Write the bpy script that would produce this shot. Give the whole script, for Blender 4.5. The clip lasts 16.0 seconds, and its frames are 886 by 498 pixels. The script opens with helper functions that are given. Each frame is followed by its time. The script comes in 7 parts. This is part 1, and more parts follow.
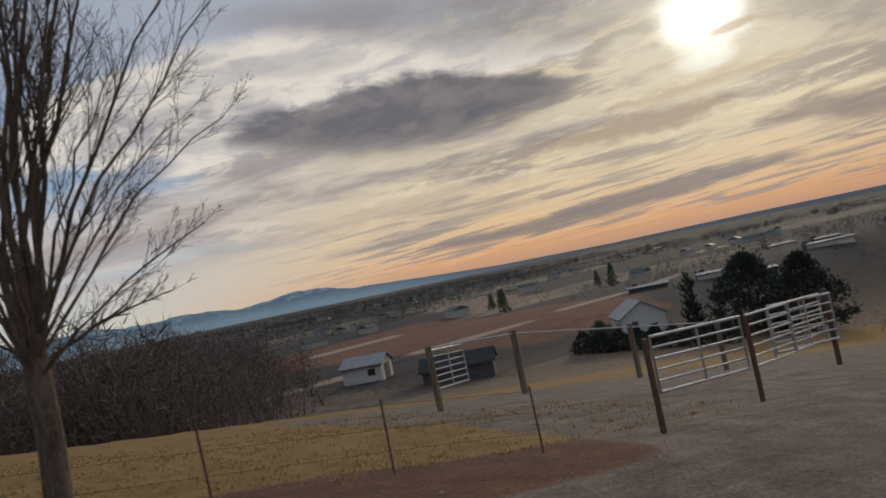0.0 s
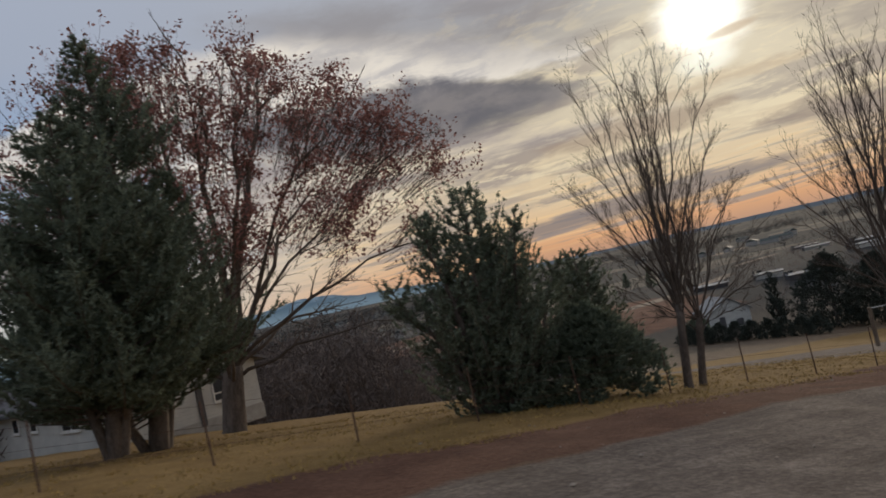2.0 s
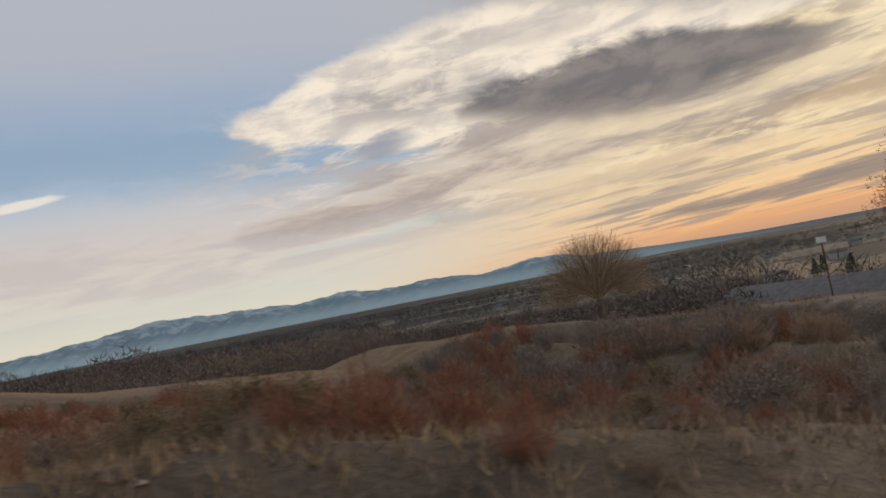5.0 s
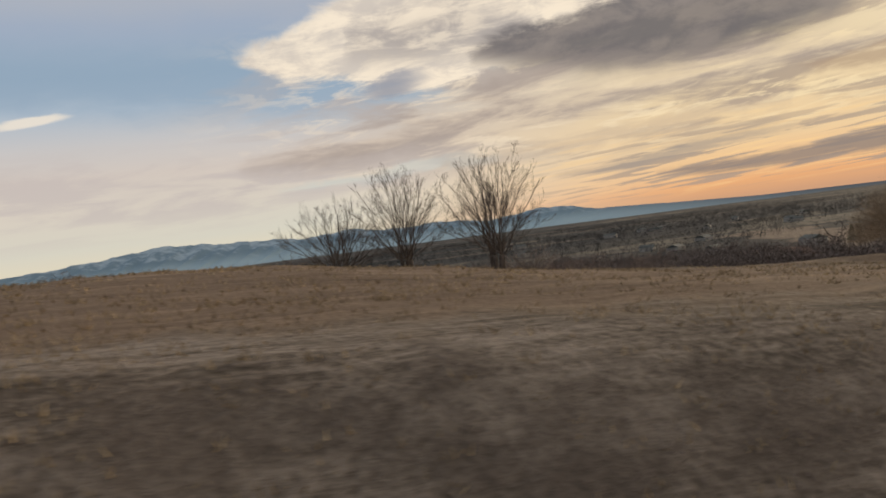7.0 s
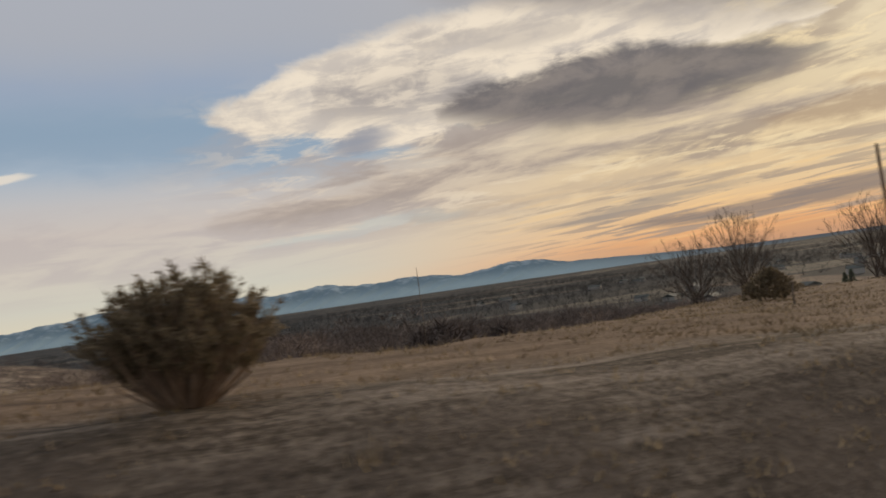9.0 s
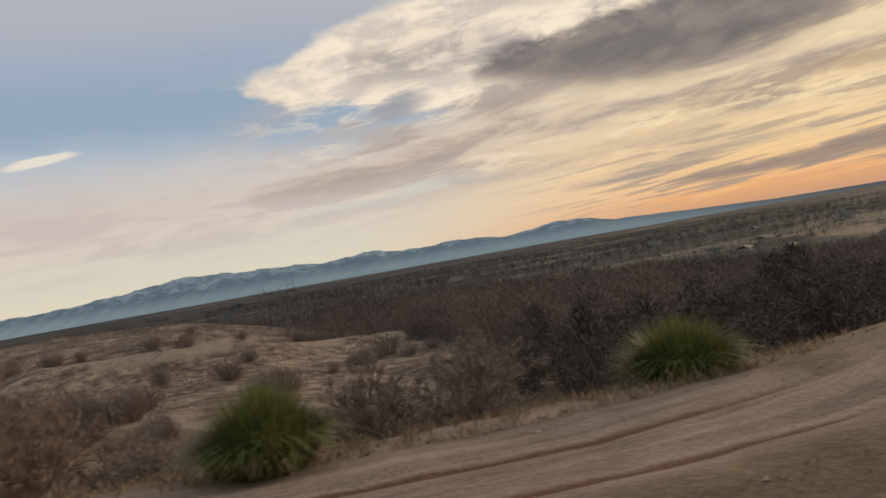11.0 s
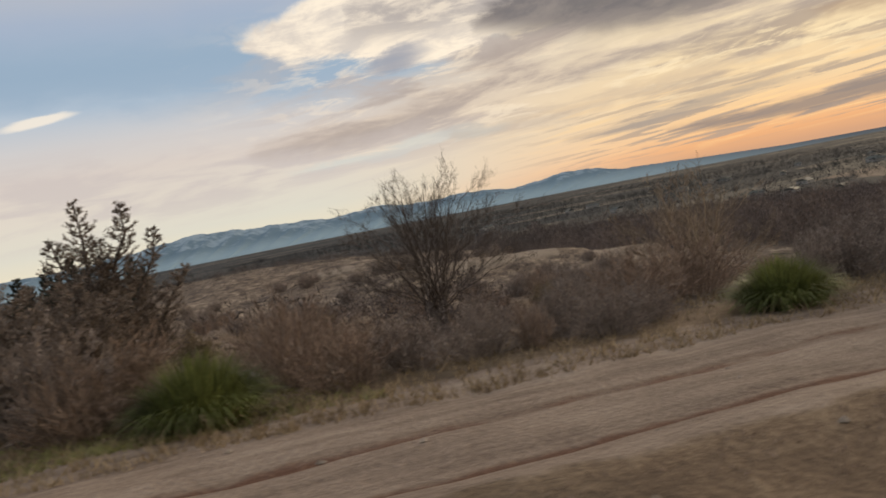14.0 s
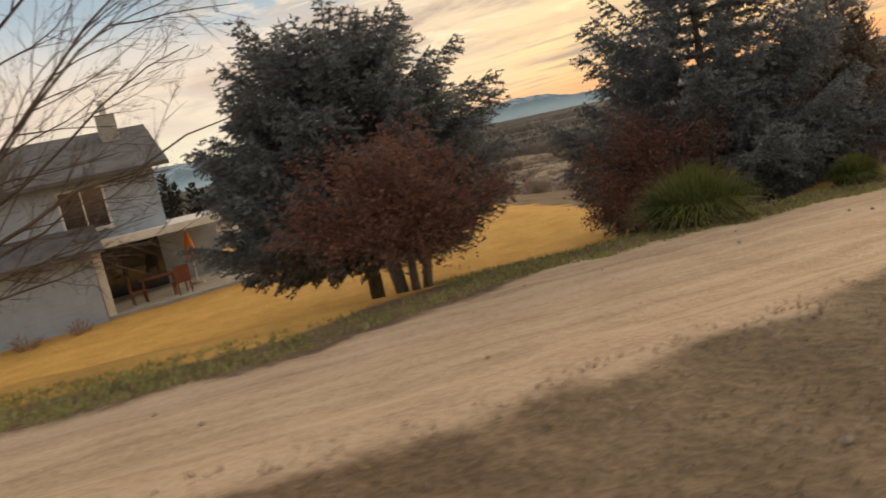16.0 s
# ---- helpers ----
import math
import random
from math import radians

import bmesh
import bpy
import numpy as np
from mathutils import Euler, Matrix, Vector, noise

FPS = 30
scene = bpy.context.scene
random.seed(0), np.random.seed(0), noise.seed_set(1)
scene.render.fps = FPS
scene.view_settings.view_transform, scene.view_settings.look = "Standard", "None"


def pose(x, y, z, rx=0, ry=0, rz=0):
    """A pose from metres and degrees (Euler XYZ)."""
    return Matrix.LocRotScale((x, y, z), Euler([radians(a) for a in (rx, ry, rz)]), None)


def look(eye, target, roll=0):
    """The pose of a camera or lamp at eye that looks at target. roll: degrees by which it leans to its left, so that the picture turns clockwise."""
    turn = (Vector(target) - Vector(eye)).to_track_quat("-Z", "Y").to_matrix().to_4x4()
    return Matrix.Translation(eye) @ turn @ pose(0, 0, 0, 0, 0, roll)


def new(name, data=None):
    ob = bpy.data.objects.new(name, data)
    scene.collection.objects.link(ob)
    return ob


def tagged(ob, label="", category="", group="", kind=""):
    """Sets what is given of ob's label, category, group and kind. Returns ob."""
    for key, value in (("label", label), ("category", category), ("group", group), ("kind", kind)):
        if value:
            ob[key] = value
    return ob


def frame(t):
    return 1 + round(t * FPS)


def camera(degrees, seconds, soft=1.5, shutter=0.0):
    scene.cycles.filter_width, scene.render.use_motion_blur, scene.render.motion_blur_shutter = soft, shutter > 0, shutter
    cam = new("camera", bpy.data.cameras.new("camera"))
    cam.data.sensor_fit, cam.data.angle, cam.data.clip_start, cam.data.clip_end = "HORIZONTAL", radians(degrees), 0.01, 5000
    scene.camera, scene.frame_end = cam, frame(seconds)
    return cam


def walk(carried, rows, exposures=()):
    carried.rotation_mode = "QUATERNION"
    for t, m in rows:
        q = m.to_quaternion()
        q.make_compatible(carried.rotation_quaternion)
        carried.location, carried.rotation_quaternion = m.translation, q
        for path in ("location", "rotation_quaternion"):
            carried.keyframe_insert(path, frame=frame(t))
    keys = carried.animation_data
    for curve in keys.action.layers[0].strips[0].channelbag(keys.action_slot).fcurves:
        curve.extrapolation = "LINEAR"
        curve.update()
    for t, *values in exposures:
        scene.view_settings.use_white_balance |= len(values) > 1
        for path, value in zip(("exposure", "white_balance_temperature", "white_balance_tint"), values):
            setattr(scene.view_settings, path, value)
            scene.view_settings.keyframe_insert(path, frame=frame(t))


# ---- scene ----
EXPOSURES = [(0.0, -0.14, 6000, 10), (2.6, -0.07, 6050, 10), (3.4, 0.03, 6440, 10), (4.4, 0.11, 6540, 10), (7.6, 0.09, 6810, 10), (8.6, -0.03, 6710, 10), (11.4, 0.11, 6860, 10), (14.0, 0.24, 6760, 10), (15.2, 0.46, 6540, 10), (15.6, 0.50, 6700, 10), (16.0, 0.53, 7960, 10)]
cam = camera(60.0, 16.0, 1.7, 0.1)

# seconds, x, y, z, yaw, pitch, roll
PATH = [
    (0.0, -0.00, -0.24, -9.36, -36.65, 2.05, 11.78),
    (0.1, -1.06, -0.22, -9.21, -38.47, 1.81, 12.14),
    (0.2, -2.12, -0.20, -9.05, -39.79, 1.46, 11.72),
    (0.3, -3.18, -0.19, -8.90, -40.99, 1.34, 11.49),
    (0.4, -4.25, -0.17, -8.75, -41.80, 1.40, 11.81),
    (0.6, -6.38, -0.13, -8.44, -42.61, 1.54, 11.44),
    (0.8, -8.52, -0.10, -8.12, -42.31, 1.67, 10.90),
    (1.0, -10.67, -0.06, -7.81, -41.16, 1.84, 10.63),
    (1.2, -12.84, -0.03, -7.49, -39.74, 2.31, 11.39),
    (1.4, -15.02, 0.01, -7.17, -38.48, 2.58, 12.21),
    (1.5, -16.11, 0.02, -7.02, -37.87, 2.91, 12.62),
    (1.6, -17.21, 0.04, -6.86, -37.66, 2.67, 12.69),
    (1.8, -19.40, 0.06, -6.54, -36.94, 2.54, 12.42),
    (2.0, -21.59, 0.08, -6.22, -36.44, 2.54, 12.48),
    (2.2, -23.78, 0.10, -5.91, -35.58, 2.75, 12.67),
    (2.4, -25.97, 0.10, -5.60, -34.43, 3.08, 13.17),
    (2.6, -28.17, 0.10, -5.30, -32.82, 3.43, 13.76),
    (2.8, -30.38, 0.10, -5.00, -31.14, 3.60, 14.17),
    (3.0, -32.60, 0.10, -4.70, -29.49, 3.78, 13.65),
    (3.2, -34.84, 0.10, -4.41, -28.26, 3.82, 13.59),
    (3.5, -38.23, 0.09, -3.99, -26.83, 3.74, 14.13),
    (3.7, -40.51, 0.09, -3.71, -25.61, 3.52, 14.87),
    (3.8, -41.65, 0.09, -3.57, -24.57, 3.55, 14.96),
    (3.9, -42.79, 0.08, -3.44, -24.03, 3.08, 14.90),
    (4.0, -43.93, 0.08, -3.30, -23.15, 2.89, 14.56),
    (4.1, -45.08, 0.08, -3.17, -22.49, 2.74, 14.15),
    (4.2, -46.22, 0.07, -3.04, -21.78, 2.69, 13.45),
    (4.3, -47.37, 0.07, -2.91, -21.29, 2.71, 12.78),
    (4.4, -48.51, 0.07, -2.79, -20.78, 2.70, 12.71),
    (4.7, -51.97, 0.05, -2.42, -19.87, 3.16, 11.65),
    (5.2, -57.76, 0.04, -1.82, -19.15, 2.66, 10.69),
    (5.8, -64.82, 0.02, -1.14, -18.73, 0.83, 9.19),
    (6.4, -72.01, 0.01, -0.53, -18.75, -0.94, 7.88),
    (7.0, -79.31, 0.01, 0.03, -19.17, -1.13, 7.36),
    (7.5, -85.43, 0.01, 0.49, -20.49, 0.04, 7.72),
    (8.0, -91.59, 0.01, 0.93, -21.24, 2.50, 7.60),
    (8.5, -97.79, 0.00, 1.34, -21.93, 2.77, 8.38),
    (8.6, -99.03, -0.00, 1.42, -21.78, 2.14, 8.31),
    (8.7, -100.27, -0.00, 1.50, -21.76, 2.34, 8.41),
    (8.8, -101.52, -0.00, 1.58, -21.91, 2.69, 8.45),
    (8.9, -102.77, -0.01, 1.66, -22.04, 2.57, 8.31),
    (9.0, -104.01, -0.01, 1.74, -21.50, 2.66, 8.19),
    (9.2, -106.51, -0.01, 1.89, -21.22, 2.48, 7.79),
    (9.7, -112.77, -0.01, 2.28, -20.41, 2.18, 7.85),
    (10.3, -120.33, -0.00, 2.72, -19.32, 1.42, 8.78),
    (10.9, -127.95, 0.01, 3.15, -18.46, 0.53, 9.88),
    (11.5, -135.62, 0.03, 3.57, -18.19, -0.16, 10.33),
    (12.0, -142.03, 0.05, 3.91, -18.78, -0.90, 9.70),
    (12.5, -148.46, 0.06, 4.25, -18.74, -1.74, 9.85),
    (13.0, -154.92, 0.07, 4.58, -18.79, -2.39, 10.15),
    (13.5, -161.39, 0.06, 4.91, -18.82, -2.79, 10.01),
    (14.0, -167.89, 0.05, 5.23, -18.21, -3.01, 11.07),
    (14.5, -174.40, 0.01, 5.54, -18.01, -3.96, 11.61),
    (15.0, -180.90, -0.03, 5.85, -18.19, -5.30, 12.04),
    (15.2, -183.49, -0.06, 5.97, -18.64, -5.85, 12.47),
    (15.5, -187.37, -0.09, 6.15, -19.68, -6.61, 12.84),
    (15.7, -189.95, -0.12, 6.27, -20.94, -7.49, 12.80),
    (15.9, -192.53, -0.15, 6.39, -21.78, -8.69, 12.71),
    (16.0, -193.82, -0.16, 6.45, -22.23, -9.03, 12.13),
]
walk(cam, [(t, pose(x, y, z, 90 + p, r, w)) for t, x, y, z, w, p, r in PATH], EXPOSURES)

# ---- world, sun ----
SUN_AZ, SUN_EL = -58.7, 14.3          # degrees from +y towards -x, and above the horizon
world = bpy.data.worlds.new("world")
scene.world = world
world.use_nodes = True
WT = world.node_tree
WT.nodes.clear()


class Net:
    """Short forms for wiring shader nodes."""

    def __init__(self, tree):
        self.t = tree

    def put(self, sock, v):
        if isinstance(v, bpy.types.NodeSocket):
            self.t.links.new(v, sock)
        elif v is not None:
            if isinstance(v, (tuple, list)) and len(v) == 3 and sock.type == "RGBA":
                v = (*v, 1.0)
            sock.default_value = v

    def math(self, op, a, b=None, c=None, clamp=False):
        n = self.t.nodes.new("ShaderNodeMath")
        n.operation, n.use_clamp = op, clamp
        for i, v in enumerate((a, b, c)):
            self.put(n.inputs[i], v)
        return n.outputs[0]

    def mix(self, fac, a, b, mode="MIX"):
        n = self.t.nodes.new("ShaderNodeMix")
        n.data_type, n.blend_type = "RGBA", mode
        self.put(n.inputs[0], fac)
        self.put(n.inputs[6], a)
        self.put(n.inputs[7], b)
        return n.outputs[2]

    def ramp01(self, v, lo, hi, a=0.0, b=1.0, smooth=True):
        n = self.t.nodes.new("ShaderNodeMapRange")
        n.interpolation_type = "SMOOTHSTEP" if smooth else "LINEAR"
        self.put(n.inputs[0], v)
        for i, k in enumerate((lo, hi, a, b)):
            self.put(n.inputs[1 + i], k)
        return n.outputs[0]

    def noise(self, vec, scale, detail=4.0, rough=0.55, dist=0.0):
        n = self.t.nodes.new("ShaderNodeTexNoise")
        self.put(n.inputs["Vector"], vec)
        n.inputs["Scale"].default_value = scale
        n.inputs["Detail"].default_value = detail
        n.inputs["Roughness"].default_value = rough
        n.inputs["Distortion"].default_value = dist
        return n.outputs["Fac"]

    def xyz(self, x, y, z=0.0):
        n = self.t.nodes.new("ShaderNodeCombineXYZ")
        for i, v in enumerate((x, y, z)):
            self.put(n.inputs[i], v)
        return n.outputs[0]

    def ramp(self, fac, stops):
        n = self.t.nodes.new("ShaderNodeValToRGB")
        self.put(n.inputs[0], fac)
        el = n.color_ramp.elements
        while len(el) < len(stops):
            el.new(0.5)
        for e, (p, c) in zip(el, stops):
            e.position, e.color = p, (*c, 1.0)
        return n.outputs[0]


def srgb(r, g, b):
    return tuple(((c / 255 + 0.055) / 1.055) ** 2.4 if c > 10 else c / 255 / 12.92 for c in (r, g, b))


def build_sky():
    n = Net(WT)
    co = WT.nodes.new("ShaderNodeTexCoord")
    sep = WT.nodes.new("ShaderNodeSeparateXYZ")
    WT.links.new(co.outputs["Generated"], sep.inputs[0])
    dx, dy, dz = sep.outputs
    deg = 180 / math.pi
    az = n.math("MULTIPLY", n.math("ARCTAN2", n.math("MULTIPLY", dx, -1.0), dy), deg)
    el = n.math("MULTIPLY", n.math("ARCSINE", dz), deg)
    # cloud coordinates: bands that rise a little away from the sun's foot and crowd together low down
    tilt = n.math("MULTIPLY_ADD", az, 0.05, el)
    deep = n.math("MULTIPLY", n.math("LOGARITHM", n.math("ADD", n.math("MAXIMUM", tilt, -1.0), 5.0), math.e), 6.0)
    flow = n.xyz(n.math("MULTIPLY", az, 0.085), deep)
    soft_n = n.noise(n.xyz(n.math("MULTIPLY", az, 0.075), n.math("MULTIPLY", el, 0.16)), 1.0, 3, 0.5, 0.2)
    soft_m = n.noise(n.xyz(n.math("MULTIPLY", az, 0.08), n.math("MULTIPLY", el, 0.17), 5.3), 1.0, 3, 0.5, 0.2)
    lump = n.noise(n.xyz(n.math("MULTIPLY", az, 0.22), n.math("MULTIPLY", el, 0.45), 2.1), 1.0, 7, 0.62, 0.3)
    streak = n.noise(flow, 0.95, 6, 0.6, 0.45)
    fine = n.noise(flow, 2.6, 6, 0.62, 0.6)

    def off(v, k):
        return n.math("MULTIPLY", n.math("SUBTRACT", v, 0.5), k)

    waz = n.math("ADD", az, n.math("ADD", off(soft_n, 5.0), off(lump, 3.0)))
    wel = n.math("ADD", el, n.math("ADD", off(soft_m, 2.0), n.math("ADD", off(lump, 2.2), off(fine, 1.3))))

    def band(rows, soft_lo, soft_hi, x=None, y=None):
        """A cloud between a lower and an upper edge, rows of (azimuth, lower, upper)."""
        x, y = x or waz, y or wel
        rows = sorted(rows)
        a0, a1 = rows[0][0] - 1.0, rows[-1][0] + 1.0
        mid = [(rows[0][0] - 1.0, *[(rows[0][1] + rows[0][2]) / 2] * 2)] + rows + [(rows[-1][0] + 1.0, *[(rows[-1][1] + rows[-1][2]) / 2] * 2)]
        u = n.math("DIVIDE", n.math("SUBTRACT", x, a0), a1 - a0, clamp=True)
        c = n.ramp(u, [((a - a0) / (a1 - a0), (lo / 40, hi / 40, 0.0)) for a, lo, hi in mid])
        s = WT.nodes.new("ShaderNodeSeparateColor")
        WT.links.new(c, s.inputs[0])
        lo = n.math("SUBTRACT", y, n.math("MULTIPLY", s.outputs[0], 40.0))
        hi = n.math("SUBTRACT", n.math("MULTIPLY", s.outputs[1], 40.0), y)
        thick = n.math("MULTIPLY", n.math("SUBTRACT", s.outputs[1], s.outputs[0]), 40.0)
        body = n.math("MULTIPLY", n.ramp01(lo, -0.5 * soft_lo, 0.5 * soft_lo), n.ramp01(hi, -0.5 * soft_hi, 0.5 * soft_hi))
        return n.math("MULTIPLY", body, n.ramp01(thick, 0.0, 0.6))

    def spot(a0, e0, ra, re, lo=0.0, hi=1.0, x=None, y=None):
        x, y = x or waz, y or wel
        p = n.math("MULTIPLY", n.math("SUBTRACT", x, a0), 1 / ra)
        q = n.math("MULTIPLY", n.math("SUBTRACT", y, e0), 1 / re)
        return n.ramp01(n.math("SUBTRACT", 1.0, n.math("MULTIPLY_ADD", p, p, n.math("MULTIPLY", q, q))), lo, hi)

    def lay(col, w, k, c):
        return n.mix(n.math("MULTIPLY", w, k), col, c)

    # clear air: away from the sun and towards it, by height
    h = n.math("DIVIDE", el, 40.0, clamp=True)
    left = n.ramp(h, [(0.0, srgb(218, 208, 184)), (0.05, srgb(206, 204, 192)), (0.11, srgb(207, 200, 190)), (0.17, srgb(202, 193, 187)), (0.22, srgb(192, 191, 193)),
                      (0.28, srgb(166, 181, 197)), (0.335, srgb(145, 166, 187)), (0.42, srgb(152, 167, 189)), (0.5, srgb(168, 175, 188)), (0.66, srgb(178, 183, 194)), (1.0, srgb(214, 216, 220))])
    right = n.ramp(h, [(0.0, srgb(200, 154, 122)), (0.025, srgb(226, 169, 121)), (0.05, srgb(231, 187, 140)), (0.1, srgb(230, 200, 158)),
                       (0.2, srgb(226, 206, 170)), (0.34, srgb(220, 205, 178)), (0.45, srgb(192, 184, 172)), (0.66, srgb(184, 180, 178)), (1.0, srgb(214, 212, 210))])
    col = n.mix(n.ramp01(az, -8.0, -40.0), left, right)
    nish = WT.nodes.new("ShaderNodeTexSky")
    nish.sky_type, nish.sun_disc = "NISHITA", False
    nish.sun_elevation, nish.sun_rotation = radians(SUN_EL), radians(-SUN_AZ)
    air = n.mix(1.0, nish.outputs[0], (0.09, 0.09, 0.09), "MULTIPLY")
    away = n.ramp01(n.math("ABSOLUTE", n.math("ADD", az, 35.0)), 60.0, 110.0)
    col = n.mix(n.math("MULTIPLY", away, 0.2), col, air)

    # high haze, and the blue gap under the white cloud
    col = lay(col, n.ramp01(wel, 15.5, 20.0), 0.55, srgb(170, 174, 184))
    col = lay(col, band([(-20.5, 10.0, 11.4), (-17, 9.6, 12.6), (-12, 9.8, 13.2), (-6, 10.6, 14.6), (2, 11.2, 14.8), (14, 11.6, 15.0)], 2.4, 2.6), 0.7, srgb(138, 161, 184))
    # streaked deck: mauve-grey veils with cream ones between
    mid = n.math("MULTIPLY", n.ramp01(el, 3.0, 6.5), n.ramp01(n.math("MULTIPLY_ADD", az, 0.10, el), 16.5, 11.5))
    mid = n.math("MULTIPLY", mid, n.ramp01(az, 2.0, -20.0))
    grey = n.mix(n.ramp01(az, -14.0, -46.0), srgb(178, 168, 164), srgb(168, 152, 138))
    col = n.mix(n.math("MULTIPLY", n.ramp01(streak, 0.45, 0.60), n.math("MULTIPLY", mid, 0.85)), col, grey)
    pale = n.mix(n.ramp01(az, -14.0, -46.0), srgb(226, 213, 196), srgb(244, 223, 182))
    col = n.mix(n.math("MULTIPLY", n.ramp01(fine, 0.49, 0.62), n.math("MULTIPLY", mid, 0.7)), col, pale)
    col = lay(col, band([(-25, 4.9, 5.1), (-20, 4.5, 5.3), (-14, 4.2, 5.2), (-8, 4.4, 4.7)], 0.7, 0.7), 0.5, srgb(186, 196, 196))
    col = n.mix(n.math("MULTIPLY", n.math("MULTIPLY", n.ramp01(streak, 0.42, 0.60), n.ramp01(n.math("ABSOLUTE", n.math("SUBTRACT", el, 5.5)), 4.0, 1.0)), n.ramp01(az, -24.0, -8.0, 0.0, 0.6)), col, srgb(186, 178, 178))
    # the long mauve band, and a lesser one below it
    col = lay(col, band([(-56, 8.4, 8.9), (-48, 8.2, 9.6), (-40, 8.0, 10.4), (-32, 7.4, 10.8), (-25, 6.9, 10.4), (-18, 6.4, 9.4), (-11, 6.2, 8.2), (-6, 6.6, 7.4)], 2.4, 2.2), n.ramp01(streak, 0.34, 0.56, 0.25, 0.8), n.mix(n.ramp01(streak, 0.38, 0.62), srgb(196, 180, 166), srgb(160, 148, 142)))
    col = lay(col, band([(-44, 5.6, 6.4), (-36, 5.2, 6.4), (-28, 4.6, 5.8), (-20, 4.4, 5.0)], 1.0, 1.0), 0.4, srgb(178, 162, 148))
    # low bars over the plain
    low = n.math("MULTIPLY", n.ramp01(el, 0.4, 1.4), n.ramp01(el, 6.5, 3.5))
    low = n.math("MULTIPLY", low, n.ramp01(az, -20.0, -36.0))
    bars = n.noise(n.xyz(n.math("MULTIPLY", az, 0.055), n.math("MULTIPLY_ADD", az, 0.05, n.math("MULTIPLY", el, 1.0))), 2.3, 5, 0.58, 0.5)
    col = n.mix(n.math("MULTIPLY", n.ramp01(bars, 0.50, 0.58), n.math("MULTIPLY", low, 0.78)), col, srgb(160, 146, 136))
    col = n.mix(n.math("MULTIPLY", n.ramp01(bars, 0.45, 0.36), n.math("MULTIPLY", low, 0.5)), col, srgb(246, 208, 150))
    thin_el = n.math("ADD", el, n.math("ADD", off(fine, 0.9), off(lump, 0.7)))
    col = lay(col, band([(-64, 3.2, 3.4), (-60, 2.8, 3.5), (-55, 2.3, 3.6), (-50, 1.9, 3.2), (-44, 1.7, 2.8), (-39, 1.8, 2.5), (-35, 2.2, 2.5)], 0.6, 0.5, waz, thin_el), 0.85, srgb(140, 128, 122))
    col = lay(col, band([(-44, 4.1, 4.4), (-38, 3.4, 4.1), (-33, 2.9, 3.6), (-28, 3.0, 3.3)], 0.5, 0.5, waz, thin_el), 0.7, srgb(158, 148, 140))
    # the white cloud with its tip, and the shades in it
    white = band([(-50, 13.9, 15.2), (-43, 14.2, 16.8), (-36, 13.5, 18.6), (-29, 12.4, 20.0), (-23, 11.1, 19.4), (-19.5, 10.6, 18.9), (-16.2, 11.8, 18.5), (-13, 12.3, 17.6), (-9.5, 12.5, 15.9), (-6.5, 13.5, 14.1)], 0.7, 1.3)
    col = lay(col, white, 0.94, n.mix(n.ramp01(n.math("MULTIPLY_ADD", fine, 0.5, n.math("MULTIPLY", lump, 0.5)), 0.40, 0.58), srgb(204, 195, 186), srgb(240, 227, 208)))
    col = lay(col, band([(-27, 12.7, 15.2), (-22, 12.9, 16.4), (-18, 13.0, 16.2), (-14, 13.5, 15.4)], 2.4, 2.8), n.ramp01(fine, 0.62, 0.42, 0.35, 0.8), srgb(160, 154, 153))
    col = lay(col, band([(-34, 16.6, 17.6), (-28, 16.6, 18.4), (-22, 17.2, 18.0)], 0.8, 0.9), 0.5, srgb(182, 174, 168))
    col = lay(col, spot(-17.2, 11.5, 3.0, 1.3), 0.9, srgb(150, 153, 164))
    # grey cloud bodies
    col = lay(col, band([(-56, 15.8, 17.0), (-50, 14.9, 18.8), (-44, 15.5, 20.4), (-38, 16.9, 20.8), (-34, 18.2, 20.8), (-28, 19.9, 21.0), (-22, 20.9, 21.2)], 2.4, 2.4), n.ramp01(streak, 0.36, 0.58, 0.45, 0.8), srgb(152, 145, 142))
    dark = band([(-50, 11.7, 12.4), (-47.5, 10.9, 13.2), (-44, 10.2, 13.9), (-40, 9.8, 14.7), (-36, 9.6, 14.9), (-31, 10.1, 14.6), (-27, 11.2, 13.8), (-23.5, 12.2, 12.9)], 2.2, 1.1)
    col = lay(col, dark, 0.95, n.mix(n.ramp01(lump, 0.36, 0.62), srgb(106, 103, 106), srgb(130, 123, 121)))
    col = lay(col, band([(-80, 7.0, 26.0), (-70, 8.5, 22.0), (-66, 10.5, 19.0), (-63, 13.0, 17.0)], 3.0, 3.0), 0.6, srgb(176, 162, 146))
    # round the sun
    sunx, suny = n.math("SUBTRACT", az, SUN_AZ), n.math("SUBTRACT", el, SUN_EL)
    sd = n.math("SQRT", n.math("MULTIPLY_ADD", sunx, sunx, n.math("MULTIPLY", suny, suny)))
    halo = n.math("POWER", n.ramp01(sd, 15.0, 0.0, smooth=False), 2.0)
    col = n.mix(n.math("MULTIPLY", halo, 0.8), col, (0.97, 0.83, 0.58))
    col = lay(col, band([(-59, 7.6, 8.3), (-54, 7.0, 8.7), (-49, 7.1, 8.3), (-45, 7.5, 7.9)], 0.8, 0.8), 0.7, srgb(168, 145, 124))
    col = lay(col, band([(-76, 3.6, 6.6), (-70, 4.1, 6.6), (-64, 5.1, 6.6), (-60.5, 5.6, 6.1)], 0.9, 0.9), 0.7, srgb(154, 137, 124))
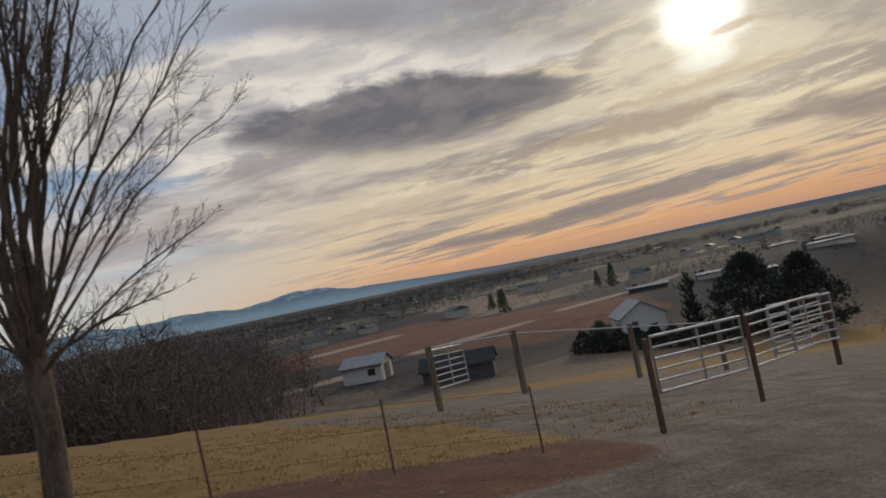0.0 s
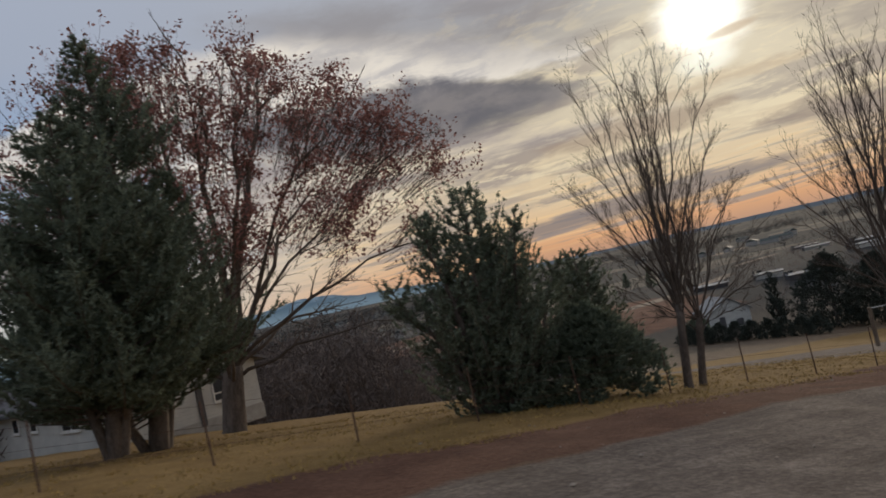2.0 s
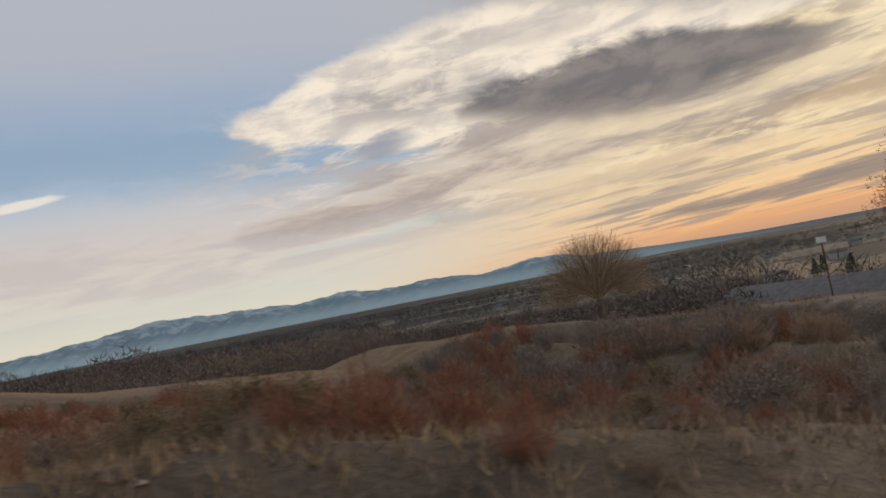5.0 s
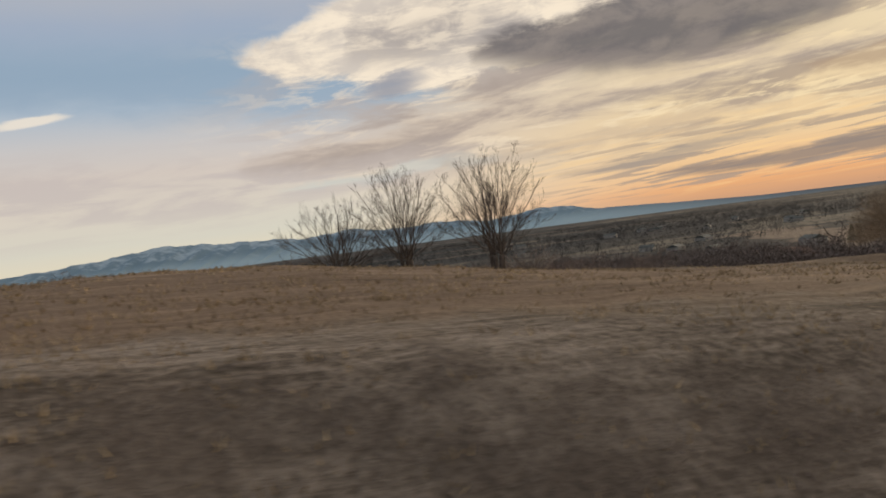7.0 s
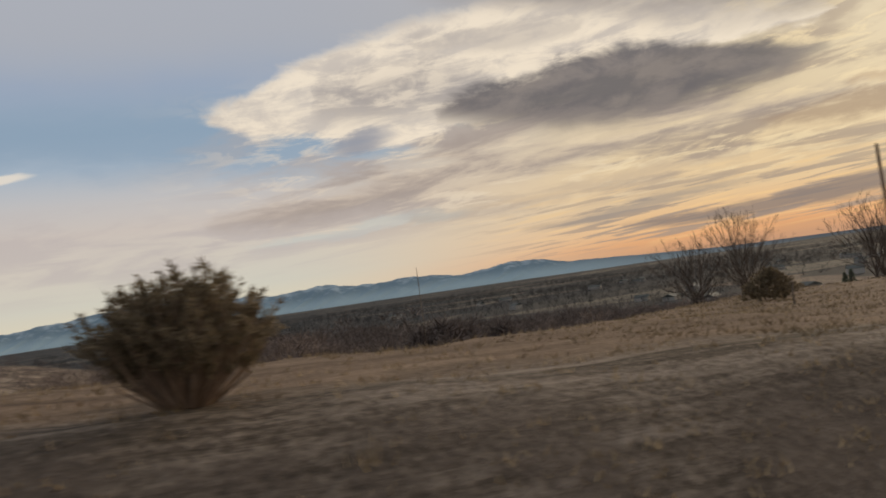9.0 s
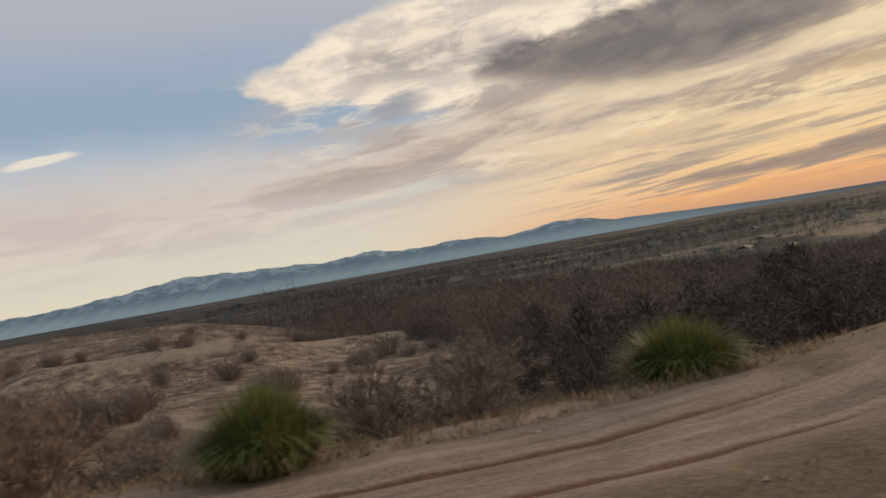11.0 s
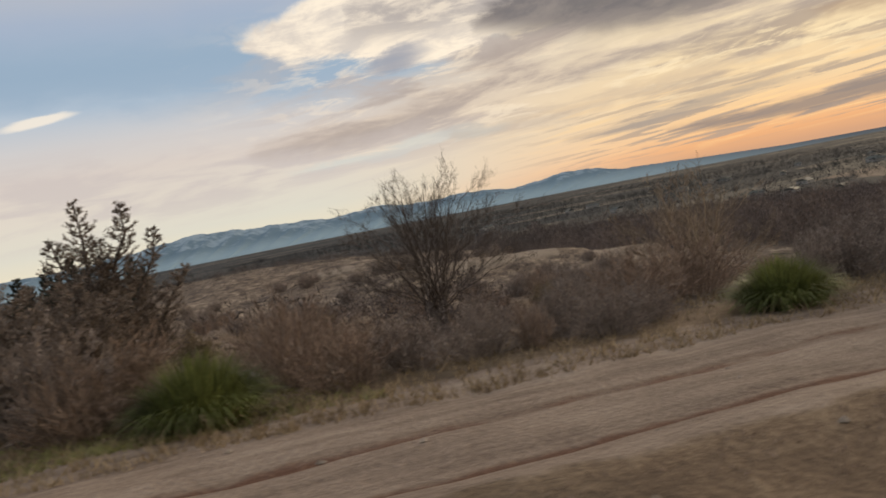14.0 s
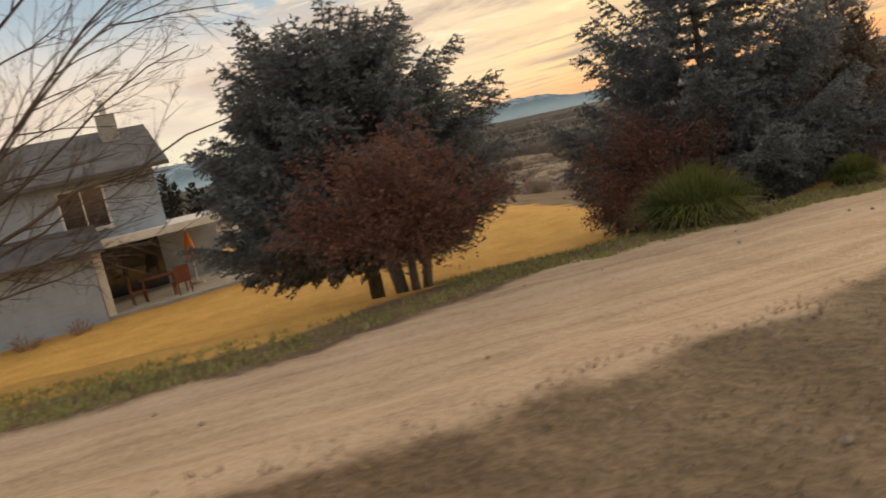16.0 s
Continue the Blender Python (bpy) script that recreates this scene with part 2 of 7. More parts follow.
    col = lay(col, band([(-64, 9.4, 9.9), (-58, 9.0, 9.8), (-52, 9.2, 9.7)], 0.7, 0.6), 0.5, srgb(196, 168, 136))
    col = lay(col, spot(-58.2, 11.1, 2.6, 1.1, 0.0, 1.0, az, el), 0.9, (1.1, 1.02, 0.80))
    core = n.math("ADD", sd, off(lump, 2.4))
    col = n.mix(n.ramp01(core, 3.9, 0.7), col, (1.9, 1.8, 1.5))
    col = lay(col, spot(-60.3, 12.5, 2.2, 0.42, 0.0, 0.9, az, n.math("MULTIPLY_ADD", sunx, 0.10, el)), 0.65, srgb(204, 172, 132))
    # the small cloud over the range
    small_el = n.math("MULTIPLY_ADD", n.math("SUBTRACT", az, 8.0), 0.13, n.math("ADD", el, off(fine, 0.5)))
    col = lay(col, spot(8.0, 10.65, 2.9, 0.42, 0.0, 0.8, az, small_el), 0.85, srgb(228, 220, 208))
    # below the horizon: earth light
    col = n.mix(n.ramp01(el, -1.2, -2.5), col, (0.10, 0.085, 0.07))
    bg = WT.nodes.new("ShaderNodeBackground")
    out = WT.nodes.new("ShaderNodeOutputWorld")
    WT.links.new(col, bg.inputs[0])
    bg.inputs[1].default_value = 1.0
    WT.links.new(bg.outputs[0], out.inputs[0])


build_sky()
lamp = bpy.data.lights.new("sun", "SUN")
lamp.energy, lamp.angle, lamp.color = 1.3, radians(14), (1.0, 0.80, 0.56)
sun = new("sun", lamp)
_a, _e = radians(SUN_AZ), radians(SUN_EL)
sun.matrix_world = look((-math.sin(_a) * math.cos(_e) * 400 - 100, math.cos(_a) * math.cos(_e) * 400, math.sin(_e) * 400), (-100, 0, 0))


# ---- materials ----
def material(name, base, dark=None, scale=6.0, fine=60.0, rough=0.9, bump=0.0, vary=0.0, metal=0.0, spec=0.3, stretch=(1, 1, 1), leafy=0.0):
    """A surface with two scales of mottling, optional relief and piece-to-piece variation."""
    m = bpy.data.materials.new(name)
    m.use_nodes = True
    t = m.node_tree
    n = Net(t)
    b = t.nodes["Principled BSDF"]
    co = t.nodes.new("ShaderNodeTexCoord")
    mp = t.nodes.new("ShaderNodeMapping")
    mp.inputs["Scale"].default_value = stretch
    t.links.new(co.outputs["Object"], mp.inputs[0])
    v = mp.outputs[0]
    dark = dark or tuple(c * 0.6 for c in base)
    big, small = n.noise(v, scale, 4), n.noise(v, fine, 3)
    f = n.math("MULTIPLY_ADD", small, 0.45, n.math("MULTIPLY", big, 0.6))
    col = n.mix(n.ramp01(f, 0.36, 0.68), dark, base)
    if vary:
        g = t.nodes.new("ShaderNodeNewGeometry")
        k = n.math("MULTIPLY_ADD", g.outputs["Random Per Island"], 2 * vary, 1 - vary)
        col = n.mix(1.0, col, n.xyz(k, k, k), "MULTIPLY")
    t.links.new(col, b.inputs["Base Color"])
    b.inputs["Roughness"].default_value, b.inputs["Metallic"].default_value = rough, metal
    b.inputs["Specular IOR Level"].default_value = spec
    if bump:
        bp = t.nodes.new("ShaderNodeBump")
        bp.inputs["Strength"].default_value, bp.inputs["Distance"].default_value = bump, 0.03
        t.links.new(f, bp.inputs["Height"])
        t.links.new(bp.outputs[0], b.inputs["Normal"])
    if leafy:
        tr = t.nodes.new("ShaderNodeBsdfTranslucent")
        mx = t.nodes.new("ShaderNodeMixShader")
        mx.inputs[0].default_value = leafy
        t.links.new(col, tr.inputs[0])
        t.links.new(b.outputs[0], mx.inputs[1])
        t.links.new(tr.outputs[0], mx.inputs[2])
        t.links.new(mx.outputs[0], t.nodes["Material Output"].inputs[0])
    return m


BARK = material("bark_grey", (0.15, 0.12, 0.10), (0.06, 0.047, 0.038), 5, 40, 0.95, 0.6, stretch=(1, 1, 0.25))
TWIG = material("twig_grey", (0.135, 0.105, 0.085), (0.07, 0.055, 0.045), 3, 30, 0.9, vary=0.25)
TWIG_TAN = material("twig_tan", (0.36, 0.27, 0.18), (0.22, 0.165, 0.11), 3, 30, 0.9, vary=0.25)
PINE = material("pine_needles", (0.19, 0.22, 0.155), (0.10, 0.125, 0.09), 1.2, 20, 0.75, vary=0.35, leafy=0.4)
SPRUCE = material("blue_spruce_needles", (0.235, 0.255, 0.268), (0.125, 0.14, 0.15), 1.2, 20, 0.75, vary=0.35, leafy=0.4)
JUNIPER = material("juniper_scales", (0.28, 0.225, 0.18), (0.155, 0.125, 0.105), 1.2, 20, 0.85, vary=0.35, leafy=0.4)
OAK_LEAF = material("dry_oak_leaves", (0.32, 0.15, 0.125), (0.18, 0.09, 0.08), 1.5, 20, 0.8, vary=0.4, leafy=0.4)
RED_LEAF = material("russet_leaves", (0.23, 0.115, 0.088), (0.12, 0.065, 0.052), 1.5, 20, 0.85, vary=0.35, leafy=0.4)
BRUSH = material("dry_brush", (0.37, 0.27, 0.20), (0.19, 0.138, 0.104), 1.5, 20, 0.95, vary=0.35)
BRUSH_GREY = material("grey_brush", (0.33, 0.268, 0.224), (0.178, 0.144, 0.122), 1.5, 20, 0.95, vary=0.35)
WILLOW = material("red_willow_twigs", (0.38, 0.18, 0.115), (0.20, 0.10, 0.07), 1.5, 20, 0.95, vary=0.3)
SAGE = material("sagebrush", (0.29, 0.23, 0.15), (0.155, 0.122, 0.08), 1.5, 20, 0.9, vary=0.35, leafy=0.4)
YUCCA = material("green_blades", (0.19, 0.21, 0.06), (0.085, 0.10, 0.034), 1.0, 20, 0.6, vary=0.4, leafy=0.4)
STRAW = material("straw_grass", (0.40, 0.30, 0.18), (0.22, 0.16, 0.095), 0.3, 8, 0.95, vary=0.4)
LAWN_BLADE = material("lawn_blades", (0.42, 0.29, 0.10), (0.26, 0.18, 0.07), 0.3, 8, 0.95, vary=0.4)
GREEN_BLADE = material("green_grass", (0.34, 0.32, 0.13), (0.20, 0.19, 0.08), 0.3, 8, 0.95, vary=0.4)
STONE = material("field_stone", (0.36, 0.30, 0.24), (0.22, 0.18, 0.14), 4, 40, 0.95, 0.4, vary=0.3)
GALV = material("galvanised_steel", (0.55, 0.56, 0.58), (0.36, 0.37, 0.38), 6, 50, 0.38, metal=0.85)
RUST = material("rusty_steel_post", (0.13, 0.075, 0.05), (0.07, 0.045, 0.035), 6, 50, 0.85, 0.2)
WOOD = material("weathered_wood", (0.20, 0.16, 0.125), (0.10, 0.08, 0.06), 4, 40, 0.92, 0.5, stretch=(1, 1, 0.2))


# ---- lie of the land ----
def sm(a, b, x):
    t = np.clip((x - a) / (b - a), 0.0, 1.0)
    return t * t * (3 - 2 * t)


def road_z(x):
    """Height of the roadside ground along the road."""
    c = np.clip(x, -200.0, 6.0)
    z = -1.5166e-6 * c ** 3 - 7.3918e-4 * c ** 2 - 0.16863 * c - 11.218
    z = z - 0.155 * np.clip(x - 6.0, 0, 160) + 0.03 * np.clip(-200.0 - x, 0, 60)
    return z


def waves(x, y, k, seed):
    a = 0
    for i in range(5):
        s = seed * 1.7 + i * 2.3
        a = a + np.sin(x * k * (1 + 0.37 * i) * math.cos(s) + y * k * (1 + 0.29 * i) * math.sin(s) + s * 3.1) / (1 + 0.5 * i)
    return a / 3.0


def land(x, y):
    """Height of the ground sheet."""
    x, y = np.asarray(x, float), np.asarray(y, float)
    r = road_z(x)
    wa = sm(-40.0, -27.0, x)
    wc = sm(-112.0, -126.0, x)
    wp = (1 - wa) * sm(-56.0, -46.0, x)
    wb = np.clip(1 - wa - wc - wp, 0, 1)
    yard = 0.3 * sm(3.5, 8.0, y) - 0.055 * np.clip(y - 13.0, 0, 60)
    shelf = 0.75 * sm(2.5, 8.0, y) + 0.65 * np.exp(-((x + 34.0) / 4.5) ** 2 - ((y - 17.0) / 5.0) ** 2) - 0.004 * np.clip(y - 20, 0, 60)
    brow = np.interp(x, [-112, -100, -95, -90, -82, -65, -55], [5.5, 8.7, 11.8, 16.5, 22.5, 34.0, 40.0])
    past = np.clip(y - brow, 0, 30)
    crest = 1.2 * sm(1.8, 4.6, y) + 0.6 * np.exp(-((x + 79.0) / 6.5) ** 2 - ((y - 15.0) / 7.0) ** 2) - 0.012 * np.clip(y - 8.0, 0, 60) - 0.30 * past * sm(0.0, 6.0, past)
    foot = np.clip(-4.0 + 0.132 * (-130.0 - x), -6.0, 2.75)
    deep = 0.35 + 0.65 * sm(-186.0, -176.0, x)
    edge = -0.06 * np.clip(y - 4.0, 0, 6) + 0.16 * np.exp(-((y - 4.3) / 0.7) ** 2) - deep * 0.09 * np.exp(-((y - 7.25 - 0.12 * np.sin(x * 0.11)) / 0.25) ** 2) - deep * 0.06 * np.exp(-((y - 5.45 - 0.1 * np.sin(x * 0.17)) / 0.2) ** 2)
    lawn = sm(-174.0, -182.0, x)
    steep = sm(-149.0, -144.0, x)
    drop = (foot - r) * (sm(10.2, 27.0 - 11.5 * lawn, y) * (1 - steep) + sm(9.2, 19.0, y) * steep)
    below = edge * (1 - sm(10.2, 16, y)) + drop
    z = r + wa * yard + wp * shelf + wb * crest + wc * below
    # the eroded ditch beside the marker post
    gx = -41.5 - 0.03 * (y - 5.0) + 0.35 * np.sin(y * 0.55)
    z = z + 0.42 * sm(-24.0, -30.0, x) * sm(-44.0, -40.0, x) * sm(7.0, 15.0, y) * sm(48.0, 32.0, y)
    z = z - 1.9 * np.exp(-np.abs((x - gx) / 1.75) ** 3) * sm(3.0, 5.0, y) * sm(36.0, 22.0, y)
    z = z - 0.9 * sm(-45.0, -49.0, x) * sm(-66.0, -58.0, x) * sm(4.0, 9.0, y)
    # farther: farm valley on one side, broken bench and river woods on the other
    west = sm(20.0, -115.0, x)
    v1 = -22.0 - 11.0 * sm(100.0, 330.0, y)
    v2 = -5.2 + 4.6 * sm(45.0, 130.0, y) * sm(-100.0, -150.0, x) - 7.0 * sm(-135.0, -80.0, x) * sm(60.0, 170.0, y) - 28.0 * sm(185.0, 380.0, y)
    far = v1 * (1 - west) + v2 * west
    far = far + west * (1.5 * waves(x, y, 0.11, 4) + 0.2 * waves(x, y, 0.31, 11)) * sm(34.0, 60.0, y) * sm(260.0, 150.0, y)
    z = z * (1 - sm(34.0, 110.0, y)) + far * sm(34.0, 110.0, y)
    # a cut bank across the bench
    cut = np.interp(x, [-150.0, -131.0, -112.0, -100.0], [88.0, 83.0, 91.0, 99.0])
    z = z + 1.5 * sm(-1.6, 0.4, y - cut) * sm(14.0, 2.0, y - cut) * sm(-154.0, -146.0, x) * sm(-98.0, -106.0, x)
    z = np.maximum(z, -33.0 + 0.0 * z)
    out = sm(320.0, 900.0, np.hypot(x + 90.0, y))
    z = z * (1 - out) + (-33.0 + 1.2 * waves(x, y, 0.006, 2)) * out
    near = sm(2.0, 4.0, y)
    return z + near * (0.05 * waves(x, y, 1.3, 1) + 0.03 * waves(x, y, 3.7, 6)) * sm(160.0, 40.0, y)


def lz(x, y):
    return float(land(x, y))


def build_ground():
    def spread(fine0, fine1, step, limit, grow=1.13):
        mid = list(np.arange(fine0, fine1, step))
        up, s = [], step
        while fine1 + sum(up) < limit:
            s *= grow
            up.append(s)
        down, s = [], step
        while fine0 - sum(down) > -limit:
            s *= grow
            down.append(s)
        lo = (fine0 - np.cumsum(down))[::-1]
        hi = fine1 + np.concatenate([[0], np.cumsum(up)])
        return np.concatenate([lo, mid, hi])

    xs = spread(-205.0, 22.0, 0.5, 4850.0, 1.12)
    xs = np.unique(np.round(np.concatenate([xs, np.arange(-46.0, -36.5, 0.125)]), 3))
    ys = spread(1.5, 13.0, 0.3, 4850.0, 1.07)
    gx, gy = np.meshgrid(xs, ys, indexing="ij")
    gz = land(gx, gy)
    co = np.stack([gx, gy, gz], -1).reshape(-1, 3)
    nx, ny = len(xs), len(ys)
    i = np.arange(nx - 1)[:, None] * ny + np.arange(ny - 1)[None, :]
    quads = np.stack([i, i + ny, i + ny + 1, i + 1], -1).reshape(-1, 4)
    me = bpy.data.meshes.new("ground")
    me.vertices.add(len(co))
    me.vertices.foreach_set("co", co.ravel())
    me.loops.add(quads.size)
    me.loops.foreach_set("vertex_index", quads.ravel())
    me.polygons.add(len(quads))
    me.polygons.foreach_set("loop_start", np.arange(0, quads.size, 4))
    me.update(calc_edges=True)
    me.polygons.foreach_set("use_smooth", [True] * len(quads))
    # kinds of ground cover: lawn, bare dirt, leaf litter, gold lawn
    x, y = co[:, 0], co[:, 1]
    j = 0.7 * waves(x, y, 0.5, 3)
    swing = 2.3 * sm(-187.0, -194.5, x)
    wa = sm(-30.0, -22.0, x)
    lawn = wa * sm(8.6, 9.6, y + j) * sm(62.0, 50.0, y)
    drive = wa * sm(6.5, 8.5, x - 0.15 * y) * sm(34.0, 28.0, y)
    lawn = lawn * (1 - drive)
    dirt = np.clip(wa * sm(7.4, 6.4, y + j) + drive + sm(-28.0, -34.0, x) * sm(-39.8, -38.8, x) * sm(26.0, 14.0, y)
                   + sm(-118.0, -126.0, x) * sm(10.6, 9.2, y + 0.4 * j + swing) * sm(4.0, 5.2, y + 0.5 * j + 0.7 * sm(-183.0, -190.0, x)), 0, 1)
    litter = wa * sm(6.2, 7.4, y + j) * sm(9.8, 8.6, y + j) * (1 - drive)
    ruts = np.exp(-((y - 7.25 - 0.12 * np.sin(x * 0.11)) / 0.2) ** 2) + 0.9 * np.exp(-((y - 5.45 - 0.1 * np.sin(x * 0.17)) / 0.16) ** 2)
    litter = np.maximum(litter, sm(-118.0, -126.0, x) * sm(-186.0, -176.0, x) * 0.8 * ruts)
    gold = sm(-176.0, -181.0, x) * sm(10.7, 11.9, y + swing) * sm(60.0, 45.0, y)
    col = np.stack([lawn, dirt, litter, gold], -1)
    def near_line(pts, width):
        d = np.full(len(x), 1e9)
        for (ax, ay), (bx, by) in zip(pts, pts[1:]):
            t = np.clip(((x - ax) * (bx - ax) + (y - ay) * (by - ay)) / ((bx - ax) ** 2 + (by - ay) ** 2), 0, 1)
            d = np.minimum(d, np.hypot(x - ax - t * (bx - ax), y - ay - t * (by - ay)))
        return sm(width, width * 0.5, d)

    side = x - (127.0 + 0.52 * (y - 102.0))
    red = sm(72.0, 86.0, x) * sm(6.0, -6.0, side) * sm(84.0, 96.0, y) * sm(390.0, 350.0, y)
    stubble = sm(4.0, 14.0, side) * sm(95.0, 70.0, side) * sm(250.0, 300.0, y) * sm(620.0, 520.0, y)
    track = np.maximum.reduce([near_line(p, w) for p, w in (
        (((-135.0, 56.0), (-132.0, 50.0), (-126.0, 44.0), (-112.0, 38.0)), 2.4), (((-141.0, 92.0), (-129.0, 96.0), (-112.0, 130.0), (-80.0, 185.0)), 2.2),
        (((-148.0, 90.0), (-131.0, 86.0), (-112.0, 94.0), (-102.0, 101.0)), 1.5), (((-150.0, 118.0), (-140.0, 122.0), (-122.0, 150.0)), 1.8), (((-30.0, 60.0), (40.0, 110.0), (160.0, 130.0), (420.0, 260.0)), 3.5),
        (((60.0, 330.0), (260.0, 300.0), (700.0, 420.0)), 5.0))])
    tan = sm(-96.0, -112.0, x) * sm(40.0, 60.0, y) * sm(200.0, 170.0, y)
    tan = np.maximum(tan, 0.8 * stubble)
    wood = sm(60.0, 85.0, y) * sm(240.0, 200.0, y - 0.2 * x) * sm(70.0, 30.0, x) * sm(-110.0, -85.0, x)
    xw, yw = x + 4.0 * waves(x, y, 0.16, 9), y + 5.0 * waves(x, y, 0.14, 5)
    wood = np.maximum(wood, sm(-38.4, -39.2, x + 0.4 * j) * sm(-72.0, -60.0, xw) * sm(2.8, 4.4, y) * sm(38.0, 22.0, yw))
    wood = np.maximum(wood, 0.52 * sm(-58.0, -64.0, x) * sm(-118.0, -112.0, x) * sm(5.2, 4.0, y + 0.6 * j))
    wood = np.maximum(wood, 0.8 * sm(-110.0, -126.0, xw) * sm(-178.0, -170.0, xw) * sm(10.4, 12.0, y + j) * sm(44.0, 26.0, yw))
    at2 = me.color_attributes.new("cover_far", "FLOAT_COLOR", "POINT")
    at2.data.foreach_set("color", np.stack([red, track, tan, wood], -1).ravel())
    at = me.color_attributes.new("cover", "FLOAT_COLOR", "POINT")
    at.data.foreach_set("color", col.ravel())
    m = bpy.data.materials.new("ground_cover")
    m.use_nodes = True
    t = m.node_tree
    n = Net(t)
    b = t.nodes["Principled BSDF"]
    tc = t.nodes.new("ShaderNodeTexCoord")
    v = tc.outputs["Object"]
    a = t.nodes.new("ShaderNodeAttribute")
    a.attribute_name = "cover"
    sp = t.nodes.new("ShaderNodeSeparateColor")
    t.links.new(a.outputs["Color"], sp.inputs[0])
    big, mid, small = n.noise(v, 0.12, 5), n.noise(v, 1.1, 5, 0.6), n.noise(v, 14.0, 4, 0.65)
    rows = n.noise(v, 0.02, 4)
    mot = n.math("MULTIPLY_ADD", small, 0.5, n.math("MULTIPLY", mid, 0.5))
    grass = n.ramp(mot, [(0.3, (0.07, 0.048, 0.033)), (0.5, (0.16, 0.11, 0.071)), (0.68, (0.29, 0.21, 0.135))])
    grass = n.mix(n.ramp01(big, 0.45, 0.62), grass, n.ramp(mot, [(0.3, (0.085, 0.063, 0.043)), (0.7, (0.26, 0.195, 0.13))]))
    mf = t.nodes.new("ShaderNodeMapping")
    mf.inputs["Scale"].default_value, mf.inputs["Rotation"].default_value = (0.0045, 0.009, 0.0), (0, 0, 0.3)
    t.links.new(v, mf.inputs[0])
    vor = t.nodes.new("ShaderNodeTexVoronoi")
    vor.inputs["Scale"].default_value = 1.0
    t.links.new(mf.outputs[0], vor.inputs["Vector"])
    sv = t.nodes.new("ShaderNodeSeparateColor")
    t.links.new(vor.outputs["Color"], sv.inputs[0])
    # far fields kept cool and dark: distance haze put into their colour
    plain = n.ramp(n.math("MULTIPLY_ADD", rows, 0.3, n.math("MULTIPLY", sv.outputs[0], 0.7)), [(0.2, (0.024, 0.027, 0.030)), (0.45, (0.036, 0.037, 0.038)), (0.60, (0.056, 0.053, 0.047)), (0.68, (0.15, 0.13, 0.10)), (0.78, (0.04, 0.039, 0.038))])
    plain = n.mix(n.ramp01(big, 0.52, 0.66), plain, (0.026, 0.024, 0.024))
    s2 = t.nodes.new("ShaderNodeSeparateXYZ")
    t.links.new(v, s2.inputs[0])
    # the mown field: drill rows along the road, trampled patches and dark weedy ones on the bank
    mr = t.nodes.new("ShaderNodeMapping")
    mr.inputs["Scale"].default_value, mr.inputs["Rotation"].default_value = (0.22, 2.6, 0.4), (0, 0, 0.05)
    t.links.new(v, mr.inputs[0])
    drill = n.noise(mr.outputs[0], 1.0, 6, 0.66, 0.3)
    field = n.math("MULTIPLY", n.ramp01(s2.outputs[0], -54.0, -60.0), n.ramp01(s2.outputs[0], -120.0, -112.0))
    upper = n.math("MULTIPLY", field, n.ramp01(n.math("MULTIPLY_ADD", n.math("SUBTRACT", mid, 0.5), 2.4, s2.outputs[1]), 4.6, 6.4))
    straw = n.ramp(n.math("MULTIPLY_ADD", drill, 0.65, n.math("MULTIPLY", small, 0.35)), [(0.34, (0.075, 0.050, 0.034)), (0.45, (0.158, 0.108, 0.072)), (0.55, (0.225, 0.157, 0.107)), (0.66, (0.34, 0.25, 0.172))])
    grass = n.mix(n.math("MULTIPLY", upper, 0.85), grass, straw)
    lower = n.math("MULTIPLY", field, n.ramp01(n.math("MULTIPLY_ADD", n.math("SUBTRACT", mid, 0.5), 2.4, s2.outputs[1]), 6.2, 4.6))
    patch = n.noise(mr.outputs[0], 0.62, 6, 0.72, 0.6)
    bank = n.ramp(n.math("MULTIPLY_ADD", patch, 0.7, n.math("MULTIPLY", small, 0.3)), [(0.40, (0.05, 0.04, 0.029)), (0.46, (0.10, 0.079, 0.060)), (0.51, (0.19, 0.152, 0.118)), (0.58, (0.30, 0.245, 0.195))])
    grass = n.mix(n.math("MULTIPLY", lower, 0.9), grass, bank)
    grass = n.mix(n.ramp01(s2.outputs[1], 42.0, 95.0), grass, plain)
    mp = t.nodes.new("ShaderNodeMapping")
    mp.inputs["Scale"].default_value = (0.10, 2.2, 0.3)
    t.links.new(v, mp.inputs[0])
    wheel = n.noise(mp.outputs[0], 1.6, 5, 0.62)
    worn = n.math("MULTIPLY_ADD", wheel, 0.42, n.math("MULTIPLY", mot, 0.58))
    scuff = n.math("MULTIPLY_ADD", mid, 0.35, n.math("MULTIPLY_ADD", small, 0.4, n.math("MULTIPLY", wheel, 0.25)))
    grey_dirt = n.ramp(scuff, [(0.34, (0.062, 0.048, 0.039)), (0.5, (0.145, 0.116, 0.094)), (0.64, (0.265, 0.217, 0.178))])
    sand_dirt = n.ramp(worn, [(0.34, (0.10, 0.07, 0.053)), (0.46, (0.21, 0.157, 0.12)), (0.56, (0.295, 0.228, 0.175)), (0.68, (0.40, 0.32, 0.255))])
    pale_dirt = n.ramp(worn, [(0.34, (0.30, 0.205, 0.14)), (0.5, (0.48, 0.35, 0.245)), (0.68, (0.60, 0.46, 0.34))])
    dirt_c = n.mix(n.ramp01(s2.outputs[0], -100.0, -120.0), grey_dirt, sand_dirt)
    dirt_c = n.mix(n.ramp01(s2.outputs[0], -166.0, -182.0), dirt_c, pale_dirt)
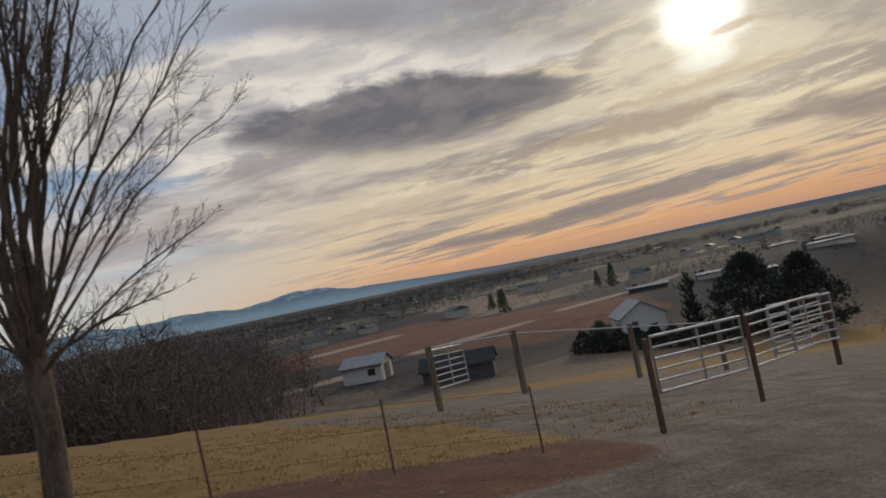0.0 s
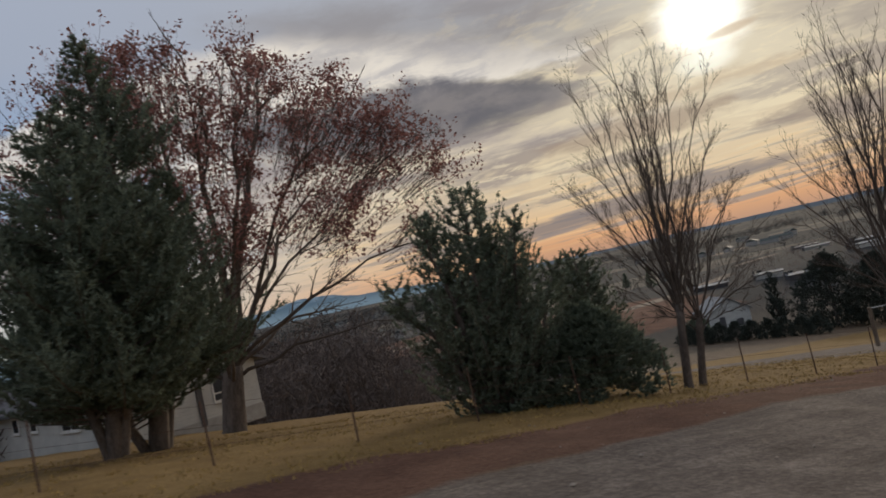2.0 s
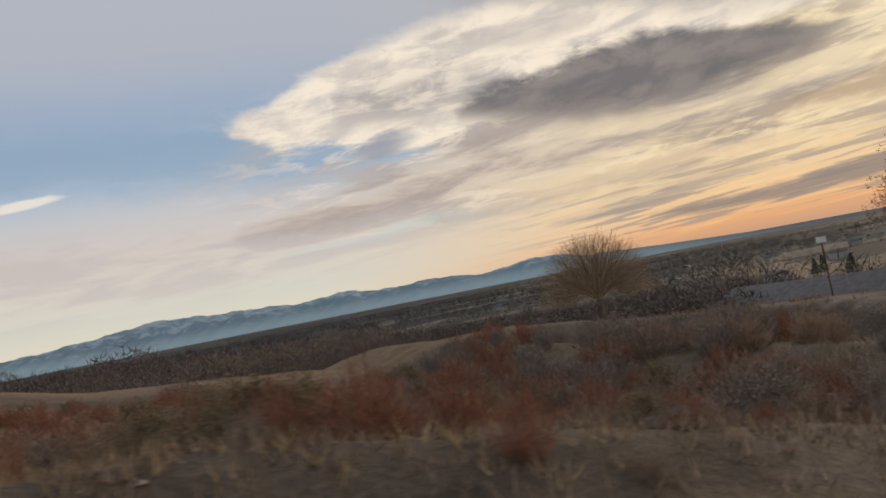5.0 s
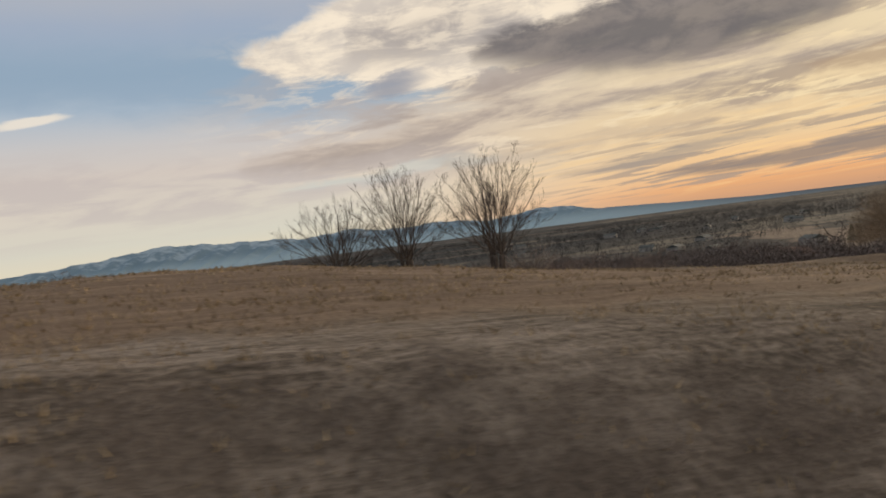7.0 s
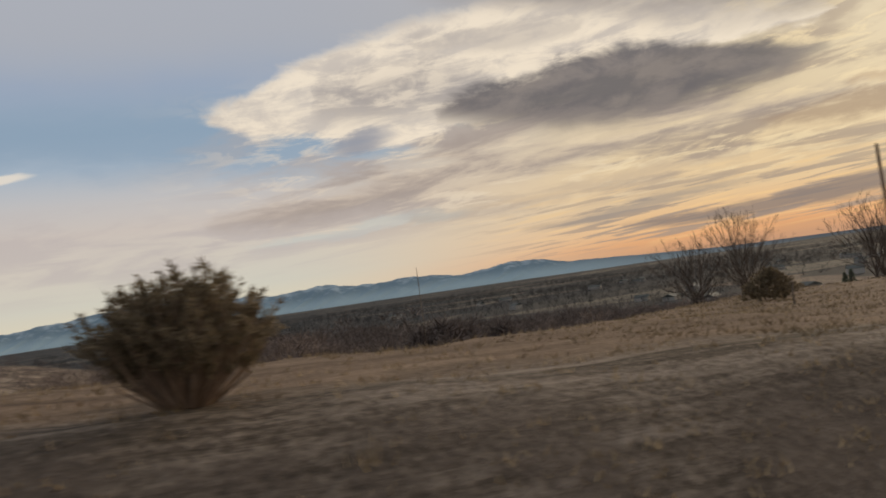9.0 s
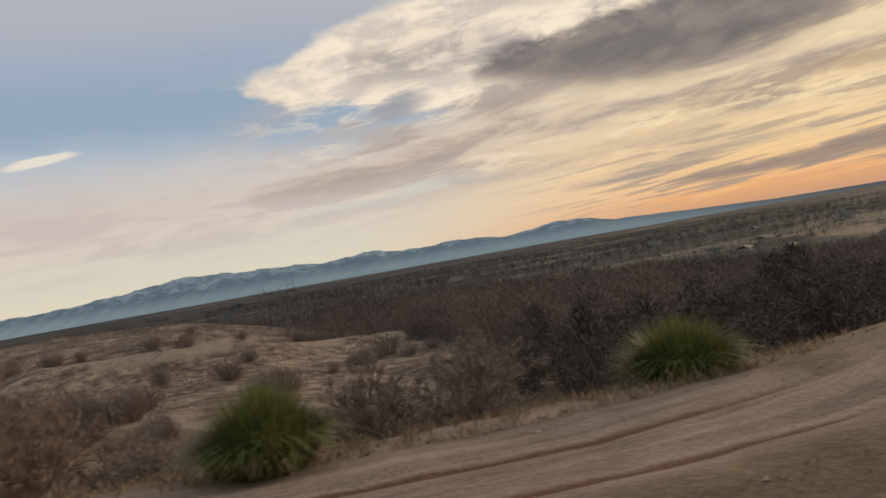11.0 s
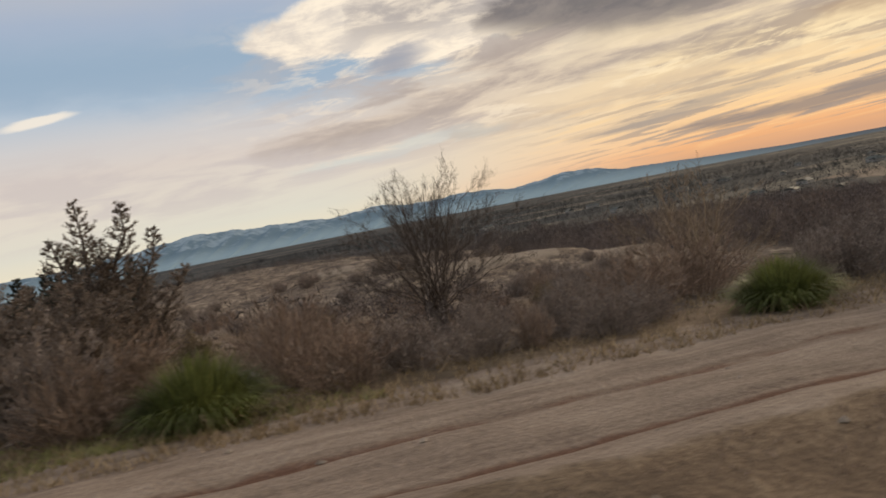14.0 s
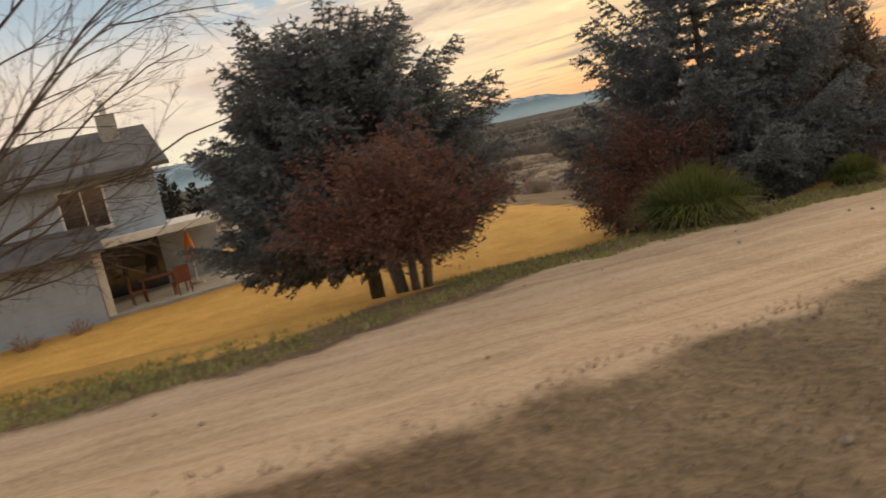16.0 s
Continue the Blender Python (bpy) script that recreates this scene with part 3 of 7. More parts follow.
    lawn_c = n.ramp(mot, [(0.3, (0.12, 0.074, 0.028)), (0.5, (0.215, 0.135, 0.05)), (0.7, (0.29, 0.195, 0.08))])
    litter_c = n.ramp(mot, [(0.3, (0.05, 0.026, 0.018)), (0.5, (0.115, 0.058, 0.038)), (0.7, (0.19, 0.11, 0.072))])
    gold_c = n.ramp(mot, [(0.3, (0.38, 0.21, 0.06)), (0.55, (0.58, 0.335, 0.10)), (0.75, (0.68, 0.43, 0.16))])
    edge = n.math("MULTIPLY", n.math("SUBTRACT", mid, 0.5), 0.9)

    def cover(col, w, c):
        return n.mix(n.ramp01(n.math("ADD", w, edge), 0.35, 0.65), col, c)

    a2 = t.nodes.new("ShaderNodeAttribute")
    a2.attribute_name = "cover_far"
    sq = t.nodes.new("ShaderNodeSeparateColor")
    t.links.new(a2.outputs["Color"], sq.inputs[0])
    field_n = n.noise(v, 0.25, 5, 0.6)
    grass = cover(grass, sq.outputs[0], n.ramp(field_n, [(0.3, (0.085, 0.038, 0.026)), (0.7, (0.16, 0.078, 0.05))]))
    grass = cover(grass, sq.outputs[2], n.ramp(n.math("MULTIPLY_ADD", field_n, 0.4, n.math("MULTIPLY", n.noise(v, 0.8, 6, 0.72), 0.6)), [(0.38, (0.05, 0.038, 0.031)), (0.45, (0.11, 0.082, 0.063)), (0.52, (0.20, 0.15, 0.11)), (0.60, (0.36, 0.28, 0.20))]))
    grass = cover(grass, a2.outputs["Alpha"], n.ramp(n.math("MULTIPLY_ADD", field_n, 0.4, n.math("MULTIPLY", mot, 0.6)), [(0.36, (0.045, 0.036, 0.030)), (0.5, (0.105, 0.081, 0.063)), (0.64, (0.20, 0.156, 0.12))]))
    grass = n.mix(n.ramp01(sq.outputs[1], 0.3, 0.7), grass, n.ramp(mot, [(0.3, (0.20, 0.155, 0.115)), (0.7, (0.34, 0.275, 0.21))]))
    col = cover(grass, sp.outputs[1], dirt_c)
    col = cover(col, sp.outputs[0], lawn_c)
    col = cover(col, sp.outputs[2], litter_c)
    col = cover(col, a.outputs["Alpha"], gold_c)
    t.links.new(col, b.inputs["Base Color"])
    b.inputs["Roughness"].default_value = 0.97
    b.inputs["Specular IOR Level"].default_value = 0.15
    bp = t.nodes.new("ShaderNodeBump")
    bp.inputs["Strength"].default_value, bp.inputs["Distance"].default_value = 0.8, 0.12
    t.links.new(mot, bp.inputs["Height"])
    t.links.new(bp.outputs[0], b.inputs["Normal"])
    me.materials.append(m)
    return tagged(new("ground", me), "hillside ground of dirt, dry grass and lawn", "ground", kind="structure")


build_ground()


def build_road():
    """The plain asphalt road that the camera is driven along."""
    xs = np.arange(-260.0, 60.0, 1.0)
    ys = np.linspace(-5.6, 1.5, 9)
    v = [(x, y, float(land(x, y)) + 0.05 - 0.012 * abs(y + 2.0)) for x in xs for y in ys]
    n = len(ys)
    f = [(i * n + k, (i + 1) * n + k, (i + 1) * n + k + 1, i * n + k + 1) for i in range(len(xs) - 1) for k in range(n - 1)]
    me = bpy.data.meshes.new("road")
    me.from_pydata(v, [], f)
    me.materials.append(material("worn_asphalt", (0.062, 0.06, 0.058), (0.04, 0.039, 0.038), 0.6, 40, 0.9, 0.3))
    me.polygons.foreach_set("use_smooth", [True] * len(f))
    tagged(new("road", me), "worn grey asphalt country road climbing the hill", "road", kind="structure")


build_road()


def build_mountains():
    """A snow-dusted range along the horizon, distance haze put into its colours."""
    azs = np.arange(40.0, -95.0, -0.12)
    ctrl = [(40, .75), (20, .85), (8, .8), (4, 1.3), (1, 1.55), (-2, 1.5), (-6, 1.15), (-9.5, 1.0), (-12.3, 1.2), (-15, .85), (-19, .92), (-23, .55), (-26, .9), (-28.5, .9), (-31, .4), (-36, .1), (-42, -.2), (-50, -.3), (-60, -.2), (-95, -.15)]
    el = np.interp(-azs, [-c[0] for c in ctrl], [c[1] for c in ctrl])
    jag = 0.06 * np.sin(azs * 0.9 + 1) + 0.04 * np.sin(azs * 2.3) + 0.022 * np.sin(azs * 5.1) + 0.012 * np.sin(azs * 9.7 + 1)
    el = el + jag * np.clip(el, 0, 1)
    v, f, rows = [], [], 14
    for k in range(rows):
        s = k / (rows - 1)
        d = 4150 + 520 * s
        a = np.radians(azs + 0.35 * np.sin(azs * 3.0 + k) * (1 - s))
        top = 4500 * np.tan(np.radians(el)) + 4.0
        z = -34 + (top + 34) * s ** 1.25 + 9.0 * np.sin(azs * 4.3 + k * 0.9) * s * (1 - s) * 4 * np.clip(el, 0.1, 1)
        v += list(zip(-100 - np.sin(a) * d, np.cos(a) * d, z))
    n = len(azs)
    for k in range(rows - 1):
        for i in range(n - 1):
            f.append((k * n + i, k * n + i + 1, (k + 1) * n + i + 1, (k + 1) * n + i))
    me = bpy.data.meshes.new("mountains")
    me.from_pydata(v, [], f)
    m = bpy.data.materials.new("far_range")
    m.use_nodes = True
    t = m.node_tree
    q = Net(t)
    b = t.nodes["Principled BSDF"]
    tc = t.nodes.new("ShaderNodeTexCoord")
    s2 = t.nodes.new("ShaderNodeSeparateXYZ")
    t.links.new(tc.outputs["Object"], s2.inputs[0])
    mot = q.noise(tc.outputs["Object"], 0.012, 6, 0.65)
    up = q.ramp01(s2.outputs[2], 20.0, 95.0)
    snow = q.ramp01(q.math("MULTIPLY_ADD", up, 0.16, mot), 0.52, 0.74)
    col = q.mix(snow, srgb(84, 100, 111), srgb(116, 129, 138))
    # paler haze painted in towards the foot of the range
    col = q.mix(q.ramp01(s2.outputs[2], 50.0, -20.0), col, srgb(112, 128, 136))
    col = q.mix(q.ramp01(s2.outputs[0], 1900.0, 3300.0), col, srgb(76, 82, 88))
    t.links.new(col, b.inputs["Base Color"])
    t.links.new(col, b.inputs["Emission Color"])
    # the glow stands in for distance haze over the slopes
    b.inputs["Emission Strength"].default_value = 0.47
    b.inputs["Roughness"].default_value = 1.0
    b.inputs["Specular IOR Level"].default_value = 0.0
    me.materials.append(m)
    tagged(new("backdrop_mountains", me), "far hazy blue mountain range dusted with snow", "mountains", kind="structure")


build_mountains()


# ---- mesh helpers ----
class Mesh:
    """Collects vertices and faces of one mesh."""

    def __init__(self):
        self.v, self.f = [], []

    def tube(self, pts, rad, sides=5):
        base = len(self.v)
        k = len(pts)
        for i in range(k):
            d = (pts[min(i + 1, k - 1)] - pts[max(i - 1, 0)]).normalized()
            a = d.orthogonal().normalized()
            b = d.cross(a)
            for s in range(sides):
                w = 2 * math.pi * s / sides
                self.v.append(pts[i] + (a * math.cos(w) + b * math.sin(w)) * rad[i])
        for i in range(k - 1):
            for s in range(sides):
                s2 = (s + 1) % sides
                self.f.append((base + i * sides + s, base + i * sides + s2, base + (i + 1) * sides + s2, base + (i + 1) * sides + s))
        self.f.append(tuple(base + (k - 1) * sides + s for s in range(sides)))

    def blade(self, p, tip, width, side):
        b = len(self.v)
        w = side * width
        self.v += [p - w, p + w, tip]
        self.f.append((b, b + 1, b + 2))

    def leaf(self, p, d, side, ln, wd):
        b = len(self.v)
        self.v += [p, p + d * ln * 0.45 + side * wd, p + d * ln, p + d * ln * 0.5 - side * wd]
        self.f.append((b, b + 1, b + 2, b + 3))

    def box(self, x0, y0, z0, x1, y1, z1, m=None):
        b = len(self.v)
        c = [Vector(p) for p in ((x0, y0, z0), (x1, y0, z0), (x1, y1, z0), (x0, y1, z0), (x0, y0, z1), (x1, y0, z1), (x1, y1, z1), (x0, y1, z1))]
        self.v += [m @ p for p in c] if m else c
        for q in ((3, 2, 1, 0), (4, 5, 6, 7), (0, 1, 5, 4), (1, 2, 6, 5), (2, 3, 7, 6), (3, 0, 4, 7)):
            self.f.append(tuple(b + i for i in q))

    def data(self, name, mat, smooth=False):
        me = bpy.data.meshes.new(name)
        me.from_pydata(self.v, [], self.f)
        me.materials.append(mat)
        if smooth:
            me.polygons.foreach_set("use_smooth", [True] * len(me.polygons))
        return me


def blade_mesh(name, p, tip, side, mat):
    """Triangular blades from arrays of roots, tips and half-widths."""
    n = len(p)
    co = np.stack([p - side, p + side, tip], 1).reshape(-1, 3)
    me = bpy.data.meshes.new(name)
    me.vertices.add(3 * n)
    me.vertices.foreach_set("co", co.ravel())
    me.loops.add(3 * n)
    me.loops.foreach_set("vertex_index", np.arange(3 * n))
    me.polygons.add(n)
    me.polygons.foreach_set("loop_start", np.arange(0, 3 * n, 3))
    me.update(calc_edges=True)
    me.materials.append(mat)
    return me


def units(gen, n):
    v = gen.normal(size=(n, 3))
    return v / np.linalg.norm(v, axis=1, keepdims=True)


class Sprays:
    """Needled branchlets, each a spine set with short blades."""

    def __init__(self, seed):
        self.rows, self.seed = [], seed

    def add(self, p, d, ln, num, blade, droop=0.0):
        self.rows.append((p.x, p.y, p.z, d.x, d.y, d.z, ln, num, blade, droop))

    def data(self, name, mat, smooth=False):
        gen = np.random.default_rng(self.seed)
        s = np.array(self.rows)
        s = np.repeat(s, s[:, 7].astype(int), axis=0)
        n = len(s)
        u = gen.random(n)
        p = s[:, 0:3] + s[:, 3:6] * (s[:, 6] * u)[:, None]
        p[:, 2] -= s[:, 9] * u * u
        d = s[:, 3:6] * 0.75 + units(gen, n) * 0.75
        d /= np.linalg.norm(d, axis=1, keepdims=True)
        ln = s[:, 8] * gen.uniform(0.7, 1.3, n)
        side = np.cross(d, units(gen, n))
        side /= np.linalg.norm(side, axis=1, keepdims=True)
        return blade_mesh(name, p, p + d * ln[:, None], side * (ln * 0.2)[:, None], mat)


def part(name, mb, mat, parent, label="", smooth=False):
    ob = new(name, mb.data(name, mat, smooth))
    ob.parent = parent
    if label:
        tagged(ob, label)
    return ob


def thing(name, x, y, label, category, group="", z=None, turn=0.0, scale=1.0):
    e = new(name)
    e.empty_display_size = 0.1
    e.matrix_world = pose(x, y, lz(x, y) if z is None else z, 0, 0, turn) @ Matrix.Scale(scale, 4)
    return tagged(e, label, category, group)


def rv(rng):
    return Vector((rng.gauss(0, 1), rng.gauss(0, 1), rng.gauss(0, 1))).normalized()


UP = Vector((0, 0, 1))


def stem(mb, p, d, ln, r0, r1, rng, wob=0.15, lift=0.1, seg=5, sides=5):
    """A wandering tapered stem; returns its points and directions."""
    pts, dirs, d = [p.copy()], [d.copy()], d.normalized()
    for i in range(seg):
        d = (d + rv(rng) * wob + UP * lift).normalized()
        p = p + d * (ln / seg)
        pts.append(p.copy())
        dirs.append(d.copy())
    mb.tube(pts, [r0 + (r1 - r0) * i / seg for i in range(seg + 1)], sides)
    return pts, dirs


def fork(mb, pts, dirs, ln, r, level, rng, spec, tips):
    """Side branches along a stem, down to twigs."""
    num, spread, ratio, lift = spec[level]
    for i in range(num):
        u = rng.uniform(0.22, 1.0)
        k = min(int(u * (len(pts) - 1)), len(pts) - 2)
        p = pts[k].lerp(pts[k + 1], u * (len(pts) - 1) - k)
        side = dirs[k].cross(rv(rng)).normalized()
        d = (dirs[k] * math.cos(spread) + side * math.sin(spread)).normalized()
        l2 = ln * ratio * rng.uniform(0.6, 1.15) * (1.15 - 0.45 * u)
        r2 = max(r * 0.42 * (1.1 - 0.5 * u), 0.0038)
        q, e = stem(mb, p, d, l2, r2, r2 * 0.35, rng, 0.16, lift, 4 if level < len(spec) - 1 else 2, 4 if level == 0 else 3)
        if level + 1 < len(spec):
            fork(mb, q, e, l2, r2, level + 1, rng, spec, tips)
        else:
            tips.append((q[-1], e[-1]))


def bare_tree(name, x, y, height, width, seed, label, stems=1, limbs=8, trunk_h=0.22, rad=0.16, spec=None, twig=None, group="", z=None, leaves=None, leaf_n=0, leaf_size=0.07, low=0.35, lean=(0, 0), upright=0.6, wander=0.05, thick=1.0, bark=None, clumps=0, haze=0):
    """A leafless or thinly leaved tree whose limbs reach out to an egg-shaped crown."""
    rng = random.Random(seed)
    e = thing(name, x, y, label, "tree", group, z)
    e.matrix_world = e.matrix_world @ pose(0, 0, 0, lean[1], lean[0], 0)
    spec = spec or [(10, 0.6, 0.36, 0.1), (8, 0.6, 0.45, 0.08), (4, 0.6, 0.55, 0.05)]
    trunk, crown, tips = Mesh(), Mesh(), []
    h = height * trunk_h
    for s in range(stems):
        a0 = 6.283 * s / stems + rng.uniform(0, 1)
        p = Vector((math.cos(a0), math.sin(a0), 0)) * (0.0 if stems == 1 else 0.2)
        d = Vector((p.x, p.y, 1.3 if stems > 1 else 1)).normalized()
        r = rad / math.sqrt(stems)
        pts = [p - UP * 0.3]
        for i in range(5):
            d = (d + rv(rng) * 0.05 + UP * 0.05).normalized()
            pts.append(pts[-1] + d * (h + 0.3) / 5)
        trunk.tube(pts, [r * (1.3, 1.06, 1.0, 0.96, 0.93, 0.88)[i] for i in range(6)], 9)
        for j in range(limbs):
            a = 2.39996 * (j + s * 0.37) + rng.uniform(-0.3, 0.3)
            w = low + (1 - low) * (1 - (j + 0.3) / limbs) if j else 0.93
            ang = math.pi * 0.5 * (2 * w - 1)
            tip = Vector((math.cos(a) * math.cos(ang) * width / 2, math.sin(a) * math.cos(ang) * width / 2, h * 0.75 + (height - h * 0.75) * (0.5 + 0.5 * math.sin(ang)))) * rng.uniform(0.9, 1.04)
            root = pts[-1] - UP * rng.uniform(0, h * 0.3)
            span = tip - root
            mid = root + span * 0.5 + UP * span.length * 0.13 * upright - Vector((span.x, span.y, 0)) * 0.16 * upright
            q = []
            for k in range(8):
                u = k / 7
                c = root.lerp(mid, u).lerp(mid.lerp(tip, u), u)
                q.append(c + rv(rng) * wander * span.length * (0 if k == 0 else 0.35))
            rr = r * rng.uniform(0.16, 0.3) * (0.5 + 0.75 * w) * thick
            crown.tube(q, [rr * (1 - 0.92 * k / 7) + 0.006 for k in range(8)], 5)
            dirs = [(q[min(k + 1, 7)] - q[max(k - 1, 0)]).normalized() for k in range(8)]
            fork(crown, q, dirs, span.length, rr, 0, rng, spec, tips)
    part("trunk", trunk, bark or BARK, e, smooth=True)
    part("crown", crown, twig or TWIG, e)
    if haze:
        gen = np.random.default_rng(seed)
        pick = gen.integers(0, len(tips), haze)
        root = np.array([tuple(q[0]) for q in tips])[pick]
        way = np.array([tuple(q[1]) for q in tips])[pick]
        span = height * gen.uniform(0.02, 0.07, haze)[:, None]
        root = root - way * span * gen.uniform(0, 1.6, haze)[:, None] + units(gen, haze) * 0.010 * height
        d = way + units(gen, haze) * 0.6
        ob = new("fine_growth", blade_mesh("fine_growth", root, root + d * span, np.cross(d, units(gen, haze)) * 0.0055, twig or TWIG))
        ob.parent = e
        tagged(ob, kind="stuff")
    if leaves:
        lm = Mesh()
        if clumps:
            tw = Mesh()
            tips = tips[:len(tips) // 3]
            lobes = []
            for i in range(clumps // 7):
                v = rv(rng)
                v.z = abs(v.z) * 1.2 - 0.42
                v.normalize()
                s = rng.uniform(0.66, 1.0) ** 0.6
                lobes.append((v, Vector((v.x * width * 0.47 * s, v.y * width * 0.47 * s, height * 0.56 + v.z * height * 0.40 * s))))
            for i in range(clumps):
                v, c = lobes[rng.randrange(len(lobes))]
                c = c + rv(rng) * rng.uniform(0, 0.075) * width
                root = c * 0.82 + UP * height * 0.04 + rv(rng) * 0.2
                tw.tube([root, root.lerp(c, 0.5) + rv(rng) * 0.12, c], [0.015, 0.010, 0.004], 3)
                for j in range(3):
                    p = root.lerp(c, rng.random())
                    q = c + rv(rng) * 0.55
                    tw.tube([p, p.lerp(q, 0.5) + rv(rng) * 0.06, q], [0.006, 0.005, 0.003], 3)
                    tips.append((q, v))
            part("fine_growth", tw, twig or TWIG, e)
        for i in range(leaf_n):
            p, d = tips[rng.randrange(len(tips))]
            p = p + rv(rng) * rng.uniform(0, 0.35)
            lm.leaf(p, rv(rng), rv(rng), leaf_size * rng.uniform(0.7, 1.4), leaf_size * 0.42)
        part("foliage", lm, leaves, e, "clinging dry reddish-brown leaves")
    return e


def broom_tree(name, x, y, height, width, seed, label, mat, z=None, twigs=7000):
    """A leafless tree whose limbs fan out into a smooth dome of fine twigs."""
    rng = random.Random(seed)
    e = thing(name, x, y, label, "tree", z=z)
    trunk, limb = Mesh(), Mesh()
    trunk.tube([Vector((0, 0, -0.3)), Vector((0, 0, 0.4)), Vector((0.03, 0, height * 0.2))], [0.24, 0.19, 0.17], 9)
    for i in range(44):
        a, el = 2.39996 * i, math.asin(0.12 + 0.86 * (i + 0.5) / 44)
        tip = Vector((math.cos(a) * math.cos(el) * width * 0.46, math.sin(a) * math.cos(el) * width * 0.46, height * (0.22 + 0.72 * math.sin(el))))
        root = Vector((0, 0, height * 0.17))
        mid = root.lerp(tip, 0.5) + UP * 0.1 * height * math.cos(el) + rv(rng) * 0.06
        q = [root.lerp(mid, u).lerp(mid.lerp(tip, u), u) + rv(rng) * 0.03 for u in (0, 0.2, 0.4, 0.6, 0.8, 1.0)]
        limb.tube(q, [0.05 * (1 - 0.85 * k / 5) for k in range(6)], 5)
    part("trunk", trunk, BARK, e, smooth=True)
    part("crown", limb, mat, e)
    gen = np.random.default_rng(seed)
    d = units(gen, twigs)
    d[:, 2] = np.abs(d[:, 2]) * 1.0 - 0.12
    size = np.array([width * 0.5, width * 0.5, height * 0.76])
    foot = np.array([0, 0, height * 0.24])
    s0 = gen.uniform(0.35, 0.9, twigs)[:, None]
    s1 = np.minimum(s0 + gen.uniform(0.12, 0.3, twigs)[:, None], 1.0 + gen.normal(0, 0.015, twigs)[:, None])
    d2 = d + gen.normal(0, 0.07, (twigs, 3))
    side = np.cross(d, units(gen, twigs)) * 0.0065
    ob = new("fine_growth", blade_mesh("fine_growth", foot + d * size * s0, foot + d2 * size * s1, side, mat))
    ob.parent = e
    tagged(ob, kind="stuff")
    return e


def spruce(name, x, y, height, width, seed, label, z=None, skirt=0.04, mat=None, power=0.85, group="", ragged=0.35):
    """A layered spruce of drooping needled boughs."""
    rng = random.Random(seed)
    e = thing(name, x, y, label, "tree", group, z)
    t = Mesh()
    pts = [Vector((0, 0, -0.2 + height * i / 6)) for i in range(7)]
    t.tube(pts, [0.16 * height / 6.5 * (1.15 - i / 6) + 0.012 for i in range(7)], 8)
    part("trunk", t, BARK, e, smooth=True)
    wood, need = Mesh(), Sprays(seed)
    tiers = int(height * (2.9 if ragged > 0.2 else 4.4))
    for k in range(tiers):
        u = (k + rng.uniform(-0.3, 0.3)) / tiers
        zz = height * (skirt + (0.985 - skirt) * u)
        reach = 0.5 * width * max(1 - u, 0.02) ** power * rng.uniform(0.85, 1.08) * float(0.7 + 0.3 * sm(0.0, 0.2, u)) + 0.06
        num = 11 if u < 0.6 else 8
        for j in range(num):
            a = 6.283 * (j + rng.uniform(-0.35, 0.35)) / num + k * 0.9
            r = reach * rng.uniform(1.0 - 1.4 * ragged, 1.0 + 0.55 * ragged)
            out = Vector((math.cos(a), math.sin(a), 0))
            rise = 0.5 * u + 0.02 + rng.uniform(-0.06, 0.1)
            tip = Vector((0, 0, zz)) + out * r + UP * (r * rise)
            mid = Vector((0, 0, zz)) + out * r * 0.62 + UP * (r * rise * 0.3 - 0.09 * r)
            wood.tube([Vector((0, 0, zz)), mid, tip], [0.03 * r / 2 + 0.008, 0.012, 0.004], 3)
            side = out.cross(UP)
            ns = max(5, int(r * 11))
            for s in range(ns):
                w = 0.22 + 0.78 * (s + rng.random()) / ns
                p = Vector((0, 0, zz)).lerp(mid, w / 0.55) if w < 0.55 else mid.lerp(tip, (w - 0.55) / 0.45)
                ln = (0.16 + 0.34 * r * (1 - 0.75 * w)) * rng.uniform(0.7, 1.2)
                for sg in (-1, 1):
                    d = (out * 0.9 + side * sg * rng.uniform(0.35, 0.95) + UP * rng.uniform(-0.5, 0.25)).normalized()
                    need.add(p, d, ln, max(10, int(ln * 60)), 0.088, 0.05 * ln)
            need.add(mid, (tip - mid).normalized(), (tip - mid).length * 1.08, max(14, int(r * 40)), 0.085)
    part("wood", wood, BARK, e)
    part("foliage", need, mat or SPRUCE, e, "dense grey-blue needles" if mat is None else "")
    return e


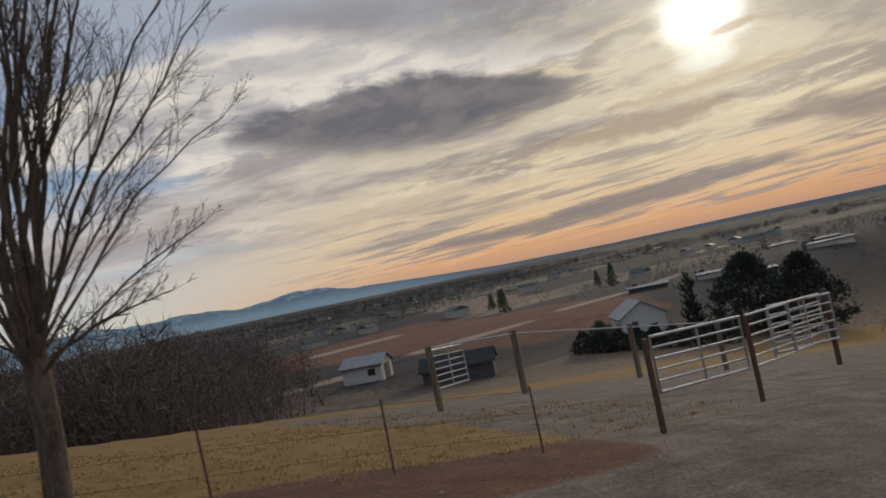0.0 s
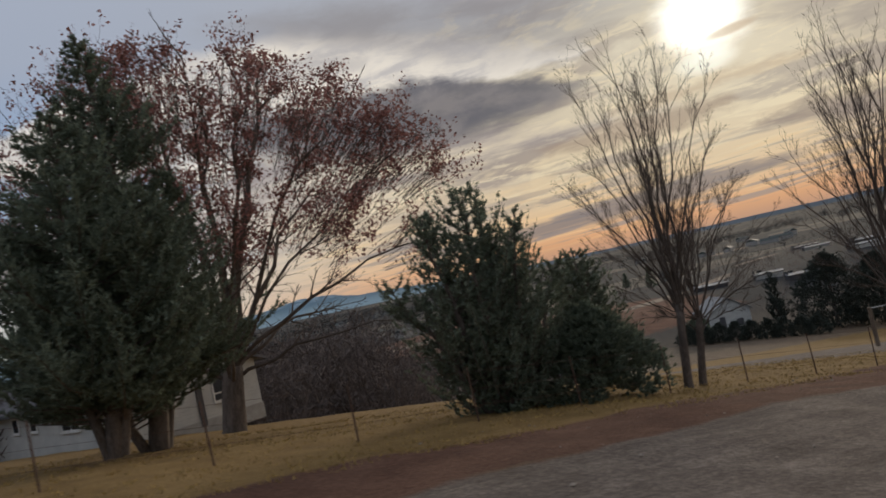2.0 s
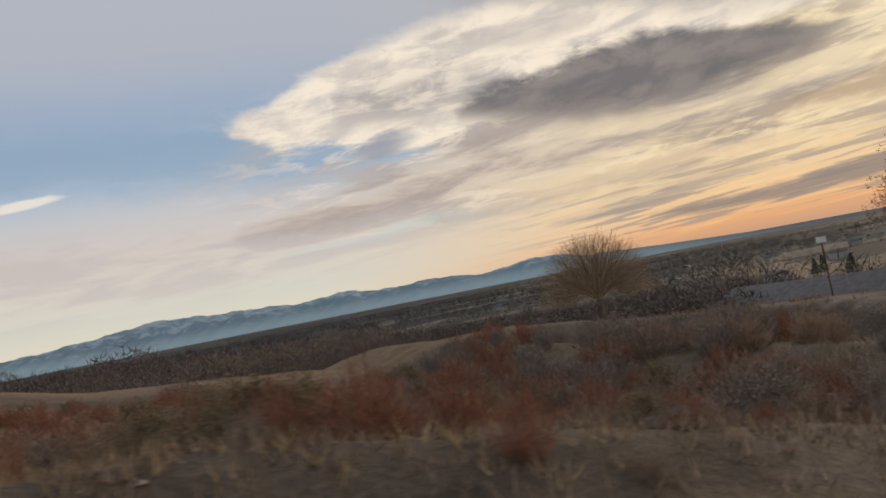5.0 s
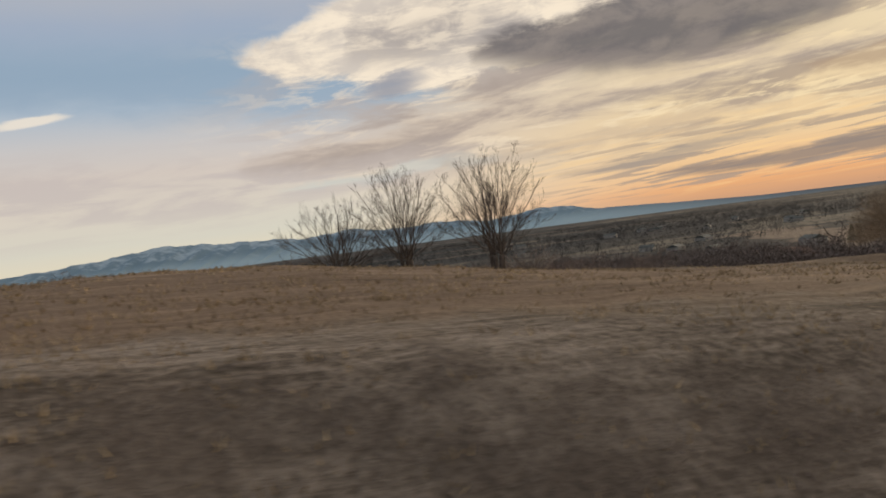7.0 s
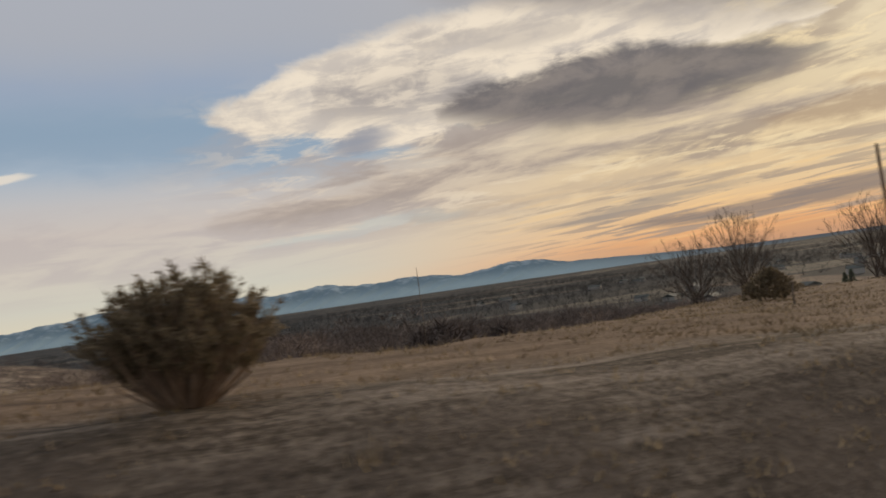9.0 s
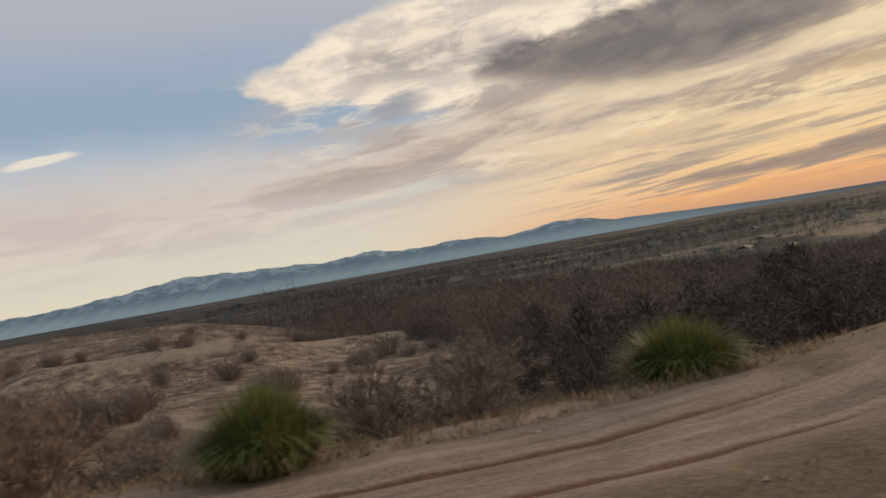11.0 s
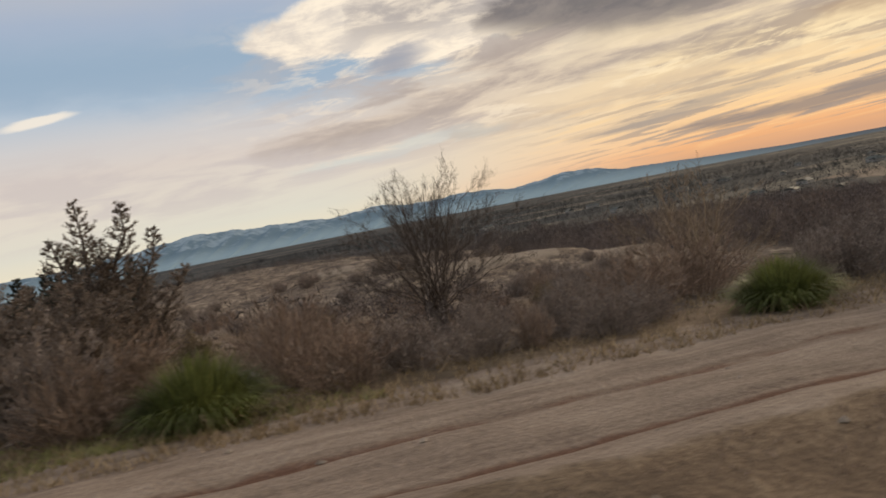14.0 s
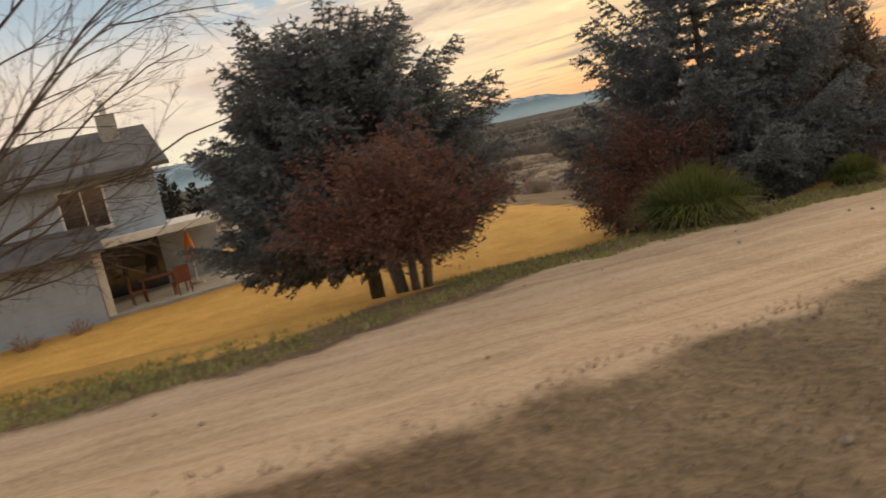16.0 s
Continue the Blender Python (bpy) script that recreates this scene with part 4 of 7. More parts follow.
def evergreen(name, x, y, spires, seed, label, mat, rise=0.6, curl=0.5, blade=0.12, dense=16, base=0.06, power=0.7, z=None, category="tree", group="", open_top=0.0):
    """A conifer of one or more leaders (dx, dy, height, width), each set with upturned needled branches."""
    rng = random.Random(seed)
    e = thing(name, x, y, label, category, group, z)
    wood, need = Mesh(), Sprays(seed)
    trunk = Mesh()
    for dx, dy, h, w in spires:
        foot, top = Vector((dx * 0.1, dy * 0.1, -0.15)), Vector((dx, dy, h))
        line = [foot.lerp(top, i / 6) + (rv(rng) * 0.03 * h * (0 < i < 6)) for i in range(7)]
        trunk.tube(line, [0.024 * h * (1.05 - i / 6) + 0.008 for i in range(7)], 7)
        num = int(h * dense)
        for i in range(num):
            u = base + (0.99 - base) * (i + rng.random()) / num
            if u > 0.6 and rng.random() < open_top:
                continue
            k = min(int(u * 6), 5)
            o = line[k].lerp(line[k + 1], u * 6 - k)
            a = 2.39996 * i + rng.uniform(-0.5, 0.5)
            out = Vector((math.cos(a), math.sin(a), 0))
            r = 0.5 * w * (1 - u) ** power * (0.75 + 0.25 * sm(0.0, 0.22, u)) * rng.uniform(0.55, 1.18) + 0.05
            up = rise * rng.uniform(0.7, 1.3)
            mid = o + out * r * 0.6 + UP * r * up * 0.35
            tip = o + out * r + UP * r * up
            wood.tube([o, mid, tip], [0.008 + 0.012 * r, 0.006 + 0.004 * r, 0.003], 3)
            side = out.cross(UP)
            ns = int(r * 7) + 3
            for s in range(ns):
                q = 0.22 + 0.72 * (s + rng.random()) / ns
                p = o.lerp(mid, q / 0.6) if q < 0.6 else mid.lerp(tip, (q - 0.6) / 0.4)
                ln = (0.06 + 0.3 * r * (1 - 0.8 * q)) * rng.uniform(0.7, 1.25)
                d = (out * 0.45 + side * rng.uniform(-1, 1) + UP * curl * rng.uniform(0.2, 1.5)).normalized()
                need.add(p, d, ln, int(ln * 40) + 6, blade * (1.1 - 0.55 * q))
            need.add(mid, (tip - mid + UP * r * curl * 0.4).normalized(), (tip - mid).length * 1.2, int(r * 18) + 8, blade * 0.6)
        need.add(line[5], (top - line[5]).normalized(), (top - line[5]).length * 1.04, 40, blade * 0.7)
    part("trunk", trunk, BARK, e, smooth=True)
    part("wood", wood, BARK, e)
    part("foliage", need, mat, e)
    return e


def tufted(name, x, y, height, width, seed, label, mat, tufts, blades=9, blade=0.16, shape=0.6, upward=0.55, z=None, trunk=True, base=0.08, lumps=14, category="tree", group="", bw=0.16, cones=((0, 0, 1, 1),)):
    """An evergreen or shrub whose crown is a lumpy mass of needle tufts."""
    rng = random.Random(seed)
    e = thing(name, x, y, label, category, group, z)
    if trunk:
        t = Mesh()
        pts = [Vector((rng.uniform(-.04, .04) * i, rng.uniform(-.04, .04) * i, -0.2 + height * 0.9 * i / 6)) for i in range(7)]
        t.tube(pts, [0.03 * height * (1.1 - i / 6) + 0.015 for i in range(7)], 8)
        for i in range(lumps):
            a, u = rng.uniform(0, 6.28), rng.uniform(0.12, 0.8)
            o = Vector((math.cos(a), math.sin(a), 0))
            s = Vector((0, 0, height * u))
            t.tube([s, s + o * width * 0.2 * (1 - u * 0.7) + UP * 0.05, s + o * width * 0.42 * (1 - u * 0.8) + UP * 0.25], [0.02 + 0.006 * height, 0.02, 0.008], 4)
        part("trunk", t, BARK, e, smooth=True)
    heads = []
    for i in range(lumps * 18):
        cx, cy, ch, cw = cones[rng.randrange(len(cones))]
        u = rng.random()
        prof = math.sin(math.pi * min(1.0, (0.10 + 0.9 * u)) ** shape) ** 0.75 if shape < 1 else (1 - u) ** 0.8 + 0.04
        a = rng.uniform(0, 6.28)
        rr = 0.5 * width * cw * prof * rng.random() ** 0.5
        heads.append((Vector((cx * width + math.cos(a) * rr, cy * width + math.sin(a) * rr, height * ch * (base + (0.98 - base) * u))), width * rng.uniform(0.045, 0.10) * (max(cw, 0.35) * (1 - 0.72 * u) + 0.06 if shape >= 1 else 1.0)))
    m = Mesh()
    for i in range(tufts):
        c, r = heads[rng.randrange(len(heads))]
        p = c + rv(rng) * r * rng.uniform(0.2, 1.0)
        if p.z < 0.03:
            continue
        o = Vector((p.x, p.y, 0)).normalized() if p.xy.length > 0.05 else Vector((1, 0, 0))
        axis = (o * (1 - upward) + UP * upward + rv(rng) * 0.35).normalized()
        for b in range(blades):
            d = (axis + rv(rng) * 0.55).normalized()
            m.blade(p, p + d * blade * rng.uniform(0.7, 1.3), blade * bw, d.cross(rv(rng)).normalized())
    part("foliage", m, mat, e)
    return e


def brush_mesh(seed, height, width, stems, twigs, leaves=0, leaf=0.03, thick=0.008, arch=0.25):
    """Stems, and twigs apart, of a dry shrub round the origin."""
    rng = random.Random(seed)
    m, fine = Mesh(), Mesh()
    for i in range(stems):
        a = rng.uniform(0, 6.28)
        sp = rng.random() ** 0.6
        tip = Vector((math.cos(a) * width * 0.5 * sp, math.sin(a) * width * 0.5 * sp, height * math.sqrt(1 - 0.86 * sp * sp) * (0.25 + 0.8 * rng.random() ** 0.6)))
        root = Vector((tip.x * 0.4, tip.y * 0.4, -0.05))
        mid = root.lerp(tip, 0.5) + UP * height * arch * 0.3 + rv(rng) * 0.06 * height
        m.tube([root, mid, tip], [thick, thick * 0.7, thick * 0.25], 3)
        for k in range(twigs):
            u = rng.uniform(0.25, 1.0)
            p = root.lerp(mid, u * 2) if u < 0.5 else mid.lerp(tip, u * 2 - 1)
            d = ((tip - root).normalized() + rv(rng) * 0.8).normalized()
            l = height * rng.uniform(0.08, 0.22)
            fine.blade(p, p + d * l, thick * 0.8, d.cross(rv(rng)).normalized())
            if leaves:
                for j in range(leaves):
                    q = p + d * l * rng.random() + rv(rng) * leaf
                    fine.leaf(q, rv(rng), rv(rng), leaf * rng.uniform(0.7, 1.5), leaf * 0.45)
    return m, fine


def shrub(name, x, y, height, width, seed, label, mat, stems=70, twigs=9, leaves=0, leaf=0.03, group="", z=None, thick=0.008):
    e = thing(name, x, y, label, "shrub", group, z)
    wood, fine = brush_mesh(seed, height, width, stems, twigs, leaves, leaf, thick)
    part("wood", wood, mat, e)
    part("crown", fine, mat, e)
    return e


def yucca(x, y, height, width, seed):
    """A clump of long arching green blades."""
    rng = random.Random(seed)
    e = thing("blade_clump", x, y, "bushy green clump of long arching blades beside the dirt shoulder", "plant", "green clumps along the shoulder")
    m = Mesh()
    for i in range(2400):
        a = rng.uniform(0, 6.28)
        rr = rng.random() ** 0.6
        root = Vector((math.cos(a), math.sin(a), 0)) * rr * width * 0.26
        o = (Vector((math.cos(a), math.sin(a), 0)) + rv(rng) * 0.3)
        tip = root + o * width * 0.27 * rr + UP * height * (1.0 - 0.80 * rr ** 2.6) * rng.uniform(0.5, 1.02)
        mid = root.lerp(tip, 0.5) + UP * height * (0.08 + 0.16 * rr)
        side = o.cross(UP).normalized() * 0.009
        b = len(m.v)
        m.v += [root - side, root + side, mid + side * 0.9, mid - side * 0.9, tip]
        m.f += [(b, b + 1, b + 2, b + 3), (b + 3, b + 2, b + 4)]
    tagged(part("foliage", m, YUCCA, e), kind="stuff")
    dry = Mesh()
    for i in range(260):
        a = rng.uniform(0, 6.28)
        o = Vector((math.cos(a), math.sin(a), 0))
        root = o * width * rng.uniform(0.12, 0.24)
        tip = root + o * width * rng.uniform(0.12, 0.3) + UP * height * rng.uniform(0.02, 0.3)
        mid = root.lerp(tip, 0.5) + UP * height * rng.uniform(0.08, 0.2)
        side = o.cross(UP) * 0.009
        b = len(dry.v)
        dry.v += [root - side, root + side, mid + side, mid - side, tip]
        dry.f += [(b, b + 1, b + 2, b + 3), (b + 3, b + 2, b + 4)]
    tagged(part("dry_skirt", dry, STRAW, e, "withered straw-coloured lower blades"), kind="stuff")
    return e


# ---- yard, first stretch: trees ----
bare_tree("bare_tree", 1.5, 10.2, 9.4, 5.3, 11, "tall leafless shade tree with upright branches on the lawn", limbs=32, trunk_h=0.23, rad=0.16, low=0.18, upright=0.65, lean=(4, 0), thick=0.8, spec=[(13, 0.42, 0.27, 0.13), (6, 0.5, 0.45, 0.1), (2, 0.55, 0.55, 0.05)])
bare_tree("bare_tree", -7.4, 11.1, 7.3, 3.9, 23, "slim leafless tree with upright fanning twigs on the lawn", limbs=22, trunk_h=0.26, rad=0.10, low=0.38, lean=(2, 0), thick=0.85, spec=[(12, 0.42, 0.27, 0.12), (6, 0.5, 0.45, 0.1), (2, 0.6, 0.55, 0.04)])
bare_tree("bare_tree", -6.75, 11.2, 5.0, 4.2, 24, "small leafless tree with a round twiggy crown on the lawn", limbs=20, trunk_h=0.32, rad=0.09, low=0.2, lean=(9, 0), thick=0.85, spec=[(11, 0.55, 0.3, 0.08), (6, 0.55, 0.45, 0.06), (2, 0.6, 0.55, 0.04)])
bare_tree("oak_tree", -12.0, 27.2, 14.8, 17.6, 37, "large oak holding sparse reddish-brown dead leaves", limbs=20, trunk_h=0.17, rad=0.42, low=0.2, lean=(10, 0), upright=0.8, thick=1.15, wander=0.06, spec=[(8, 0.7, 0.2, 0.06), (6, 0.65, 0.42, 0.05), (3, 0.6, 0.5, 0.04)], leaves=OAK_LEAF, leaf_n=42000, leaf_size=0.12, clumps=1100, z=-10.0)
evergreen("pine_tree", -16.7, 19.2, ((0, 0, 10.2, 7.0), (1.5, 0.3, 6.8, 5.4), (-1.4, 0, 5.2, 5.6)), 41, "dark green pine tree standing in front of the oak", PINE, 0.45, 0.7, 0.16, 17, 0.15, 0.7, z=-8.7)
evergreen("pine_tree", -18.2, 16.4, ((0, 0, 6.8, 6.4), (1.2, -0.4, 5.0, 5.0), (-1.0, 0.2, 4.4, 4.6)), 43, "shorter dark green pine tree near the house", PINE, 0.5, 0.7, 0.17, 16, 0.12, 0.7, z=-8.0)
evergreen("shrub_pine", -11.35, 12.6, ((0, 0, 4.9, 3.8), (1.5, 0.4, 3.9, 2.8), (-1.4, -0.3, 4.4, 2.8), (0.6, -0.8, 4.2, 2.0), (-0.5, 0.9, 4.5, 2.0), (1.0, 0.8, 4.0, 1.6), (-2.1, 0.3, 3.2, 3.0), (2.3, 0, 3.0, 2.4), (0.5, 0.2, 4.6, 1.2), (-0.7, -0.8, 3.8, 1.6)), 47, "bushy dark pine with upright candle tips", PINE, 1.0, 1.1, 0.13, 15, 0.0, 0.6, z=-9.3)
tufted("mound_shrub", -9.1, 12.2, 2.0, 3.3, 51, "low rounded dark blue-green evergreen shrub", PINE, 5200, 8, 0.13, 0.5, 0.4, trunk=True, base=0.02, category="shrub", lumps=30)
evergreen("evergreen_bush", -4.0, 16.9, ((0, 0, 4.3, 3.4), (0.7, 0.2, 3.9, 2.8), (-0.7, 0.1, 3.8, 2.8)), 53, "dark round evergreen bush behind a leafless tree", PINE, 0.5, 0.6, 0.15, 15, 0.03, 0.5)
broom_tree("bare_tree", -32.0, 39.9, 5.5, 7.5, 61, "round-crowned leafless tree of fine tan twigs", TWIG_TAN, z=-5.3, twigs=17000)


# ---- gates and fences ----
def bar(m, a, b, r, sides=8):
    m.tube([Vector(a), Vector(b)], [r, r], sides)


def gate(x0, y0, x1, y1, z0, z1, height, bars, label, lift=0.12):
    """A tube farm gate between two points on the ground."""
    e = thing("farm_gate", x0, y0, label, "gate", "farm gates by the drive", z=z0)
    dx, dy, dz = x1 - x0, y1 - y0, z1 - z0
    f = Mesh()
    lo, hi = Vector((0, 0, lift)), Vector((0, 0, lift + height))
    end = Vector((dx, dy, dz))
    f.tube([lo, hi, hi + end, lo + end, lo], [0.026] * 5, 8)
    part("gate_frame", f, GALV, e)
    for i in range(1, bars - 1):
        m = Mesh()
        q = lo.lerp(hi, i / (bars - 1))
        bar(m, q, q + end, 0.018)
        part("rail", m, GALV, e)
    for u in (0.5,):
        m = Mesh()
        bar(m, lo + end * u, hi + end * u, 0.02)
        part("brace", m, GALV, e)
    return e


def post(name, x, y, height, r, mat, label, z=None, group="", cap=0.0, lean=0.0, category="post"):
    m = Mesh()
    m.tube([Vector((0, 0, -0.35)), Vector((0, 0, height * 0.5)), Vector((lean, 0, height - 0.02)), Vector((lean, 0, height))], [r * 1.04, r, r * 0.98, r * (0.6 + cap)], 9)
    ob = new(name, m.data(name, mat, False))
    ob.matrix_world = pose(x, y, lz(x, y) if z is None else z)
    return tagged(ob, label, category, group)


gate(8.70, 6.94, 10.45, 6.62, -11.72, -11.80, 0.80, 6, "galvanised five-bar tube gate standing open by the drive")
gate(10.58, 6.60, 11.75, 6.58, -11.81, -11.84, 0.80, 6, "galvanised tube gate panel beside another gate")
gate(11.85, 6.62, 13.0, 6.70, -11.84, -11.90, 0.80, 7, "galvanised gate panel stacked at the end of the row")
gate(11.72, 6.9, 13.1, 6.55, -11.84, -11.90, 0.78, 6, "galvanised gate panel leaning against its neighbour")
gate(10.92, 15.58, 12.5, 16.36, -12.2, -12.34, 0.98, 7, "galvanised tube gate swung open beyond the lawn")
for px, py, pz, ph, pr in ((8.58, 6.94, -11.8, 1.0, 0.045), (10.5, 6.55, -11.85, 0.98, 0.04), (13.2, 6.68, -11.92, 1.0, 0.045)):
    post("gate_post", px, py, ph, pr, RUST, "rusty steel post holding a farm gate", z=pz, group="gate posts")
post("gate_post", 10.8, 15.5, 1.28, 0.085, WOOD, "weathered timber post hinging an open gate", z=-12.25, group="gate posts")
post("fence_post", 13.1, 14.9, 1.32, 0.09, WOOD, "thick weathered timber fence post", z=-12.4, group="timber fence posts")
post("fence_post", 17.0, 14.4, 1.2, 0.08, WOOD, "thick weathered timber fence post", z=-12.95, group="timber fence posts")
post("fence_post", 20.5, 14.0, 1.2, 0.08, WOOD, "thick weathered timber fence post", z=-13.6, group="timber fence posts")
rail_m = Mesh()
rail_m.tube([Vector((10.8, 15.45, -11.02)), Vector((13.1, 14.85, -11.18)), Vector((17.0, 14.35, -11.85)), Vector((20.5, 13.95, -12.45))], [0.022] * 4, 6)
tagged(new("pipe_rail", rail_m.data("pipe_rail", GALV)), "long galvanised pipe rail on timber posts", "fence")


def wire_fence():
    """Thin steel posts with wire strands along the lawn."""
    e = thing("wire_fence", 7.5, 8.3, "thin steel-post wire fence along the edge of the lawn", "fence", z=lz(7.5, 8.3))
    o = Vector((7.5, 8.3, lz(7.5, 8.3)))
    tops = []
    for i in range(14):
        x = 7.5 - 2.3 * i
        y = 8.35 + 0.155 * (7.5 - x) ** 0.97 if x < 7.4 else 8.3
        y = min(y, 12.3)
        b = Vector((x, y, lz(x, y))) - o
        m = Mesh()
        t = 0.03 * math.sin(i * 2.1)
        m.tube([b - UP * 0.2, b + Vector((t, 0.02, 0.98)), b + Vector((t, 0.02, 1.0))], [0.017, 0.015, 0.01], 6)
        part("post", m, RUST, e)
        tops.append(b)
    for h in (0.3, 0.6, 0.92):
        m = Mesh()
        m.tube([q + UP * h for q in tops], [0.0035] * len(tops), 4)
        part("wire", m, RUST, e)


wire_fence()


# ---- the ranch house ----
def siding(name, base, dark):
    m = material(name, base, dark, 1.5, 30, 0.75)
    t = m.node_tree
    n = Net(t)
    tc = t.nodes.new("ShaderNodeTexCoord")
    sp = t.nodes.new("ShaderNodeSeparateXYZ")
    t.links.new(tc.outputs["Object"], sp.inputs[0])
    saw = n.math("FRACT", n.math("MULTIPLY", sp.outputs[2], 5.5))
    bp = t.nodes.new("ShaderNodeBump")
    bp.inputs["Strength"].default_value, bp.inputs["Distance"].default_value = 1.0, 0.02
    t.links.new(n.math("SUBTRACT", 1.0, saw), bp.inputs["Height"])
    t.links.new(bp.outputs[0], t.nodes["Principled BSDF"].inputs["Normal"])
    return m


PALE_WALL = siding("cream_siding", (0.56, 0.545, 0.50), (0.45, 0.44, 0.41))
BLUE_WALL = siding("pale_blue_siding", (0.38, 0.43, 0.50), (0.30, 0.345, 0.40))
SHINGLE = material("grey_shingles", (0.155, 0.147, 0.152), (0.09, 0.085, 0.088), 2, 25, 0.9, 0.4)
TRIM = material("white_trim", (0.72, 0.70, 0.66), (0.6, 0.58, 0.54), 3, 30, 0.6)
DARK_TRIM = material("dark_fascia", (0.10, 0.095, 0.10), (0.06, 0.058, 0.06), 3, 30, 0.6)
GLASS = material("dark_window_glass", (0.035, 0.04, 0.045), (0.02, 0.022, 0.025), 0.5, 3, 0.06, spec=0.9)
CONCRETE = material("pale_concrete", (0.42, 0.40, 0.37), (0.30, 0.285, 0.26), 2, 30, 0.9, 0.2)


def prism(m, a, b, width, z0, z1):
    """A gable body between two ends of its ridge line (local y), with eaves at z0 and the ridge at z1."""
    k = len(m.v)
    for y in (a, b):
        m.v += [Vector((-width / 2, y, z0)), Vector((width / 2, y, z0)), Vector((0, y, z1))]
    m.f += [(k, k + 1, k + 2), (k + 5, k + 4, k + 3), (k, k + 3, k + 4, k + 1), (k + 1, k + 4, k + 5, k + 2), (k + 2, k + 5, k + 3, k)]


def roof(e, a, b, width, z0, z1, over=0.45, thick=0.14, mat=None):
    for sg in (-1, 1):
        m = Mesh()
        sl = (z1 - z0) / (width / 2)
        x0, x1 = 0.0, sg * (width / 2 + over)
        k = len(m.v)
        for y in (a - over, b + over):
            m.v += [Vector((x0, y, z1 + 0.02)), Vector((x1, y, z1 - sl * abs(x1) + 0.02)), Vector((x1, y, z1 - sl * abs(x1) + 0.02 + thick)), Vector((x0, y, z1 + 0.02 + thick))]
        q = [(0, 1, 2, 3), (7, 6, 5, 4), (0, 4, 5, 1), (1, 5, 6, 2), (2, 6, 7, 3), (3, 7, 4, 0)]
        m.f += [tuple(k + i for i in f) for f in q]
        part("roof_slope", m, mat or SHINGLE, e, "grey shingled roof slope")
        g = Mesh()
        g.box(x1 - 0.05, a - over, z1 - sl * abs(x1) - 0.02, x1 + 0.05, b + over, z1 - sl * abs(x1) + 0.11)
        part("gutter", g, DARK_TRIM, e)


def window(e, m4, w, h, mullion=True, sill=True, split=0.0):
    """A framed window on a wall; m4 puts its centre on the wall with +y pointing out."""
    f = Mesh()
    t = 0.07
    for bx in ((-w / 2 - t, -0.03, -h / 2 - t, -w / 2, 0.05, h / 2 + t), (w / 2, -0.03, -h / 2 - t, w / 2 + t, 0.05, h / 2 + t), (-w / 2, -0.03, h / 2, w / 2, 0.05, h / 2 + t), (-w / 2, -0.03, -h / 2 - t, w / 2, 0.05, -h / 2)):
        f.box(*bx, m4)
    if mullion:
        f.box(-0.025, -0.02, -h / 2, 0.025, 0.035, h / 2, m4)
    if split:
        f.box(-w / 2, -0.02, split - 0.03, w / 2, 0.035, split + 0.03, m4)
    win = part("window", f, TRIM, e, "white framed window")
    g = Mesh()
    g.box(-w / 2, -0.01, -h / 2, w / 2, 0.012, h / 2, m4)
    part("pane", g, GLASS, win)
    if sill:
        q = Mesh()
        q.box(-w / 2 - 0.1, 0.0, -h / 2 - t - 0.05, w / 2 + 0.1, 0.11, -h / 2 - t, m4)
        part("sill", q, TRIM, win)


def ranch_house():
    # local y runs along the ridge from the near gable, x across it
    ang = math.degrees(math.atan2(3.7, 12.7))
    e = thing("ranch_house", -10.9, 35.6, "single-storey cream house with a low grey gable roof", "house", z=-10.25, turn=ang)
    W, L, H, R = 8.3, 13.6, 2.42, 3.85
    b = Mesh()
    b.box(-W / 2, 0, -0.4, W / 2, L, H)
    part("wall", b, PALE_WALL, e)
    gmesh = Mesh()
    prism(gmesh, 0.004, L - 0.004, W, H + 0.002, R)
    part("gable", gmesh, PALE_WALL, e)
    roof(e, 0, L, W, H, R)
    base = Mesh()
    base.box(-W / 2 - 0.04, -0.04, -0.5, W / 2 + 0.04, L + 0.04, 0.25)
    part("foundation", base, CONCRETE, e)
    left = lambda y, z: pose(-W / 2, y, z, 0, 0, 90)
    front = lambda x, z: pose(x, 0, z, 0, 0, 180)
    window(e, left(2.2, 1.75), 1.5, 0.8)
    for yy in (5.6, 7.4, 11.4):
        window(e, left(yy, 1.8), 0.6, 0.6, False)
    for yy in (3.0, 6.0, 9.0):
        m = Mesh()
        m.box(-W / 2 - 0.07, yy - 0.4, -0.18, -W / 2 - 0.035, yy + 0.4, 0.16)
        part("basement_vent", m, GLASS, e)
    window(e, front(2.2, 1.7), 1.35, 1.5, True, True, -0.42)
    # narrow dark upright on the gable wall
    d = Mesh()
    d.box(0.55, -0.09, 0.0, 0.85, -0.02, 2.05)
    part("gable_upright", d, DARK_TRIM, e)
    belt = Mesh()
    belt.box(-W / 2, -0.05, H - 0.06, W / 2 - 2.6, -0.015, H + 0.05)
    part("belt_trim", belt, DARK_TRIM, e)
    for sx in (-1.8, 1.0):
        v = Mesh()
        v.tube([Vector((sx, 6 + sx, R - 0.6)), Vector((sx, 6 + sx, R + 0.35))], [0.06, 0.06], 8)
        part("roof_vent", v, GALV, e)


ranch_house()

